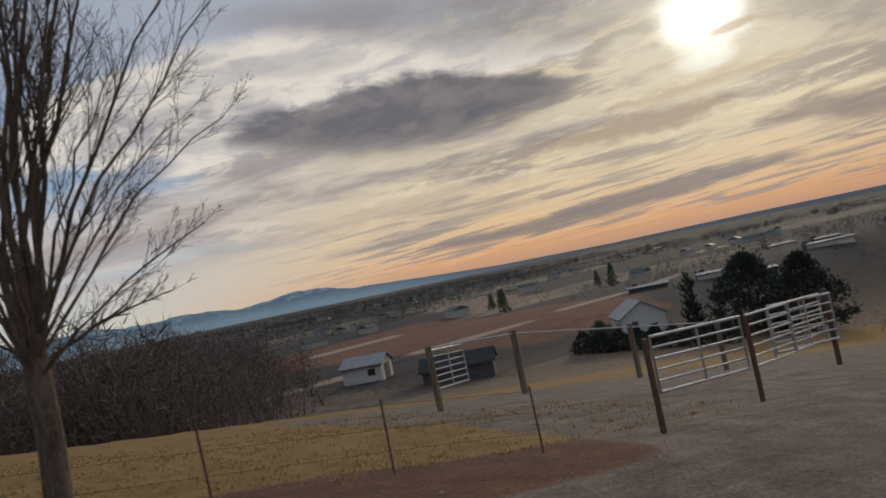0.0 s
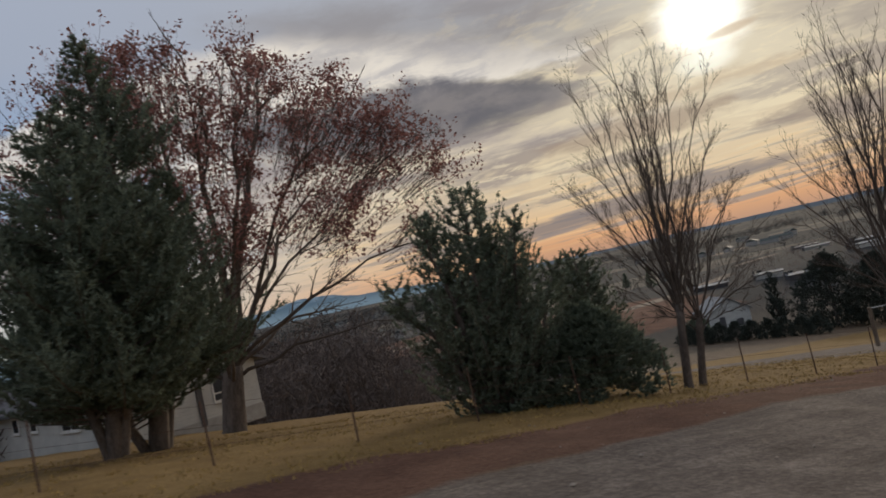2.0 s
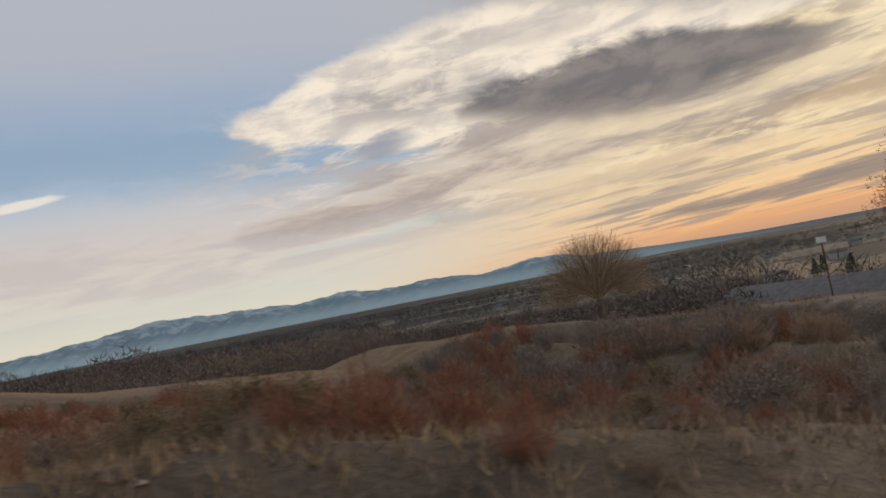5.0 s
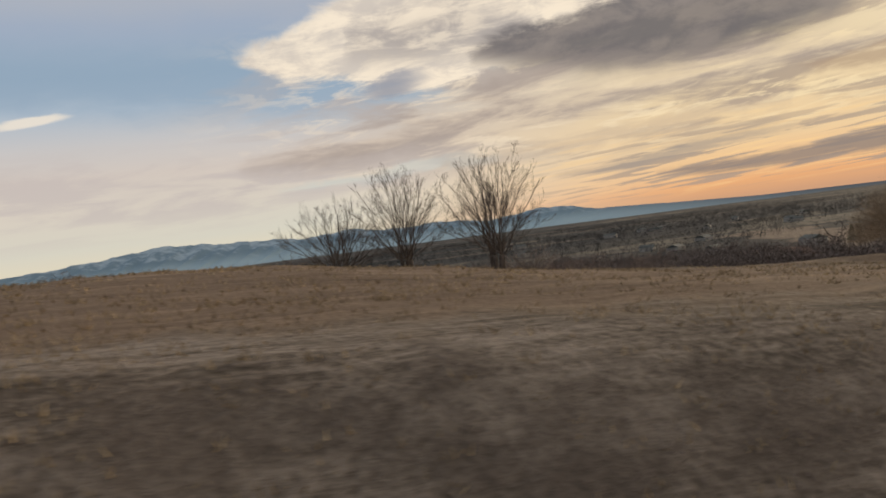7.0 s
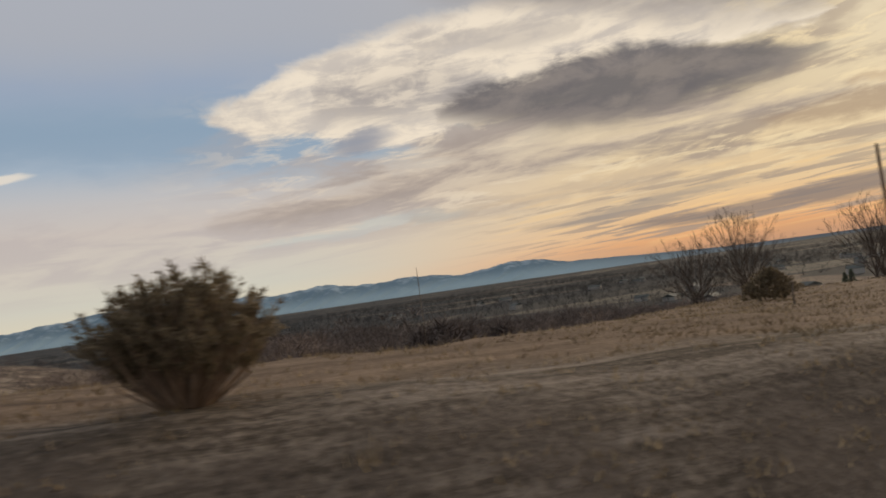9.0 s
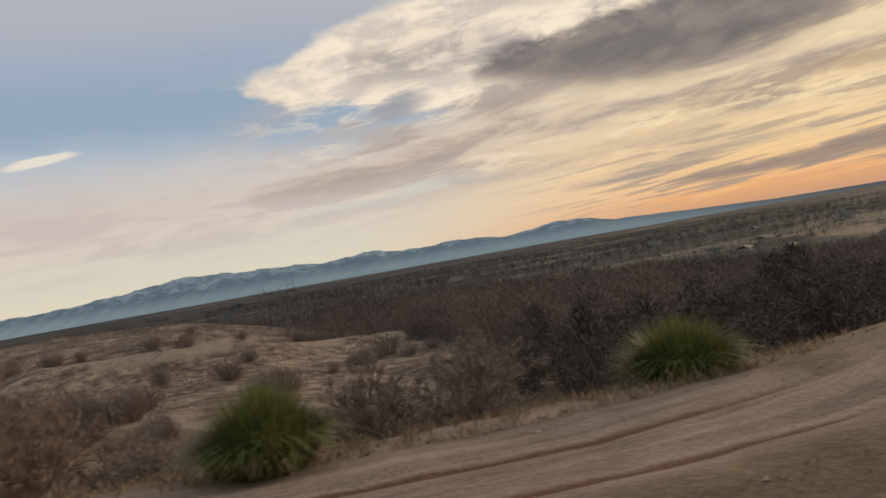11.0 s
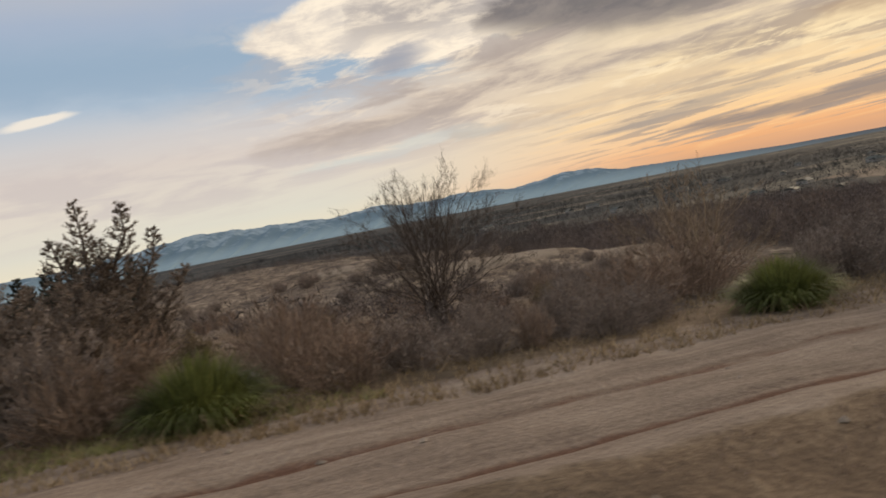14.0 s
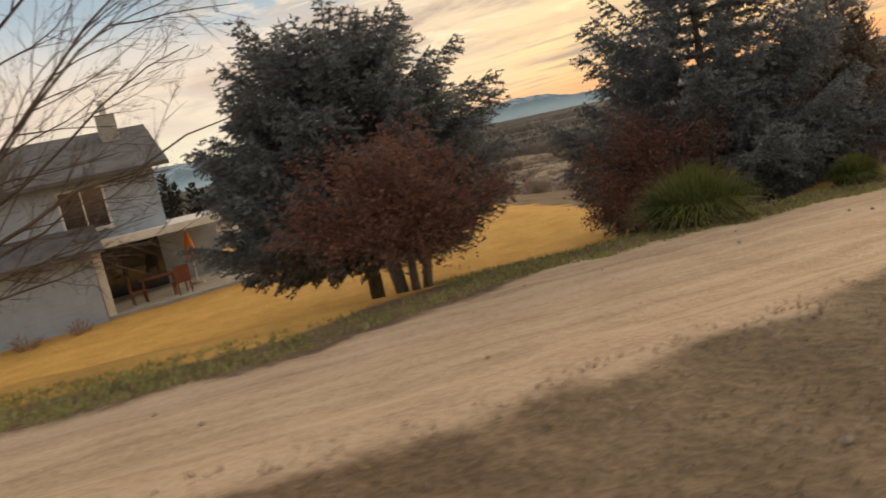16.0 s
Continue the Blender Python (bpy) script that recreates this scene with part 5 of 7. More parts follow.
# ---- signs and marker ----
WHITE = material("white_sign_sheet", (0.74, 0.74, 0.72), (0.62, 0.62, 0.60), 4, 30, 0.5)
BLACK = material("black_paint", (0.025, 0.025, 0.027), (0.015, 0.015, 0.016), 4, 30, 0.55)
RED = material("red_sign_paint", (0.42, 0.05, 0.055), (0.32, 0.04, 0.045), 4, 30, 0.55)
YELLOW = material("yellow_reflective_sheet", (0.62, 0.37, 0.03), (0.48, 0.28, 0.025), 4, 30, 0.45)


# white sheet greyed: its shaded side is put into the colour
SIGN_GREY = material("shaded_sign_sheet", (0.5, 0.5, 0.49), (0.38, 0.38, 0.37), 4, 30, 0.6)


def yard_sign():
    e = thing("yard_sign", -33.86, 16.5, "white and red board sign with black header on a pole", "sign", z=-4.95, turn=-38)
    p = Mesh()
    p.box(-0.28, -0.02, 1.02, 0.28, 0.02, 2.02)
    part("panel", p, SIGN_GREY, e)
    for z0, z1, mat, nm in ((1.80, 2.02, BLACK, "header"), (1.32, 1.52, RED, "red_band")):
        m = Mesh()
        m.box(-0.283, -0.026, z0, 0.283, 0.026, z1)
        part(nm, m, mat, e)
    for z0 in (1.68, 1.60):
        m = Mesh()
        m.box(-0.22, -0.024, z0, 0.2, 0.024, z0 + 0.035)
        part("text_bar", m, BLACK, e)
    for z0 in (1.22, 1.12):
        m = Mesh()
        m.box(-0.22, -0.024, z0, 0.16, 0.024, z0 + 0.04)
        part("text_bar", m, RED, e)
    m = Mesh()
    m.tube([Vector((0.02, 0.065, -0.4)), Vector((0.0, 0.065, 2.06)), Vector((0.0, 0.065, 2.1))], [0.035, 0.033, 0.02], 8)
    part("pole", m, RUST, e)


def pole_sign():
    e = thing("pole_sign", -32.6, 22.3, "small white rectangular sign on a thin steel pole", "sign", z=-4.75, turn=-30)
    m = Mesh()
    m.tube([Vector((0, 0, -0.4)), Vector((0, 0, 1.9))], [0.032, 0.032], 8)
    part("pole", m, RUST, e)
    p = Mesh()
    p.box(-0.17, -0.05, 1.72, 0.17, -0.033, 1.94)
    part("panel", p, WHITE, e)


def hazard_marker():
    """A bent roadside object marker with slanted stripes."""
    z = lz(-44.0, 2.25)
    e = thing("hazard_marker", -44.0, 2.28, "leaning roadside marker with yellow and black diagonal stripes", "road sign", z=z)
    bot, top = Vector((-0.69, -0.03, -3.41 - z)), Vector((-1.03, 0.06, -2.72 - z))
    ax = (top - bot).normalized()
    foot = Vector((0, 0, 0)) + bot - ax * ((bot.z + 0.25) / ax.z)
    m = Mesh()
    m.tube([foot, bot, bot.lerp(top, 0.9)], [0.03, 0.03, 0.03], 8)
    part("post", m, GALV, e)
    side = Vector((0, 1, 0))
    nrm = side.cross(ax).normalized()
    ln, wd = (top - bot).length, 0.15

    def slab(m, u0, u1, s0, s1, off, th):
        k = len(m.v)
        c = bot + nrm * off
        quad = [(-wd, u0), (wd, u0 + s0), (wd, u1 + s1), (-wd, u1)]
        quad = [(a, min(max(b, 0.0), ln)) for a, b in quad]
        for t in (0, th):
            m.v += [c + side * a + ax * b + nrm * t for a, b in quad]
        m.f += [(k, k + 1, k + 2, k + 3), (k + 7, k + 6, k + 5, k + 4), (k, k + 4, k + 5, k + 1), (k + 1, k + 5, k + 6, k + 2), (k + 2, k + 6, k + 7, k + 3), (k + 3, k + 7, k + 4, k)]

    p = Mesh()
    slab(p, 0, ln, 0, 0, -0.045, 0.006)
    plate = part("panel", p, YELLOW, e)
    for i in range(6):
        q = Mesh()
        u = -0.22 + i * 0.2
        slab(q, u, u + 0.1, 0.2, 0.2, -0.052, 0.02)
        part("stripe", q, BLACK, plate)


yard_sign()
pole_sign()
hazard_marker()
rng = random.Random(301)
for bx, by, num in ((-37.6, 9.7, 12), (-33.4, 5.2, 14)):
    fallen = thing("fallen_branch", bx, by, "dark fallen branch lying on bare dirt", "branch", z=lz(bx, by) + 0.02)
    for i in range(num):
        stick = Mesh()
        p = Vector((rng.uniform(-0.5, 0.5), rng.uniform(-0.2, 0.2), rng.uniform(0.0, 0.07)))
        stem(stick, p, Vector((rng.choice((-1, 1)), rng.uniform(-0.8, 0.8), rng.uniform(-0.03, 0.12))), rng.uniform(0.25, 0.6), 0.016, 0.006, rng, 0.3, 0.0, 5, 5)
        part("stick", stick, BARK, fallen)

# ---- farm in the valley ----
SHED_ROOF = material("tarred_shed_roof", (0.055, 0.058, 0.06), (0.035, 0.037, 0.04), 1, 12, 0.97, spec=0.08)
DARK_ROOF = material("dark_green_roof", (0.06, 0.075, 0.07), (0.04, 0.05, 0.048), 1, 12, 0.6)
TIN = material("pale_tin_roof", (0.270, 0.276, 0.282), (0.204, 0.210, 0.216), 1, 12, 0.7)


def farm_building(name, x, y, w, l, h, ridge, turn, wall, rmat, label, doors=()):
    e = thing(name, x, y, label, "building", turn=turn)
    b = Mesh()
    b.box(-w / 2, 0, -1.0, w / 2, l, h)
    part("wall", b, wall, e)
    g = Mesh()
    prism(g, 0.01, l - 0.01, w, h + 0.004, ridge)
    part("gable", g, wall, e)
    roof(e, 0, l, w, h, ridge, 0.4, 0.15, rmat)
    for k, (dx, dw, dh) in enumerate(doors):
        m = Mesh()
        m.box(dx - dw / 2, -0.06, 0, dx + dw / 2, -0.02, dh)
        part("door", m, DARK_TRIM, e)
        m = Mesh()
        m.box(-w / 2 - 0.05, 1 + 2.2 * k, 1.0, -w / 2 - 0.02, 2.1 + 2.2 * k, 1.9)
        part("window_pane", m, GLASS, e)
    return e


farm_building("white_barn", 58.6, 96.5, 5.0, 6.0, 2.5, 3.6, 40, PALE_WALL, TIN, "small white barn with a pale metal roof", ((0, 2.2, 2.2),))
farm_building("long_shed", 54.9, 81.6, 4.2, 9.0, 1.7, 2.9, -134, DARK_TRIM, SHED_ROOF, "long low dark shed beside the white barn", ((0, 2.0, 2.0),))
farm_building("farmhouse", 96.5, 79.7, 7.0, 9.0, 2.8, 5.0, -38, PALE_WALL, TIN, "pale farmhouse with a bright metal roof", ((-1.5, 1.0, 2.0), (1.5, 1.2, 1.2)))
DARK_NEEDLES = material("dark_farm_evergreen", (0.075, 0.088, 0.07), (0.04, 0.048, 0.04), 1.2, 20, 0.85, vary=0.3)
METAL_ROOF = material("bright_metal_roof", (0.24, 0.25, 0.26), (0.18, 0.19, 0.20), 1, 12, 0.5, metal=0.4)
for k, (fx, fy, fl, ft) in enumerate(((141.0, 119.0, 22.0, -138), (152.0, 108.0, 16.0, -138), (149.0, 98.0, 26.0, -128), (202.0, 108.0, 34.0, -122), (226.0, 118.0, 20.0, -122), (300.0, 128.0, 40.0, -116), (352.0, 142.0, 30.0, -116), (255.0, 150.0, 24.0, -128), (320.0, 190.0, 30.0, -125))):
    farm_building("storage_shed", fx, fy, 2.4, fl * 0.4, 1.0, 1.3, ft, PALE_WALL if k % 2 else DARK_TRIM, METAL_ROOF, "long low storage shed with a bright metal roof", ((0, 2.4, 2.0),))
evergreen("cypress_tree", 100.0, 73.0, ((0, 0, 9.4, 4.6),), 310, "dark pointed conifer beside the farmhouse", DARK_NEEDLES, 0.8, 0.6, 0.3, 8, 0.02, 0.6)
for ex, ey, eh, ew, es in ((103.5, 65.0, 12.0, 14.0, 311), (109.5, 60.0, 11.5, 13.0, 312)):
    tufted("evergreen_tree", ex, ey, eh, ew, es, "broad dark round-topped evergreen by the farm", DARK_NEEDLES, 5200, 8, 0.42, 0.62, 0.5, base=0.02, lumps=26)
tufted("evergreen_bush", 85.0, 78.5, 3.4, 5.0, 313, "dark rounded evergreen bush beside the farmhouse", PINE, 1800, 7, 0.3, 0.55, 0.5, base=0.02, category="shrub")
for k in range(9):
    tufted("hedge_bush", 78.0 + 1.7 * k, 75.5 - 1.7 * k, 2.9, 4.2, 320 + k, "dark clipped evergreen hedge bush in a row", DARK_NEEDLES, 1100, 7, 0.28, 0.5, 0.4, trunk=False, base=0.02, category="shrub", group="farm hedge row")
for k, (x, y) in enumerate(((275.0, 330.0), (285.0, 334.0), (215.0, 250.0), (330.0, 300.0), (240.0, 210.0))):
    tufted("conifer", x, y, 8.5 + k % 3, 5.0, 340 + k, "small dark conifer standing alone in the fields", PINE, 700, 6, 0.7, 1.2, 0.5, base=0.03, group="lone field conifers")


# ---- hilltop field, second stretch ----
bare_tree("bare_tree", -68.0, 38.8, 5.0, 6.2, 71, "leafless many-stemmed tree on the field's edge", stems=6, limbs=6, rad=0.26, trunk_h=0.1, low=0.32, upright=0.3, z=-1.6, spec=[(10, 0.45, 0.3, 0.1), (6, 0.5, 0.5, 0.08), (2, 0.6, 0.5, 0.04)], thick=0.75)
bare_tree("bare_tree", -71.4, 39.5, 3.9, 6.4, 72, "low leafless spreading tree on the field's edge", stems=6, limbs=6, rad=0.26, trunk_h=0.1, low=0.32, upright=0.3, z=-1.9, spec=[(10, 0.45, 0.3, 0.1), (6, 0.5, 0.5, 0.08), (2, 0.6, 0.5, 0.04)], thick=0.75)
bare_tree("bare_tree", -66.5, 30.2, 4.5, 5.0, 73, "leafless tree with a rounded crown by the field", stems=6, limbs=6, rad=0.26, trunk_h=0.1, low=0.32, upright=0.3, z=-1.6, spec=[(10, 0.45, 0.3, 0.1), (6, 0.5, 0.5, 0.08), (2, 0.6, 0.5, 0.04)], thick=0.75)
shrub("dry_shrub", -64.6, 31.0, 1.6, 3.4, 74, "tangle of bare brown brush under a leafless tree", BRUSH_GREY, 80, 8)
shrub("dry_shrub", -69.2, 36.6, 1.3, 4.2, 75, "tangle of bare brown brush under a leafless tree", BRUSH_GREY, 80, 8)
tufted("sage_bush", -89.74, 14.6, 0.75, 1.3, 76, "rounded dark sagebrush standing in the stubble field", SAGE, 900, 8, 0.1, 0.5, 0.5, trunk=False, category="shrub")


def fan_bush(x, y, height, width, seed):
    """A rounded bush of fanning bare stems with tufted tips."""
    rng2 = random.Random(seed)
    e = thing("brush_bush", x, y, "rounded brown-green rabbitbrush with bare fanning stems on the bank", "shrub")
    m, tuft = Mesh(), Sprays(seed)
    for i in range(150):
        a, s = 2.39996 * i, math.sqrt((i + 0.5) / 150)
        tip = Vector((math.cos(a) * width * 0.5 * s, math.sin(a) * width * 0.5 * s, height * (0.3 + 0.7 * math.sqrt(max(1 - 0.92 * s * s, 0)))  * rng2.uniform(0.82, 1.05)))
        root = Vector((tip.x * 0.12, tip.y * 0.12, -0.04))
        mid = root.lerp(tip, 0.5) + Vector((tip.x, tip.y, 0)) * 0.1 + rv(rng2) * 0.03
        m.tube([root, mid, tip], [0.011, 0.008, 0.004], 4)
        for j in range(7):
            p = root.lerp(tip, rng2.uniform(0.5, 1.0)) + rv(rng2) * 0.03
            d = ((tip - mid).normalized() + rv(rng2) * 0.55 + UP * 0.3).normalized()
            tuft.add(p, d, rng2.uniform(0.07, 0.15), 16, 0.045)
    tagged(part("wood", m, BRUSH, e), kind="stuff")
    part("foliage", tuft, SAGE, e)


fan_bush(-103.8, 5.0, 0.8, 1.16, 77)
post("field_post", -93.45, 10.3, 0.42, 0.018, WOOD, "short thin wooden stake in the field", lean=0.02)
post("delineator_pole", -98.4, 4.37, 1.66, 0.013, RUST, "tall thin brown marker pole on the bank", z=0.71, category="pole")
post("shoulder_stake", -138.5, 8.9, 0.46, 0.016, WOOD, "short thin wooden stake at the edge of the shoulder", lean=-0.04)
post("shoulder_stake", -136.9, 8.0, 0.5, 0.014, WOOD, "short thin wooden stake at the edge of the shoulder", lean=0.02)
post("field_post", -99.5, 12.0, 0.4, 0.02, WOOD, "short thin wooden stake in the field")
post("antenna_pole", -94.7, 26.0, 2.5 - lz(-94.7, 26.0), 0.011, WOOD, "very tall thin weathered pole in the hollow beyond the field", category="pole")

# ---- brushy bluff and garden, last stretch ----
for k, (gx, gy, gh, gw) in enumerate([(-122.8, 9.5, 1.1, 2.3), (-128.75, 8.95, 1.2, 2.0), (-136.2, 8.6, 1.2, 2.7), (-141.0, 9.0, 1.15, 2.7), (-145.6, 9.2, 1.1, 2.4), (-155.3, 9.2, 1.1, 2.4), (-159.3, 10.0, 1.0, 2.1), (-168.2, 10.3, 1.15, 2.2),
                                     (-172.9, 11.4, 1.2, 2.2), (-181.0, 10.9, 0.75, 1.2), (-185.1, 10.6, 1.3, 2.6)]):
    yucca(gx, gy, gh * 0.9, gw, 200 + k)
evergreen("juniper_tree", -151.5, 12.5, ((0.1, 0, 4.2, 4.0), (1.25, 0.1, 3.75, 2.6), (-0.7, 0.2, 3.2, 3.4), (0.6, -0.4, 3.0, 3.2), (1.8, 0.3, 2.5, 2.6), (-0.2, 0.7, 3.3, 3.0), (-1.4, 0.0, 2.3, 2.6)), 81, "brown-green juniper with a ragged pointed top", JUNIPER, 0.5, 0.5, 0.08, 26, 0.0, 0.8)
evergreen("juniper_tree", -175.2, 16.1, ((0, 0, 5.7, 4.4), (0.4, -0.3, 4.9, 3.8), (-0.6, 0.2, 4.3, 4.2), (1.4, 0, 4.1, 3.2), (-1.6, 0.1, 4.1, 3.2), (0.7, -0.3, 3.6, 4.4), (-1.0, -0.6, 3.2, 4.2), (2.0, -0.2, 3.0, 3.4), (-2.4, 0, 2.6, 3.4)), 83, "brownish cedar with a spiky pointed crown", JUNIPER, 0.35, 0.4, 0.10, 24, 0.0, 0.85)
evergreen("juniper_tree", -170.0, 17.1, ((0, 0, 4.1, 2.8), (0.85, 0, 3.95, 2.6), (-0.6, 0.2, 3.4, 3.0), (1.4, 0.1, 3.3, 2.4), (0.3, -0.4, 3.2, 3.2), (-1.2, 0, 2.6, 2.4), (1.9, 0, 2.4, 2.2)), 84, "dark brown juniper with two thin spires", JUNIPER, 0.55, 0.5, 0.085, 24, 0.0, 0.9)
bare_tree("bare_tree", -158.2, 33.2, 6.8, 9.0, 85, "leafless many-stemmed tree in the gully", stems=6, limbs=7, rad=0.34, low=0.3, thick=0.8, haze=9000, spec=[(10, 0.5, 0.3, 0.1), (6, 0.55, 0.45, 0.08), (3, 0.6, 0.5, 0.04)])
bare_tree("bare_tree", -147.3, 29.2, 5.2, 6.0, 86, "small leafless brown tree in the gully", stems=2, limbs=9, rad=0.17, low=0.2, upright=0.2, twig=TWIG_TAN, haze=1500, spec=[(9, 0.6, 0.34, 0.05), (6, 0.6, 0.45, 0.04), (2, 0.6, 0.5, 0.02)])
bare_tree("bare_tree", -153.5, 20.0, 4.2, 4.6, 97, "small leafless brown tree in the gully", stems=3, limbs=6, rad=0.15, low=0.3, twig=TWIG_TAN, haze=1500, spec=[(9, 0.5, 0.32, 0.08), (6, 0.6, 0.45, 0.04), (2, 0.6, 0.5, 0.02)])
for k, (sx, sy, sz, sh, sw, mat) in enumerate(((-133.3, 10.6, 0.9, 2.3, 3.0, BRUSH), (-131.5, 10.9, 0.6, 1.6, 2.0, BRUSH), (-125.4, 11.0, 0.45, 1.45, 2.1, BRUSH_GREY), (-126.9, 12.0, 0.3, 1.3, 1.9, BRUSH_GREY), (-137.4, 10.6, 1.0, 1.1, 1.9, BRUSH), (-142.9, 10.2, 1.5, 0.9, 1.3, BRUSH_GREY), (-150.2, 11.0, 2.0, 1.7, 2.2, BRUSH_GREY), (-152.4, 11.3, 2.1, 2.1, 2.6, BRUSH_GREY), (-154.3, 11.4, 2.1, 1.8, 2.4, BRUSH_GREY), (-147.3, 10.6, 1.6, 1.2, 1.9, BRUSH), (-168.9, 11.2, 2.9, 1.2, 1.7, BRUSH), (-170.1, 11.9, 2.9, 1.5, 1.9, BRUSH_GREY))):
    bare_tree("tall_shrub", sx, sy, sh, sw, 600 + k, "large rounded pinkish-brown leafless shrub below the shoulder" if mat is BRUSH else "large rounded grey-brown leafless shrub below the shoulder", stems=5, limbs=6, rad=0.12, trunk_h=0.12, low=0.05, twig=mat, haze=15000, z=sz, group="tall shrubs", spec=[(7, 0.6, 0.34, 0.06), (5, 0.6, 0.45, 0.05)])
for k, (x, y, h) in enumerate(((-194.0, 156.0, 9.0), (-189.0, 150.0, 10.0), (-184.0, 155.0, 7.5), (-179.0, 148.0, 8.5), (-198.0, 150.0, 8.0))):
    evergreen("conifer", x, y, ((0, 0, h, 5.5), (1.8, 0, h * 0.8, 4.5)), 360 + k, "dark conifer in a clump on the far bench", DARK_NEEDLES, 0.5, 0.6, 0.4, 5, 0.02, 0.5, group="bench conifers")
for k, (jx, jy, jh, jw) in enumerate(((-176.6, 12.9, 2.5, 2.6), (-174.7, 12.6, 2.4, 2.6), (-173.2, 13.4, 2.2, 2.4), (-177.8, 13.4, 2.0, 2.2), (-171.2, 13.2, 2.3, 2.4), (-169.9, 13.6, 2.0, 2.2))):
    evergreen("juniper_bush", jx, jy, ((0, 0, jh, jw), (0.6, 0.1, jh * 0.85, jw * 0.9), (-0.6, -0.1, jh * 0.8, jw * 0.9), (0.1, -0.5, jh * 0.75, jw)), 700 + k, "dense brown juniper bush beside the shoulder", JUNIPER, 0.55, 0.5, 0.085, 22, 0.0, 0.5, category="shrub", group="juniper bushes")
spruce("spruce_tree", -180.7, 15.0, 6.4, 8.2, 87, "large blue-grey spruce with drooping layered boughs", power=0.52)
spruce("spruce_tree", -189.5, 16.2, 6.15, 7.4, 88, "round-topped grey spruce with a bare lower trunk on the gold lawn", skirt=0.23, power=0.36, ragged=0.18)
bare_tree("russet_shrub", -190.3, 11.0, 2.15, 3.3, 91, "rounded russet shrub on several bare stems", stems=5, limbs=8, rad=0.16, trunk_h=0.34, low=0.2, twig=RED_LEAF, leaves=RED_LEAF, leaf_n=13000, leaf_size=0.055, group="russet shrubs on the lawn", spec=[(8, 0.6, 0.36, 0.05), (7, 0.6, 0.45, 0.04)])
bare_tree("russet_shrub", -183.9, 13.4, 2.5, 3.4, 92, "dark russet rounded shrub beside the spruce", stems=6, limbs=8, rad=0.18, trunk_h=0.2, low=0.1, twig=RED_LEAF, leaves=RED_LEAF, leaf_n=13000, leaf_size=0.055, group="russet shrubs on the lawn", spec=[(8, 0.6, 0.34, 0.05), (7, 0.6, 0.45, 0.04)])
shrub("russet_shrub", -178.6, 12.6, 1.1, 1.5, 93, "spiky dry shrub at the foot of the cedar", BRUSH, 60, 8)
bare_tree("bare_tree", -197.6, 12.6, 8.2, 12.5, 94, "leafless shade tree with long spreading limbs over the lawn", limbs=30, rad=0.27, low=0.16, trunk_h=0.2, upright=0.45, thick=0.8, haze=3000, spec=[(12, 0.5, 0.3, 0.04), (6, 0.5, 0.45, 0.03), (2, 0.6, 0.5, 0.02)])
post("utility_pole", -184.6, 45.0, 10.0 - lz(-184.6, 45.0), 0.12, WOOD, "thin wooden utility pole behind the garden", category="pole")


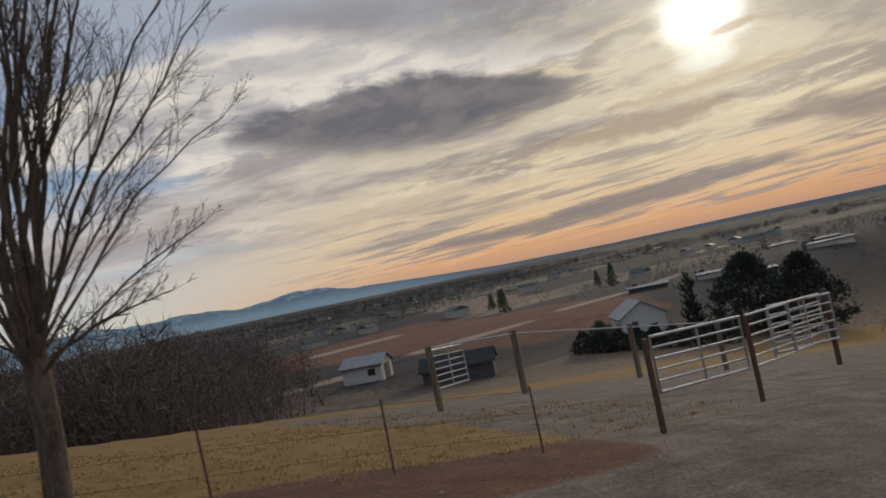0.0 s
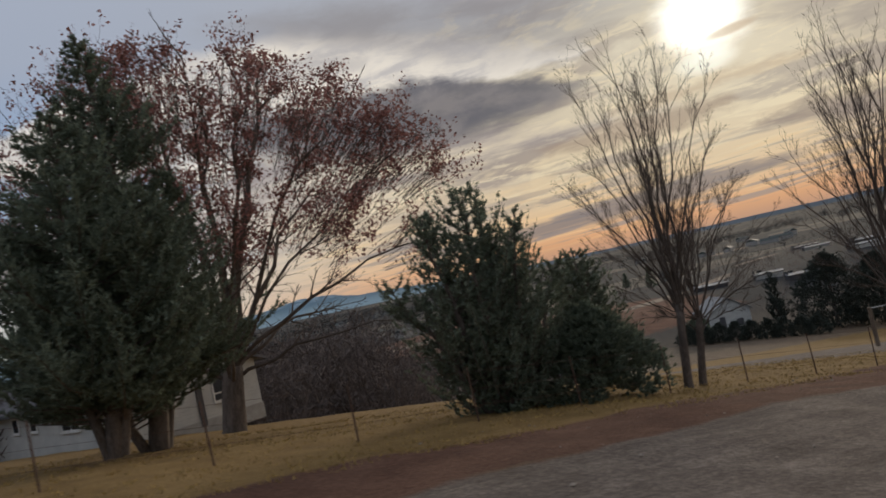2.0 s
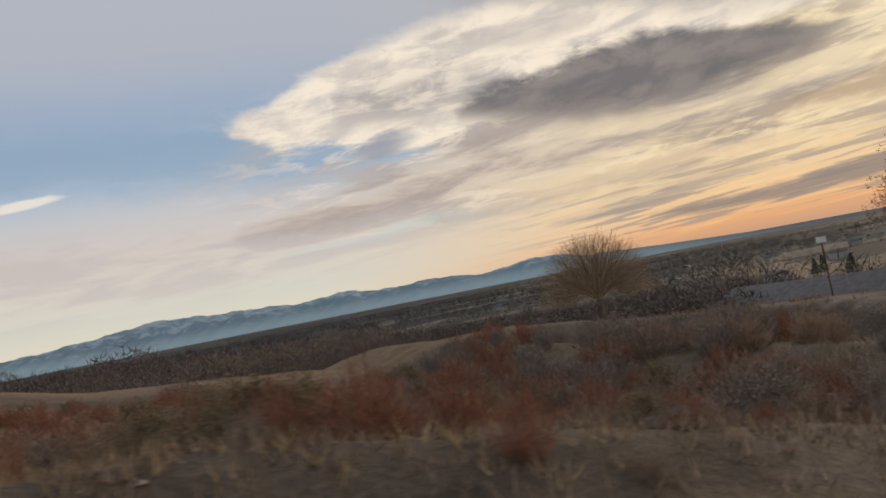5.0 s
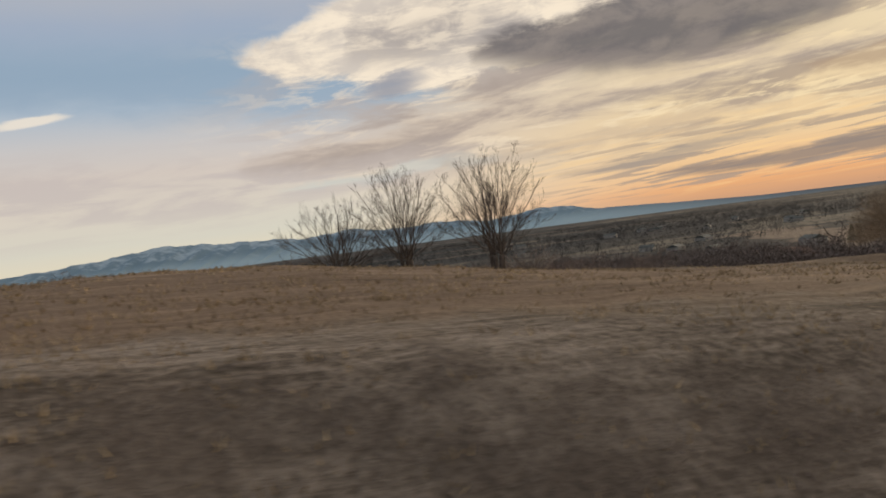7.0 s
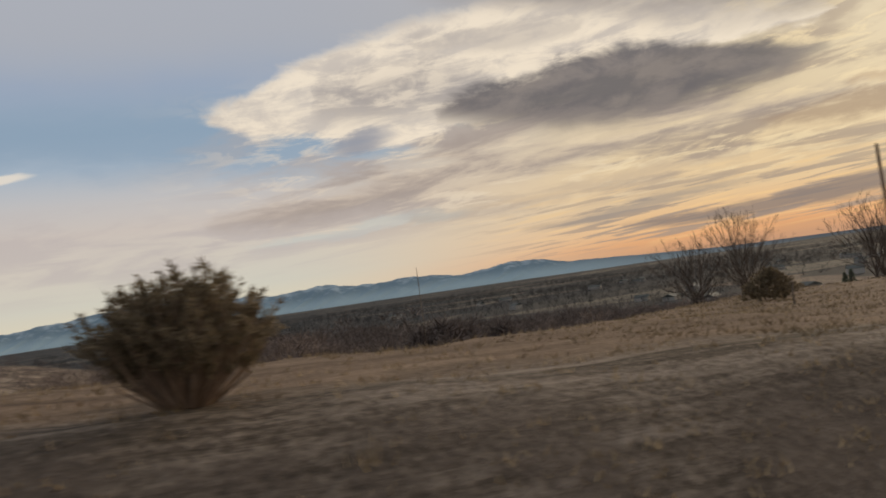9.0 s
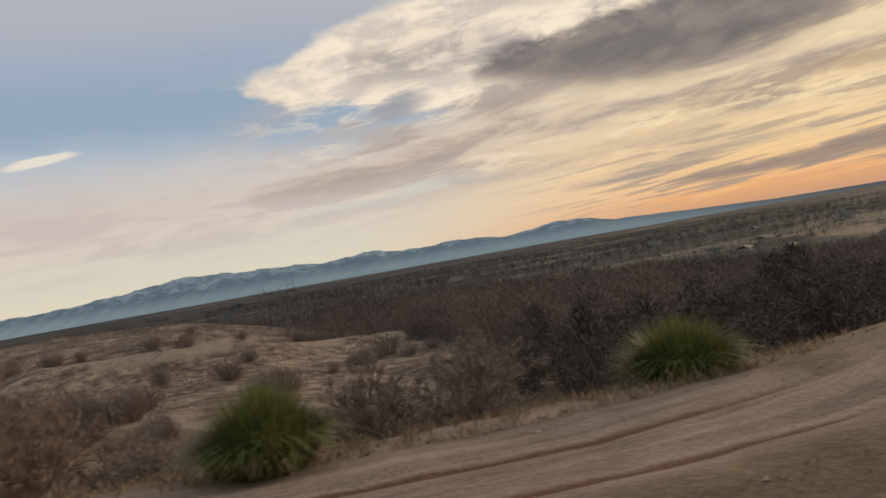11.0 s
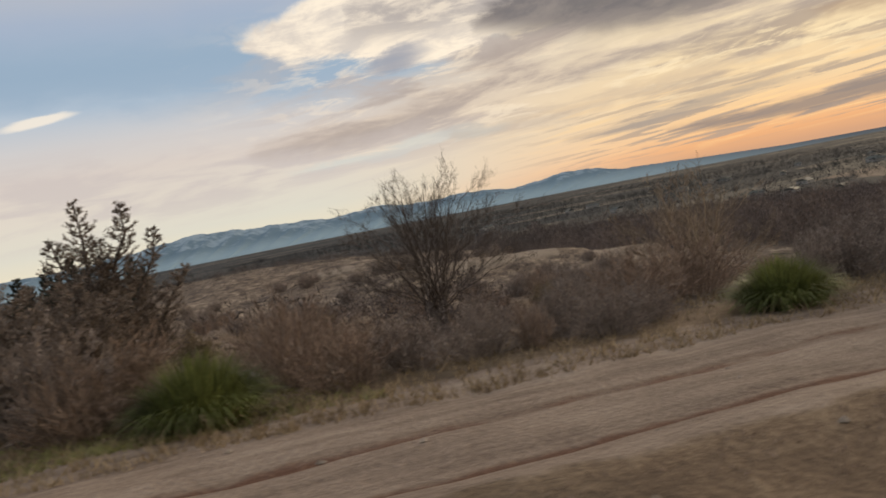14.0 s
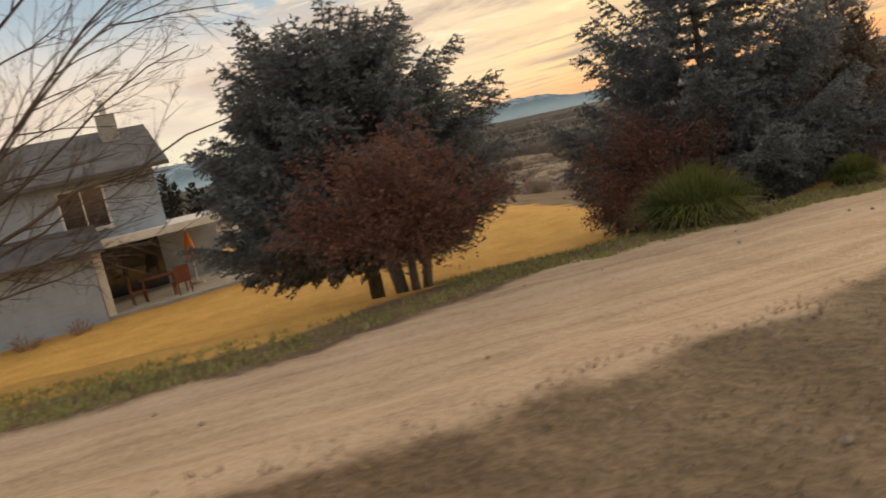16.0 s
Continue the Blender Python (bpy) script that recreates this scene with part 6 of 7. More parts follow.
# ---- the blue-sided house behind the garden ----
def garden_house():
    """Two-level house; local x runs along the front, y goes back from it."""
    e = thing("garden_house", -195.6, 25.8, "pale blue-sided house with a grey roof and a covered deck", "house", z=2.75, turn=6)
    w = Mesh()
    w.box(-9.0, 0.0, -0.3, 0.0, 7.5, 2.25)
    part("wall", w, BLUE_WALL, e)
    up = Mesh()
    up.box(-8.6, 1.2, 2.25, 2.6, 7.4, 4.6)
    part("upper_wall", up, BLUE_WALL, e)
    apron = Mesh()
    apron.v += [Vector(p) for p in ((-9.4, -0.5, 2.2), (0.4, -0.5, 2.2), (0.4, 1.25, 2.95), (-9.4, 1.25, 2.95), (-9.4, -0.5, 2.32), (0.4, -0.5, 2.32), (0.4, 1.25, 3.07), (-9.4, 1.25, 3.07))]
    apron.f += [(0, 1, 2, 3), (7, 6, 5, 4), (0, 4, 5, 1), (1, 5, 6, 2), (2, 6, 7, 3), (3, 7, 4, 0)]
    part("lower_roof", apron, SHINGLE, e)
    for sg in (0, 1):
        m = Mesh()
        y0, y1, z0, z1 = (0.7, 4.3, 4.45, 6.0) if sg == 0 else (4.3, 7.9, 6.0, 4.45)
        for t in (0.0, 0.13):
            m.v += [Vector((-9.1, y0, z0 + t)), Vector((3.1, y0, z0 + t)), Vector((3.1, y1, z1 + t)), Vector((-9.1, y1, z1 + t))]
        m.f += [(3, 2, 1, 0), (4, 5, 6, 7), (0, 1, 5, 4), (1, 2, 6, 5), (2, 3, 7, 6), (3, 0, 4, 7)]
        part("roof_slope", m, SHINGLE, e)
    gb = Mesh()
    gb.v += [Vector(p) for p in ((2.58, 1.2, 4.6), (2.58, 7.4, 4.6), (2.58, 4.3, 5.93), (2.4, 1.2, 4.6), (2.4, 7.4, 4.6), (2.4, 4.3, 5.93))]
    gb.f += [(0, 1, 2), (5, 4, 3), (0, 2, 5, 3), (1, 4, 5, 2), (0, 3, 4, 1)]
    part("gable", gb, BLUE_WALL, e)
    window(e, pose(0.25, 1.2, 3.55, 0, 0, 180), 1.3, 1.25)
    window(e, pose(-4.2, 1.2, 3.75, 0, 0, 180), 1.5, 0.9)
    window(e, pose(-5.2, 0.0, 1.3, 0, 0, 180), 1.5, 1.1)
    ch = Mesh()
    ch.box(1.5, 3.2, 4.6, 2.1, 3.9, 6.6)
    part("chimney", ch, CONCRETE, e)
    fl = Mesh()
    fl.tube([Vector((1.8, 3.55, 6.6)), Vector((1.8, 3.55, 7.1))], [0.13, 0.13], 8)
    part("flue", fl, GALV, e)
    dk = Mesh()
    dk.box(0.004, 0.2, -0.3, 4.8, 4.8, 0.12)
    part("deck", dk, CONCRETE, e)
    for x in (0.16, 4.6):
        cm = Mesh()
        cm.box(x - 0.13, 0.25, 0.12, x + 0.13, 0.5, 2.25)
        part("porch_column", cm, TRIM, e)
    bm = Mesh()
    bm.box(0.0, 0.2, 2.254, 4.8, 4.8, 2.5)
    part("porch_beam", bm, TRIM, e)
    dr = Mesh()
    dr.box(0.5, 4.805, 0.12, 2.6, 4.86, 2.1)
    part("sliding_door", dr, GLASS, e)
    bk = Mesh()
    bk.box(0.0, 4.87, 0.0, 4.8, 7.4, 2.25)
    part("porch_wall", bk, BLUE_WALL, e)


RUST_WOOD = material("red_brown_wood", (0.22, 0.085, 0.05), (0.13, 0.05, 0.03), 3, 30, 0.7, stretch=(1, 0.2, 1))
ORANGE = material("orange_canvas", (0.75, 0.24, 0.06), (0.6, 0.18, 0.045), 3, 30, 0.8)


def deck_chair(x, y, turn):
    e = thing("deck_chair", x, y, "red-brown wooden chair standing on the deck", "chair", "deck furniture", z=2.87, turn=turn)
    for nm, bx in (("seat", (-0.26, -0.25, 0.40, 0.26, 0.25, 0.45)), ("backrest", (-0.26, 0.21, 0.45, 0.26, 0.25, 0.98))):
        m = Mesh()
        m.box(*bx)
        part(nm, m, RUST_WOOD, e)
    for lx in (-0.22, 0.22):
        for ly in (-0.21, 0.21):
            m = Mesh()
            m.tube([Vector((lx, ly, 0)), Vector((lx, ly, 0.4))], [0.025, 0.028], 6)
            part("leg", m, RUST_WOOD, e)


def deck_table(x, y):
    e = thing("deck_table", x, y, "red-brown wooden table standing on the deck", "table", "deck furniture", z=2.87)
    for k in range(5):
        m = Mesh()
        m.box(-0.6, -0.42 + k * 0.17, 0.70, 0.6, -0.27 + k * 0.17, 0.74)
        part("plank", m, RUST_WOOD, e)
    for lx in (-0.5, 0.5):
        for ly in (-0.34, 0.34):
            m = Mesh()
            m.tube([Vector((lx, ly, 0)), Vector((lx, ly, 0.7))], [0.03, 0.035], 6)
            part("leg", m, RUST_WOOD, e)


def parasol(x, y):
    e = thing("closed_parasol", x, y, "folded orange canvas parasol on a pole", "parasol", z=2.87)
    m = Mesh()
    m.tube([Vector((0, 0, 0)), Vector((0, 0, 2.0))], [0.03, 0.025], 8)
    part("pole", m, TRIM, e)
    c = Mesh()
    c.tube([Vector((0, 0, 0.85)), Vector((0, 0, 1.05)), Vector((0, 0, 1.5)), Vector((0, 0, 1.95))], [0.2, 0.23, 0.14, 0.03], 9)
    part("canopy", c, ORANGE, e)
    f = Mesh()
    f.tube([Vector((0, 0, 0)), Vector((0, 0, 0.09))], [0.25, 0.22], 12)
    part("base", f, CONCRETE, e)


garden_house()
deck_table(-193.9, 27.6)
deck_chair(-194.6, 27.2, 100)
deck_chair(-193.2, 27.0, 200)
parasol(-192.6, 28.6)
for k, (x, y, h, wd) in enumerate(((-196.4, 24.9, 0.5, 1.0), (-197.8, 24.6, 0.55, 1.2), (-199.4, 24.4, 0.6, 1.1))):
    shrub("foundation_shrub", x, y, h, wd, 500 + k, "low brown shrub against the blue house", BRUSH, 40, 7, 2, 0.03, "foundation planting")


# ---- brush along the shoulder and over the slopes ----
def brush_kinds():
    kinds = []
    for k in range(4):
        kinds.append(("dry_shrub", [q.data("brush", BRUSH) for q in brush_mesh(400 + k, 1.0, 1.6, 130, 13)], "dry tan-brown bare shrub on the slope"))
    for k in range(3):
        kinds.append(("grey_shrub", [q.data("brush", BRUSH_GREY) for q in brush_mesh(410 + k, 1.0, 1.6, 120, 12, 2, 0.03)], "dry grey-brown bare shrub on the slope"))
    for k in range(2):
        kinds.append(("willow_shrub", [q.data("brush", WILLOW) for q in brush_mesh(420 + k, 1.0, 1.4, 140, 12, 0, 0.03, 0.007)], "red-brown leafless willow brush"))
    kinds.append(("sage_shrub", [q.data("brush", SAGE) for q in brush_mesh(430, 1.0, 1.6, 100, 10, 6, 0.04)], "rounded olive sagebrush on dry ground"))
    return kinds


KINDS = brush_kinds()


def plant(k, x, y, size, turn, group):
    name, me, label = KINDS[k]
    e = new(name)
    e.empty_display_size = 0.1
    for nm, q in zip(("wood", "crown"), me):
        new(nm, q).parent = e
    e.matrix_world = pose(x, y, lz(x, y) - 0.03, 0, 0, turn) @ Matrix.Diagonal((size * (0.85 + 0.3 * math.sin(turn)) , size * 1.1, size, 1))
    tagged(e, label, "shrub", group)


rng = random.Random(77)
for k, x, y, h in ((4, -134.9, 12.6, 1.7), (0, -143.6, 11.0, 1.5), (4, -142.7, 9.9, 1.1), (4, -137.3, 10.6, 1.2), (0, -128.4, 12.0, 1.6), (5, -126.0, 12.0, 1.9), (4, -147.2, 9.8, 1.1), (6, -149.0, 10.8, 1.5),
                   (4, -150.2, 11.4, 1.8), (5, -153.0, 12.0, 2.0), (4, -154.4, 12.6, 1.7), (6, -157.7, 11.0, 1.4), (4, -156.6, 11.3, 1.5), (0, -163.3, 10.9, 1.0), (4, -161.2, 11.0, 0.9), (4, -162.4, 11.6, 1.2), (1, -169.7, 11.2, 1.4),
                   (5, -170.6, 12.4, 2.2), (4, -171.8, 13.6, 2.4), (0, -166.2, 11.0, 1.3), (5, -165.1, 11.2, 1.2), (4, -164.1, 11.0, 1.0), (1, -166.9, 12.0, 1.5), (4, -162.1, 10.6, 1.1), (0, -170.0, 11.6, 1.1), (6, -174.2, 13.4, 1.7),
                   (5, -176.4, 13.4, 1.6), (4, -148.0, 9.6, 0.8), (2, -146.2, 11.8, 1.5), (5, -139.4, 12.2, 1.4), (4, -130.2, 10.8, 1.1), (2, -160.3, 12.6, 1.6), (1, -158.4, 13.6, 1.8)):
    plant(k, x, y, h * (0.6 if -147.6 < x < -135.5 else 0.85), rng.uniform(0, 360), "brush below the shoulder")
for i in range(110):
    x, y = rng.uniform(-186, -116), 14.0 + 40.0 * rng.random() ** 1.3
    if x < -176 or (y > 24 and x < -172):
        continue
    plant(rng.choice((0, 1, 2, 3, 4, 5, 6, 9)), x, y, rng.uniform(0.6, 1.7), rng.uniform(0, 360), "brush on the slope")
for i in range(210):
    x, y = rng.uniform(-61.0, -46.6), 5.5 + 16 * rng.random() ** 1.3
    if x > -54 and y < 8.5 and rng.random() < 0.5:
        continue
    plant(rng.choice((7, 8, 7, 8, 7, 0, 5, 9)), x, y, rng.uniform(0.35, 0.8), rng.uniform(0, 360), "willow thicket by the ditch")
for i in range(90):
    x, y = rng.uniform(-50, -43.4), rng.uniform(5.4, 26.0)
    if x > -47.5 and y < 12.0:
        continue
    plant(rng.choice((0, 4, 5, 6, 7, 4)), x, y, rng.uniform(0.45, 1.0), rng.uniform(0, 360), "weeds at the ditch")
for i in range(70):
    x, y = rng.uniform(-180, -106), rng.uniform(44, 112)
    plant(rng.choice((4, 5, 6, 0)), x, y, rng.uniform(0.8, 2.3), rng.uniform(0, 360), "dark brush on the bench")
for i in range(26):
    x, y = rng.uniform(-146, -133), rng.uniform(50, 62)
    plant(rng.choice((4, 5, 6, 0)), x, y, rng.uniform(1.2, 2.4), rng.uniform(0, 360), "dark brush on the bench")
for i in range(34):
    x, y = rng.uniform(-147, -124), rng.uniform(13.5, 22)
    plant(rng.choice((4, 5, 6, 0, 1)), x, y, rng.uniform(0.7, 1.5), rng.uniform(0, 360), "brush on the slope")
for i in range(70):
    x, y = rng.uniform(-34.4, -24), rng.uniform(7.0, 21.0)
    plant(rng.choice((0, 1, 2, 3, 4, 9)), x, y, rng.uniform(0.2, 0.5), rng.uniform(0, 360), "weeds on the dirt mound")


# ---- woods, far houses and scrub ----
def woods(name, spots, label, mat, twigs, seed, up=1.0, squat=1.0, fine=0.006):
    """Many leafless trees or bushes far off, one mesh."""
    gen = np.random.default_rng(seed)
    s = np.array(spots)
    n = len(s)
    o = np.stack([s[:, 0], s[:, 1], land(s[:, 0], s[:, 1]) - 0.2], 1)
    h = s[:, 2]
    w = h * gen.uniform(0.75, 1.1, n) * squat
    z0 = np.zeros(3 * n)
    a = gen.uniform(0, 6.283, 3 * n)
    o3, h3, w3 = np.repeat(o, 3, 0), np.repeat(h, 3), np.repeat(w, 3)
    t3 = o3 + np.stack([np.cos(a) * w3 * 0.3, np.sin(a) * w3 * 0.3, h3 * gen.uniform(0.5, 0.9, 3 * n)], 1)
    side3 = np.stack([0.8 + z0, -0.6 + z0, z0], 1) * (0.010 * h3)[:, None]
    m = n * twigs
    ot, ht, wt = np.repeat(o, twigs, 0), np.repeat(h, twigs), np.repeat(w, twigs)
    a, u = gen.uniform(0, 6.283, m), gen.random(m)
    rr = wt * 0.5 * np.sqrt(gen.random(m)) * np.sin(np.pi * (0.18 + 0.77 * u))
    out = np.stack([np.cos(a), np.sin(a), np.zeros(m)], 1)
    c = ot + out * rr[:, None]
    c[:, 2] += ht * (0.06 + 0.8 * u)
    d = units(gen, m) + out * 0.4
    d[:, 2] += 0.55 * up
    d /= np.linalg.norm(d, axis=1, keepdims=True)
    side = np.cross(d, units(gen, m))
    side /= np.linalg.norm(side, axis=1, keepdims=True)
    tip = c + d * (ht * gen.uniform(0.07, 0.16, m))[:, None]
    me = blade_mesh(name, np.concatenate([o3, c]), np.concatenate([t3, tip]), np.concatenate([side3, side * (fine * ht)[:, None]]), mat)
    return tagged(new(name, me), label, "woods", kind="stuff")


r = random.Random(5)
WOODS = material("bare_woods", (0.21, 0.163, 0.142), (0.122, 0.096, 0.085), 0.2, 3, 0.95, vary=0.4)
# cool grey of distance haze is put into these trees' colour
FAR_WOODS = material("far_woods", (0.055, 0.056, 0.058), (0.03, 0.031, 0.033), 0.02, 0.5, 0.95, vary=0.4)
WOODS_DARK = material("dark_bare_woods", (0.155, 0.124, 0.11), (0.088, 0.071, 0.064), 0.2, 3, 0.95, vary=0.4)
WOODS_TAN = material("tan_woods", (0.25, 0.185, 0.145), (0.14, 0.105, 0.085), 0.2, 3, 0.95, vary=0.4)
spots = []
while len(spots) < 2300:
    x, y = r.uniform(-100, 60), 58 + 175 * r.random() ** 1.3
    if x > 0.5 * y - 5 + 6 * r.random() ** 2 or x < -12 and y < 75:
        continue
    top = float(np.interp(x, [-95, -60, -45, -30, -10], [-0.9, -1.7, -2.9, -4.4, -6.3])) - 0.008 * (y - 70)
    spots.append((x, y, min(max(top - lz(x, y), 3.0), 14.0) * r.uniform(0.55, 1.03) * (0.6 if x > 0.5 * y - 14 else 1.0)))
spots += [(r.uniform(-4, 14), r.uniform(62, 80), r.uniform(12, 14.5)) for i in range(14)]
woods("bare_woods", spots, "brown leafless woodland in the valley", WOODS_DARK, 220, 1, 1.3, 1, 0.0042)
spots = [(bx, by, top - lz(bx, by)) for bx, by, top in ((-85.9, 47.1, 0.7), (-87.2, 48.5, 0.2), (-84.4, 48.5, 0.1), (-91.0, 44.0, -0.2), (-94.8, 34.0, -0.1), (-96.0, 35.0, 0.1), (-98.5, 37.0, -0.2), (-101.5, 33.0, -0.3), (-88.0, 41.0, -0.5), (-82.0, 52.0, -0.4), (-105.0, 38.0, -0.4), (-78.0, 55.0, -0.7), (-96.0, 46.0, 0.0), (-103.0, 42.0, -0.3))]
for i in range(90):
    x, y = r.uniform(-110, -72), r.uniform(34, 60)
    spots.append((x, y, max(-0.9 - 0.02 * (x + 110) - lz(x, y), 1.0) * r.uniform(0.6, 1.0)))
woods("field_thicket", spots, "bushy leafless grey-brown trees in the hollow beyond the field", WOODS_DARK, 900, 20, 1.2, 0.6, 0.0065)
spots = []
for i in range(620):
    x, y = r.uniform(-66, -12), r.uniform(44, 66)
    if x > -16 and y < 52:
        continue
    top = float(np.interp(x, [-62, -42, -35, -25, -14], [-3.7, -4.4, -4.3, -4.5, -5.4]))
    spots.append((x, y, min(max(top - lz(x, y), 1.2), 6.0) * r.uniform(0.6, 1.05)))
woods("hollow_woods", spots, "brown leafless trees in the hollow behind the mound", WOODS_DARK, 190, 19, 1.2, 1.1, 0.0095)
spots = []
while len(spots) < 1500:
    x, y = r.uniform(-110, 150), r.uniform(120, 420)
    if x < -70 and y < 190 or x > 0.42 * y:
        continue
    spots.append((x, y, r.uniform(8, 15)))
woods("river_woods", spots, "dense leafless river woodland far below", WOODS_DARK, 130, 2, 1, 1, 0.006)
for name, mat, num in (("slope_thicket", WOODS, 800), ("tan_thicket", WOODS_TAN, 480)):
    spots = []
    while len(spots) < num:
        x, y = r.uniform(-118, -40), 50 + 75 * r.random()
        if x < -104 and y < 95 or waves(x, y, 0.09, 12 if mat is WOODS else 17) < r.uniform(-0.5, 0.4):
            continue
        top = 2.2 - 0.032 * math.hypot(x + 100, y)
        top = min(top, float(np.interp(x, [-95, -82], [3.0, -2.2 - 0.014 * y])))
        spots.append((x, y, min(max(top - lz(x, y), 1.5), 9.0) * r.uniform(0.4, 1.05)))
    woods(name, spots, "brown thicket on the slope below the field", mat, 300, 3 + num, 1.3, 1, 0.0036)
spots = [(r.uniform(-235, -100), 38 + 160 * r.random() ** 0.8, 0.35 + 2.0 * r.random() ** 2.4) for i in range(4400)] + [(r.uniform(-168, -153), r.uniform(26, 42), r.uniform(1.5, 3.4)) for i in range(60)]
woods("bench_scrub", spots, "scattered low scrub on the tan bench", WOODS_DARK, 84, 4, 0.5, 1.7, 0.010)
spots = [(r.uniform(260, 700), r.uniform(150, 330), r.uniform(3, 8)) for i in range(160)]
for i in range(260):
    x, y, a, num = r.uniform(-300, 1200), 430 + 1300 * r.random(), r.choice((0.3, 1.87, 0.3)) + r.gauss(0, 0.12), r.randrange(10, 44)
    spots += [(x + math.cos(a) * 9 * k + r.gauss(0, 3), y + math.sin(a) * 9 * k + r.gauss(0, 3), r.uniform(4, 11)) for k in range(num)]
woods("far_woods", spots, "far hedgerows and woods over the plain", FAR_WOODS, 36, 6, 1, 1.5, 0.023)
spots = [(-100 - math.sin(a) * d, math.cos(a) * d, r.uniform(6, 11)) for a, d in ((radians(r.uniform(25, -80)), r.uniform(1200, 3900)) for i in range(2600))]
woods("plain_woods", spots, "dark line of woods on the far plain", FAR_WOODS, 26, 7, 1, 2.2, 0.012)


spots = []
while len(spots) < 300:
    x, y = r.uniform(90, 280), r.uniform(40, 170)
    if x - (127 + 0.52 * (y - 102)) > 8 or y < 58 and x > 130:
        spots.append((x, y, r.uniform(1.0, 4.5)))
woods("farm_scrub", spots, "dull scrub and small bare trees round the farm fields", WOODS, 110, 15, 1, 1.2, 0.008)
# low brush carpets
BRUSH_PINK = material("brush_carpet", (0.35, 0.255, 0.20), (0.185, 0.136, 0.11), 0.5, 6, 0.95, vary=0.45)
spots = []
while len(spots) < 2500:
    x, y = r.uniform(-177, -112), 11.6 + 44 * r.random() ** 1.5
    if waves(x, y, 0.3, 8) > r.uniform(-0.9, 0.5):
        spots.append((x, y, r.uniform(0.35, 1.0) * (1.0 if y > 15 else 0.6)))
woods("slope_brush", spots, "low pinkish-brown brush covering the slope", BRUSH_PINK, 90, 11, 0.8, 1.7, 0.0085)
RED_BRUSH = material("red_brush_carpet", (0.42, 0.215, 0.15), (0.24, 0.125, 0.09), 0.5, 6, 0.95, vary=0.4)
spots = [(r.uniform(-61, -47.5), 7.0 + 15 * r.random(), r.uniform(0.35, 0.75)) for i in range(800)]
woods("red_brush", spots, "red-brown willow brush covering the hollow", RED_BRUSH, 170, 12, 1.0, 1.5, 0.0065)
spots = [(r.uniform(-43.8, -39.5), 4.6 + 24 * r.random(), r.uniform(0.2, 0.62)) for i in range(950)]
woods("ditch_weeds", spots, "dull grey-brown weeds on the ditch banks", WOODS, 130, 13, 1.2, 1.4, 0.008)


def far_houses():
    rr = random.Random(9)
    m, t = Mesh(), Mesh()
    for i in range(40):
        x, y = rr.uniform(180, 900), rr.uniform(260, 950)
        g = pose(x, y, lz(x, y), 0, 0, rr.uniform(0, 180))
        w, l, h = rr.uniform(6, 10), rr.uniform(9, 18), rr.uniform(2.6, 4.5)
        m.box(-w / 2, -l / 2, -1, w / 2, l / 2, h, g)
        k = len(t.v)
        t.v += [g @ Vector(p) for p in ((-w / 2 - .4, -l / 2 - .4, h), (w / 2 + .4, -l / 2 - .4, h), (0, -l / 2 - .4, h + 2), (-w / 2 - .4, l / 2 + .4, h), (w / 2 + .4, l / 2 + .4, h), (0, l / 2 + .4, h + 2))]
        t.f += [(k, k + 1, k + 2), (k + 5, k + 4, k + 3), (k + 1, k + 4, k + 5, k + 2), (k + 2, k + 5, k + 3, k)]
    e = tagged(new("far_town"), "distant scatter of pale houses in the valley", "houses", kind="stuff")
    part("walls", m, CONCRETE, e)
    part("roofs", t, DARK_ROOF, e)


far_houses()


# ---- grass and stones ----
def grass(name, count, box, height, mat, label, seed, keep=None, per=5, wide=0.006):
    r = random.Random(seed)
    m = Mesh()
    x0, x1, y0, y1 = box
    xs = np.array([r.uniform(x0, x1) for i in range(count)])
    ys = np.array([y0 + (y1 - y0) * r.random() ** 1.5 for i in range(count)])
    zs = land(xs, ys)
    dens = waves(xs, ys, 0.9, seed)
    for x, y, z, d in zip(xs, ys, zs, dens):
        if keep and not keep(x, y) or d < r.uniform(-0.9, 0.5):
            continue
        p = Vector((x, y, z - 0.01))
        for k in range(per):
            d2 = Vector((r.gauss(0, 0.5), r.gauss(0, 0.5), 1)).normalized()
            h = height * r.uniform(0.4, 1.3)
            q = p + Vector((r.gauss(0, 0.05), r.gauss(0, 0.05), 0))
            m.blade(q, q + d2 * h, wide * (1 + y * 0.08), d2.cross(rv(r)).normalized())
    return tagged(new(name, m.data(name, mat)), label, "grass", kind="stuff")


spots = [(r.uniform(-116, -60), 2.3 + 3.2 * r.random() ** 1.4, r.uniform(0.1, 0.3)) for i in range(1500)]
woods("bank_weeds", spots, "low matted brown weeds on the roadside bank", WOODS, 60, 14, 0.9, 2.2, 0.012)
spots = [(r.uniform(-56, -43.2), 2.6 + 11 * r.random(), r.uniform(0.06, 0.24)) for i in range(1300)]
woods("bank_litter", spots, "matted dead weeds on the bank beside the ditch", WOODS, 70, 18, 0.7, 2.4, 0.014)
grass("bank_straw", 5200, (-60, -43.0, 2.4, 9.5), 0.13, BRUSH, "thin dead grass on the bank beside the ditch", 38, per=6)
for i in range(64):
    x, y = rng.uniform(-56, -43.6), rng.uniform(3.6, 9.0)
    plant(rng.choice((0, 4, 5, 6, 7, 9)), x, y, rng.uniform(0.14, 0.34), rng.uniform(0, 360), "weeds at the ditch")
PINK_STRAW = material("pinkish_straw", (0.46, 0.33, 0.23), (0.27, 0.185, 0.125), 0.3, 8, 0.95, vary=0.4)
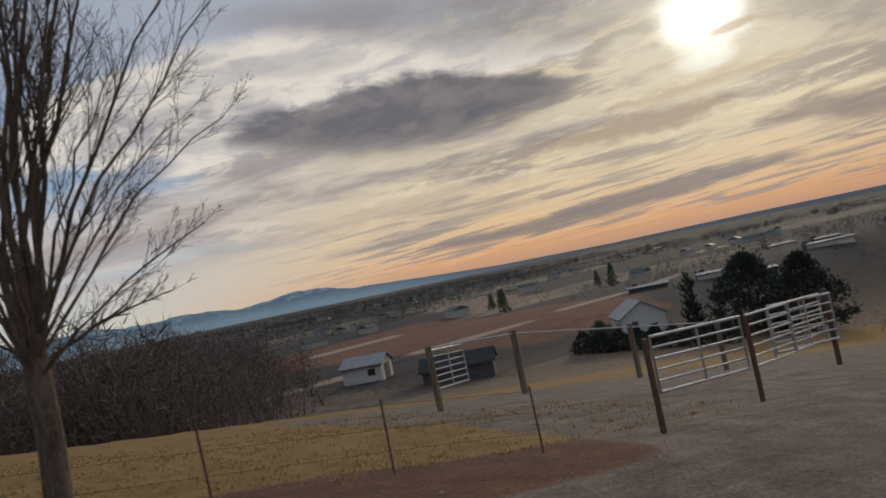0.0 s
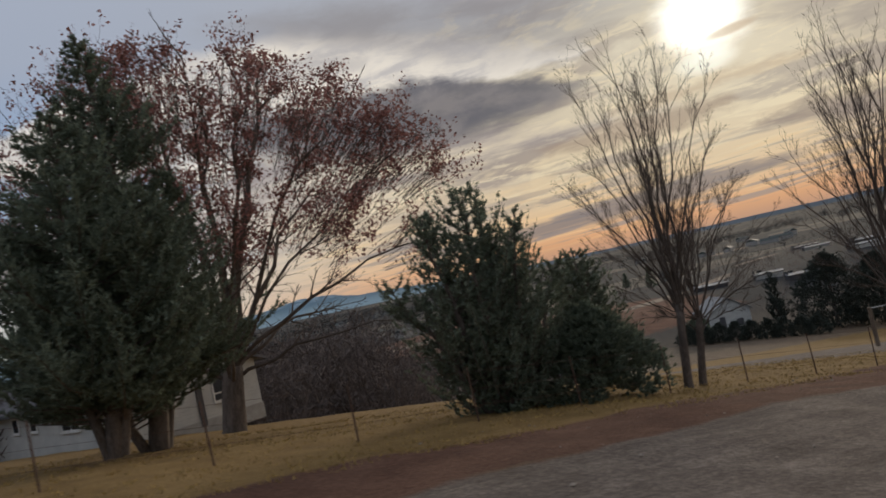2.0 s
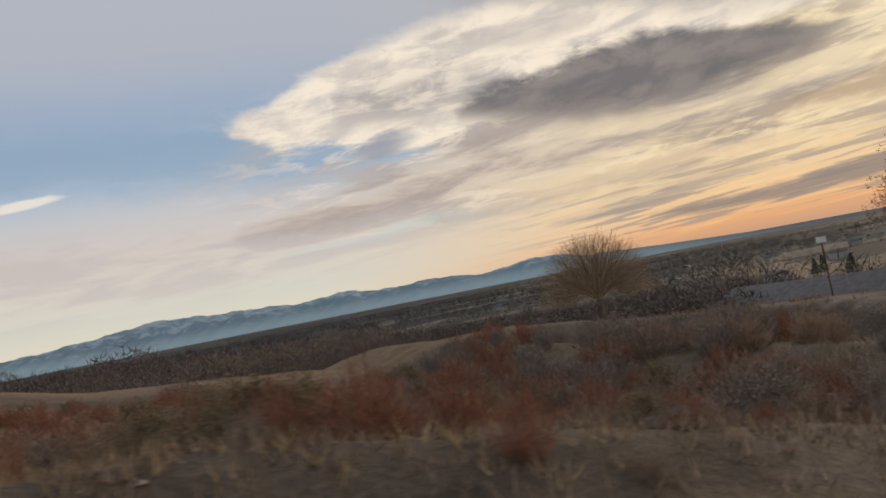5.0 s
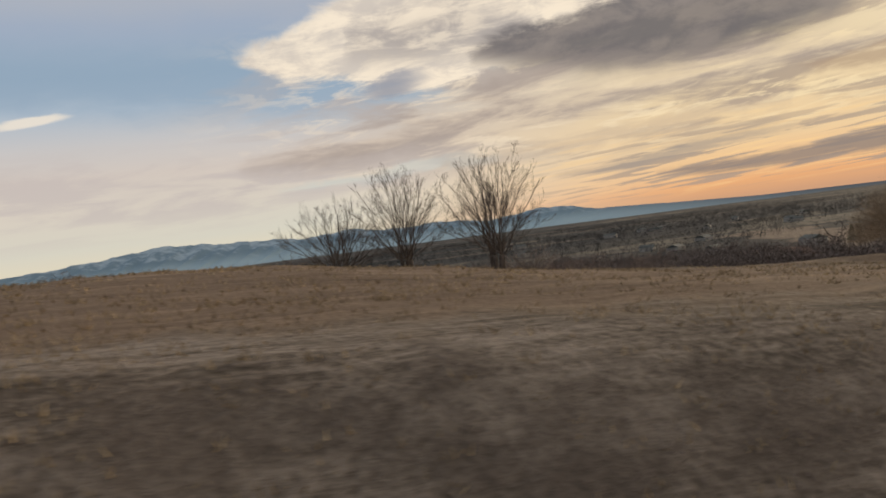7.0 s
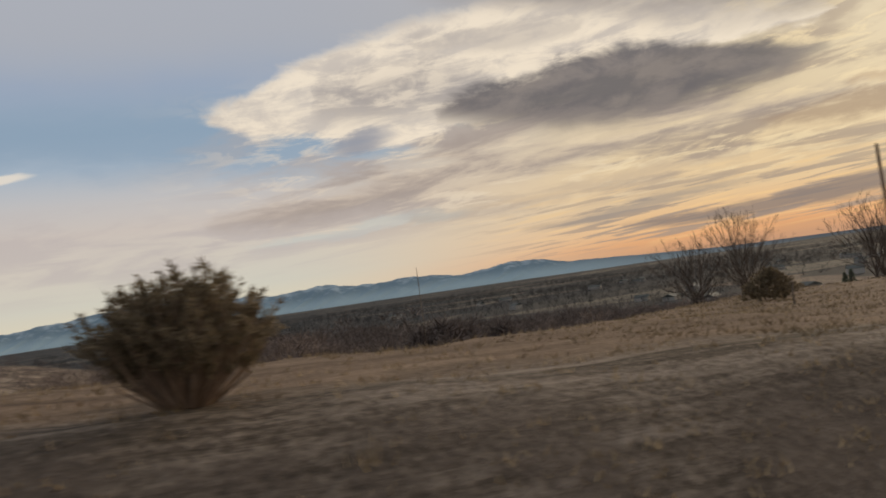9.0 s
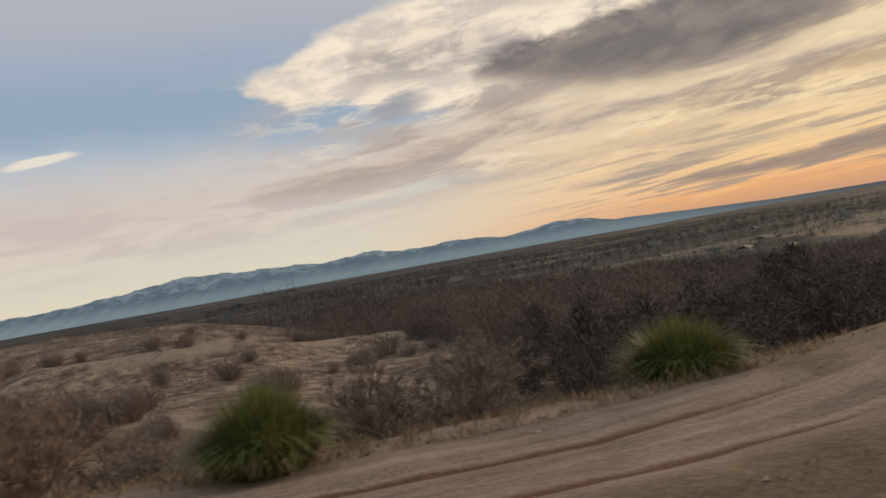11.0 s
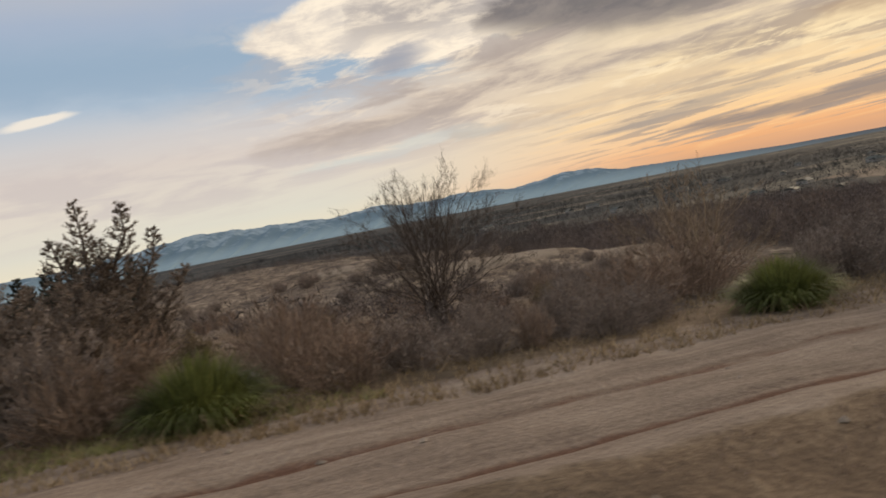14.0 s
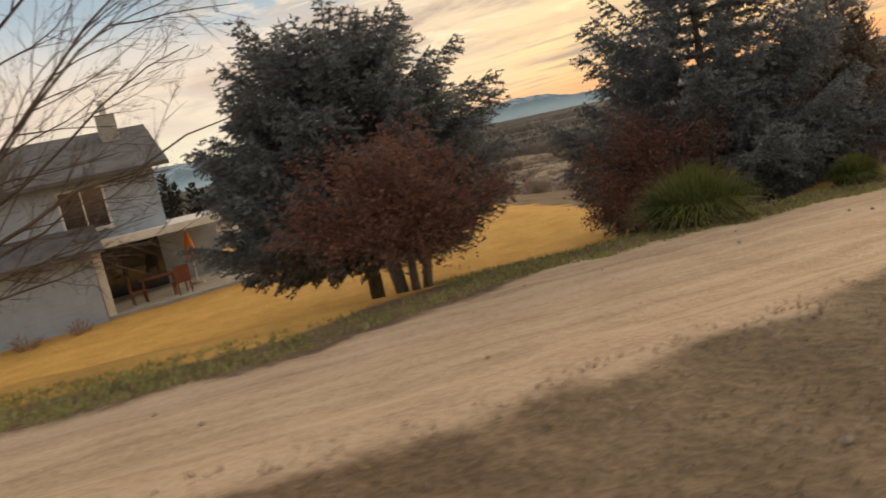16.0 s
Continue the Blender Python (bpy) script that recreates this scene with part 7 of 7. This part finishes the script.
PLUME = [q.data("plume", PINK_STRAW) for q in brush_mesh(440, 1.0, 1.2, 150, 12, 0, 0.03, 0.006)]
for i in range(30):
    x, y = rng.uniform(-46.4, -43.4), rng.uniform(7.5, 15.0)
    ob = new("plume_grass")
    ob.empty_display_size = 0.1
    for nm, q in zip(("stalk", "plume"), PLUME):
        new(nm, q).parent = ob
    ob.matrix_world = pose(x, y, lz(x, y) - 0.03, 0, 0, rng.uniform(0, 360)) @ Matrix.Scale(rng.uniform(0.4, 0.85), 4)
    tagged(ob, "tall pale dry plume grass by the ditch", "grass", "plume grass by the ditch")
grass("field_grass", 26000, (-112, -56, 2.0, 26), 0.07, STRAW, "short dry stubble grass on the field and bank", 31)
grass("yard_grass", 9000, (-28, 14, 8.8, 24), 0.07, LAWN_BLADE, "thin dry yellow lawn grass", 32)
grass("ditch_grass", 9000, (-60, -24, 3.0, 24), 0.2, STRAW, "dry weeds and straw round the ditch", 33, keep=lambda x, y: not (-39.6 < x < -34.6 and y < 15.0) or math.sin(x * 7.1 + y * 3.3) > 0.93)
grass("shoulder_grass", 8000, (-178, -120, 8.6, 13), 0.16, STRAW, "dry grass at the outer edge of the shoulder", 34)
grass("bank_grass", 9000, (-196, -120, 2.2, 4.2), 0.055, BRUSH, "dull dry grass on the near bank", 35)
grass("lawn_edge_grass", 3500, (-201, -189, 7.8, 9.8), 0.09, GREEN_BLADE, "dull green grass where the lawn meets the dirt", 37, keep=lambda x, y: y + 2.3 * float(sm(-187.0, -194.5, x)) > 10.0)
grass("edge_grass", 6000, (-190, -166, 9.6, 11.6), 0.09, GREEN_BLADE, "strip of green-yellow grass along the lawn edge", 36)


def stones():
    r = random.Random(41)
    m = Mesh()
    for i in range(700):
        x = r.choice((r.uniform(-197, -122), r.uniform(-60, 14)))
        y = r.uniform(2.4, 10.0)
        s = 0.012 + 0.032 * r.random() ** 3
        o = Vector((x, y, lz(x, y) + s * 0.2))
        b = len(m.v)
        for d in ((1, 0, 0), (0, 1, 0), (-1, 0, 0), (0, -1, 0), (0, 0, 0.8), (0, 0, -0.6)):
            m.v.append(o + Vector(d) * s * r.uniform(0.7, 1.3))
        for f in ((0, 1, 4), (1, 2, 4), (2, 3, 4), (3, 0, 4), (1, 0, 5), (2, 1, 5), (3, 2, 5), (0, 3, 5)):
            m.f.append(tuple(b + k for k in f))
    tagged(new("loose_stones", m.data("loose_stones", STONE)), "loose stones scattered on the dirt shoulder", "stones", kind="stuff")


stones()
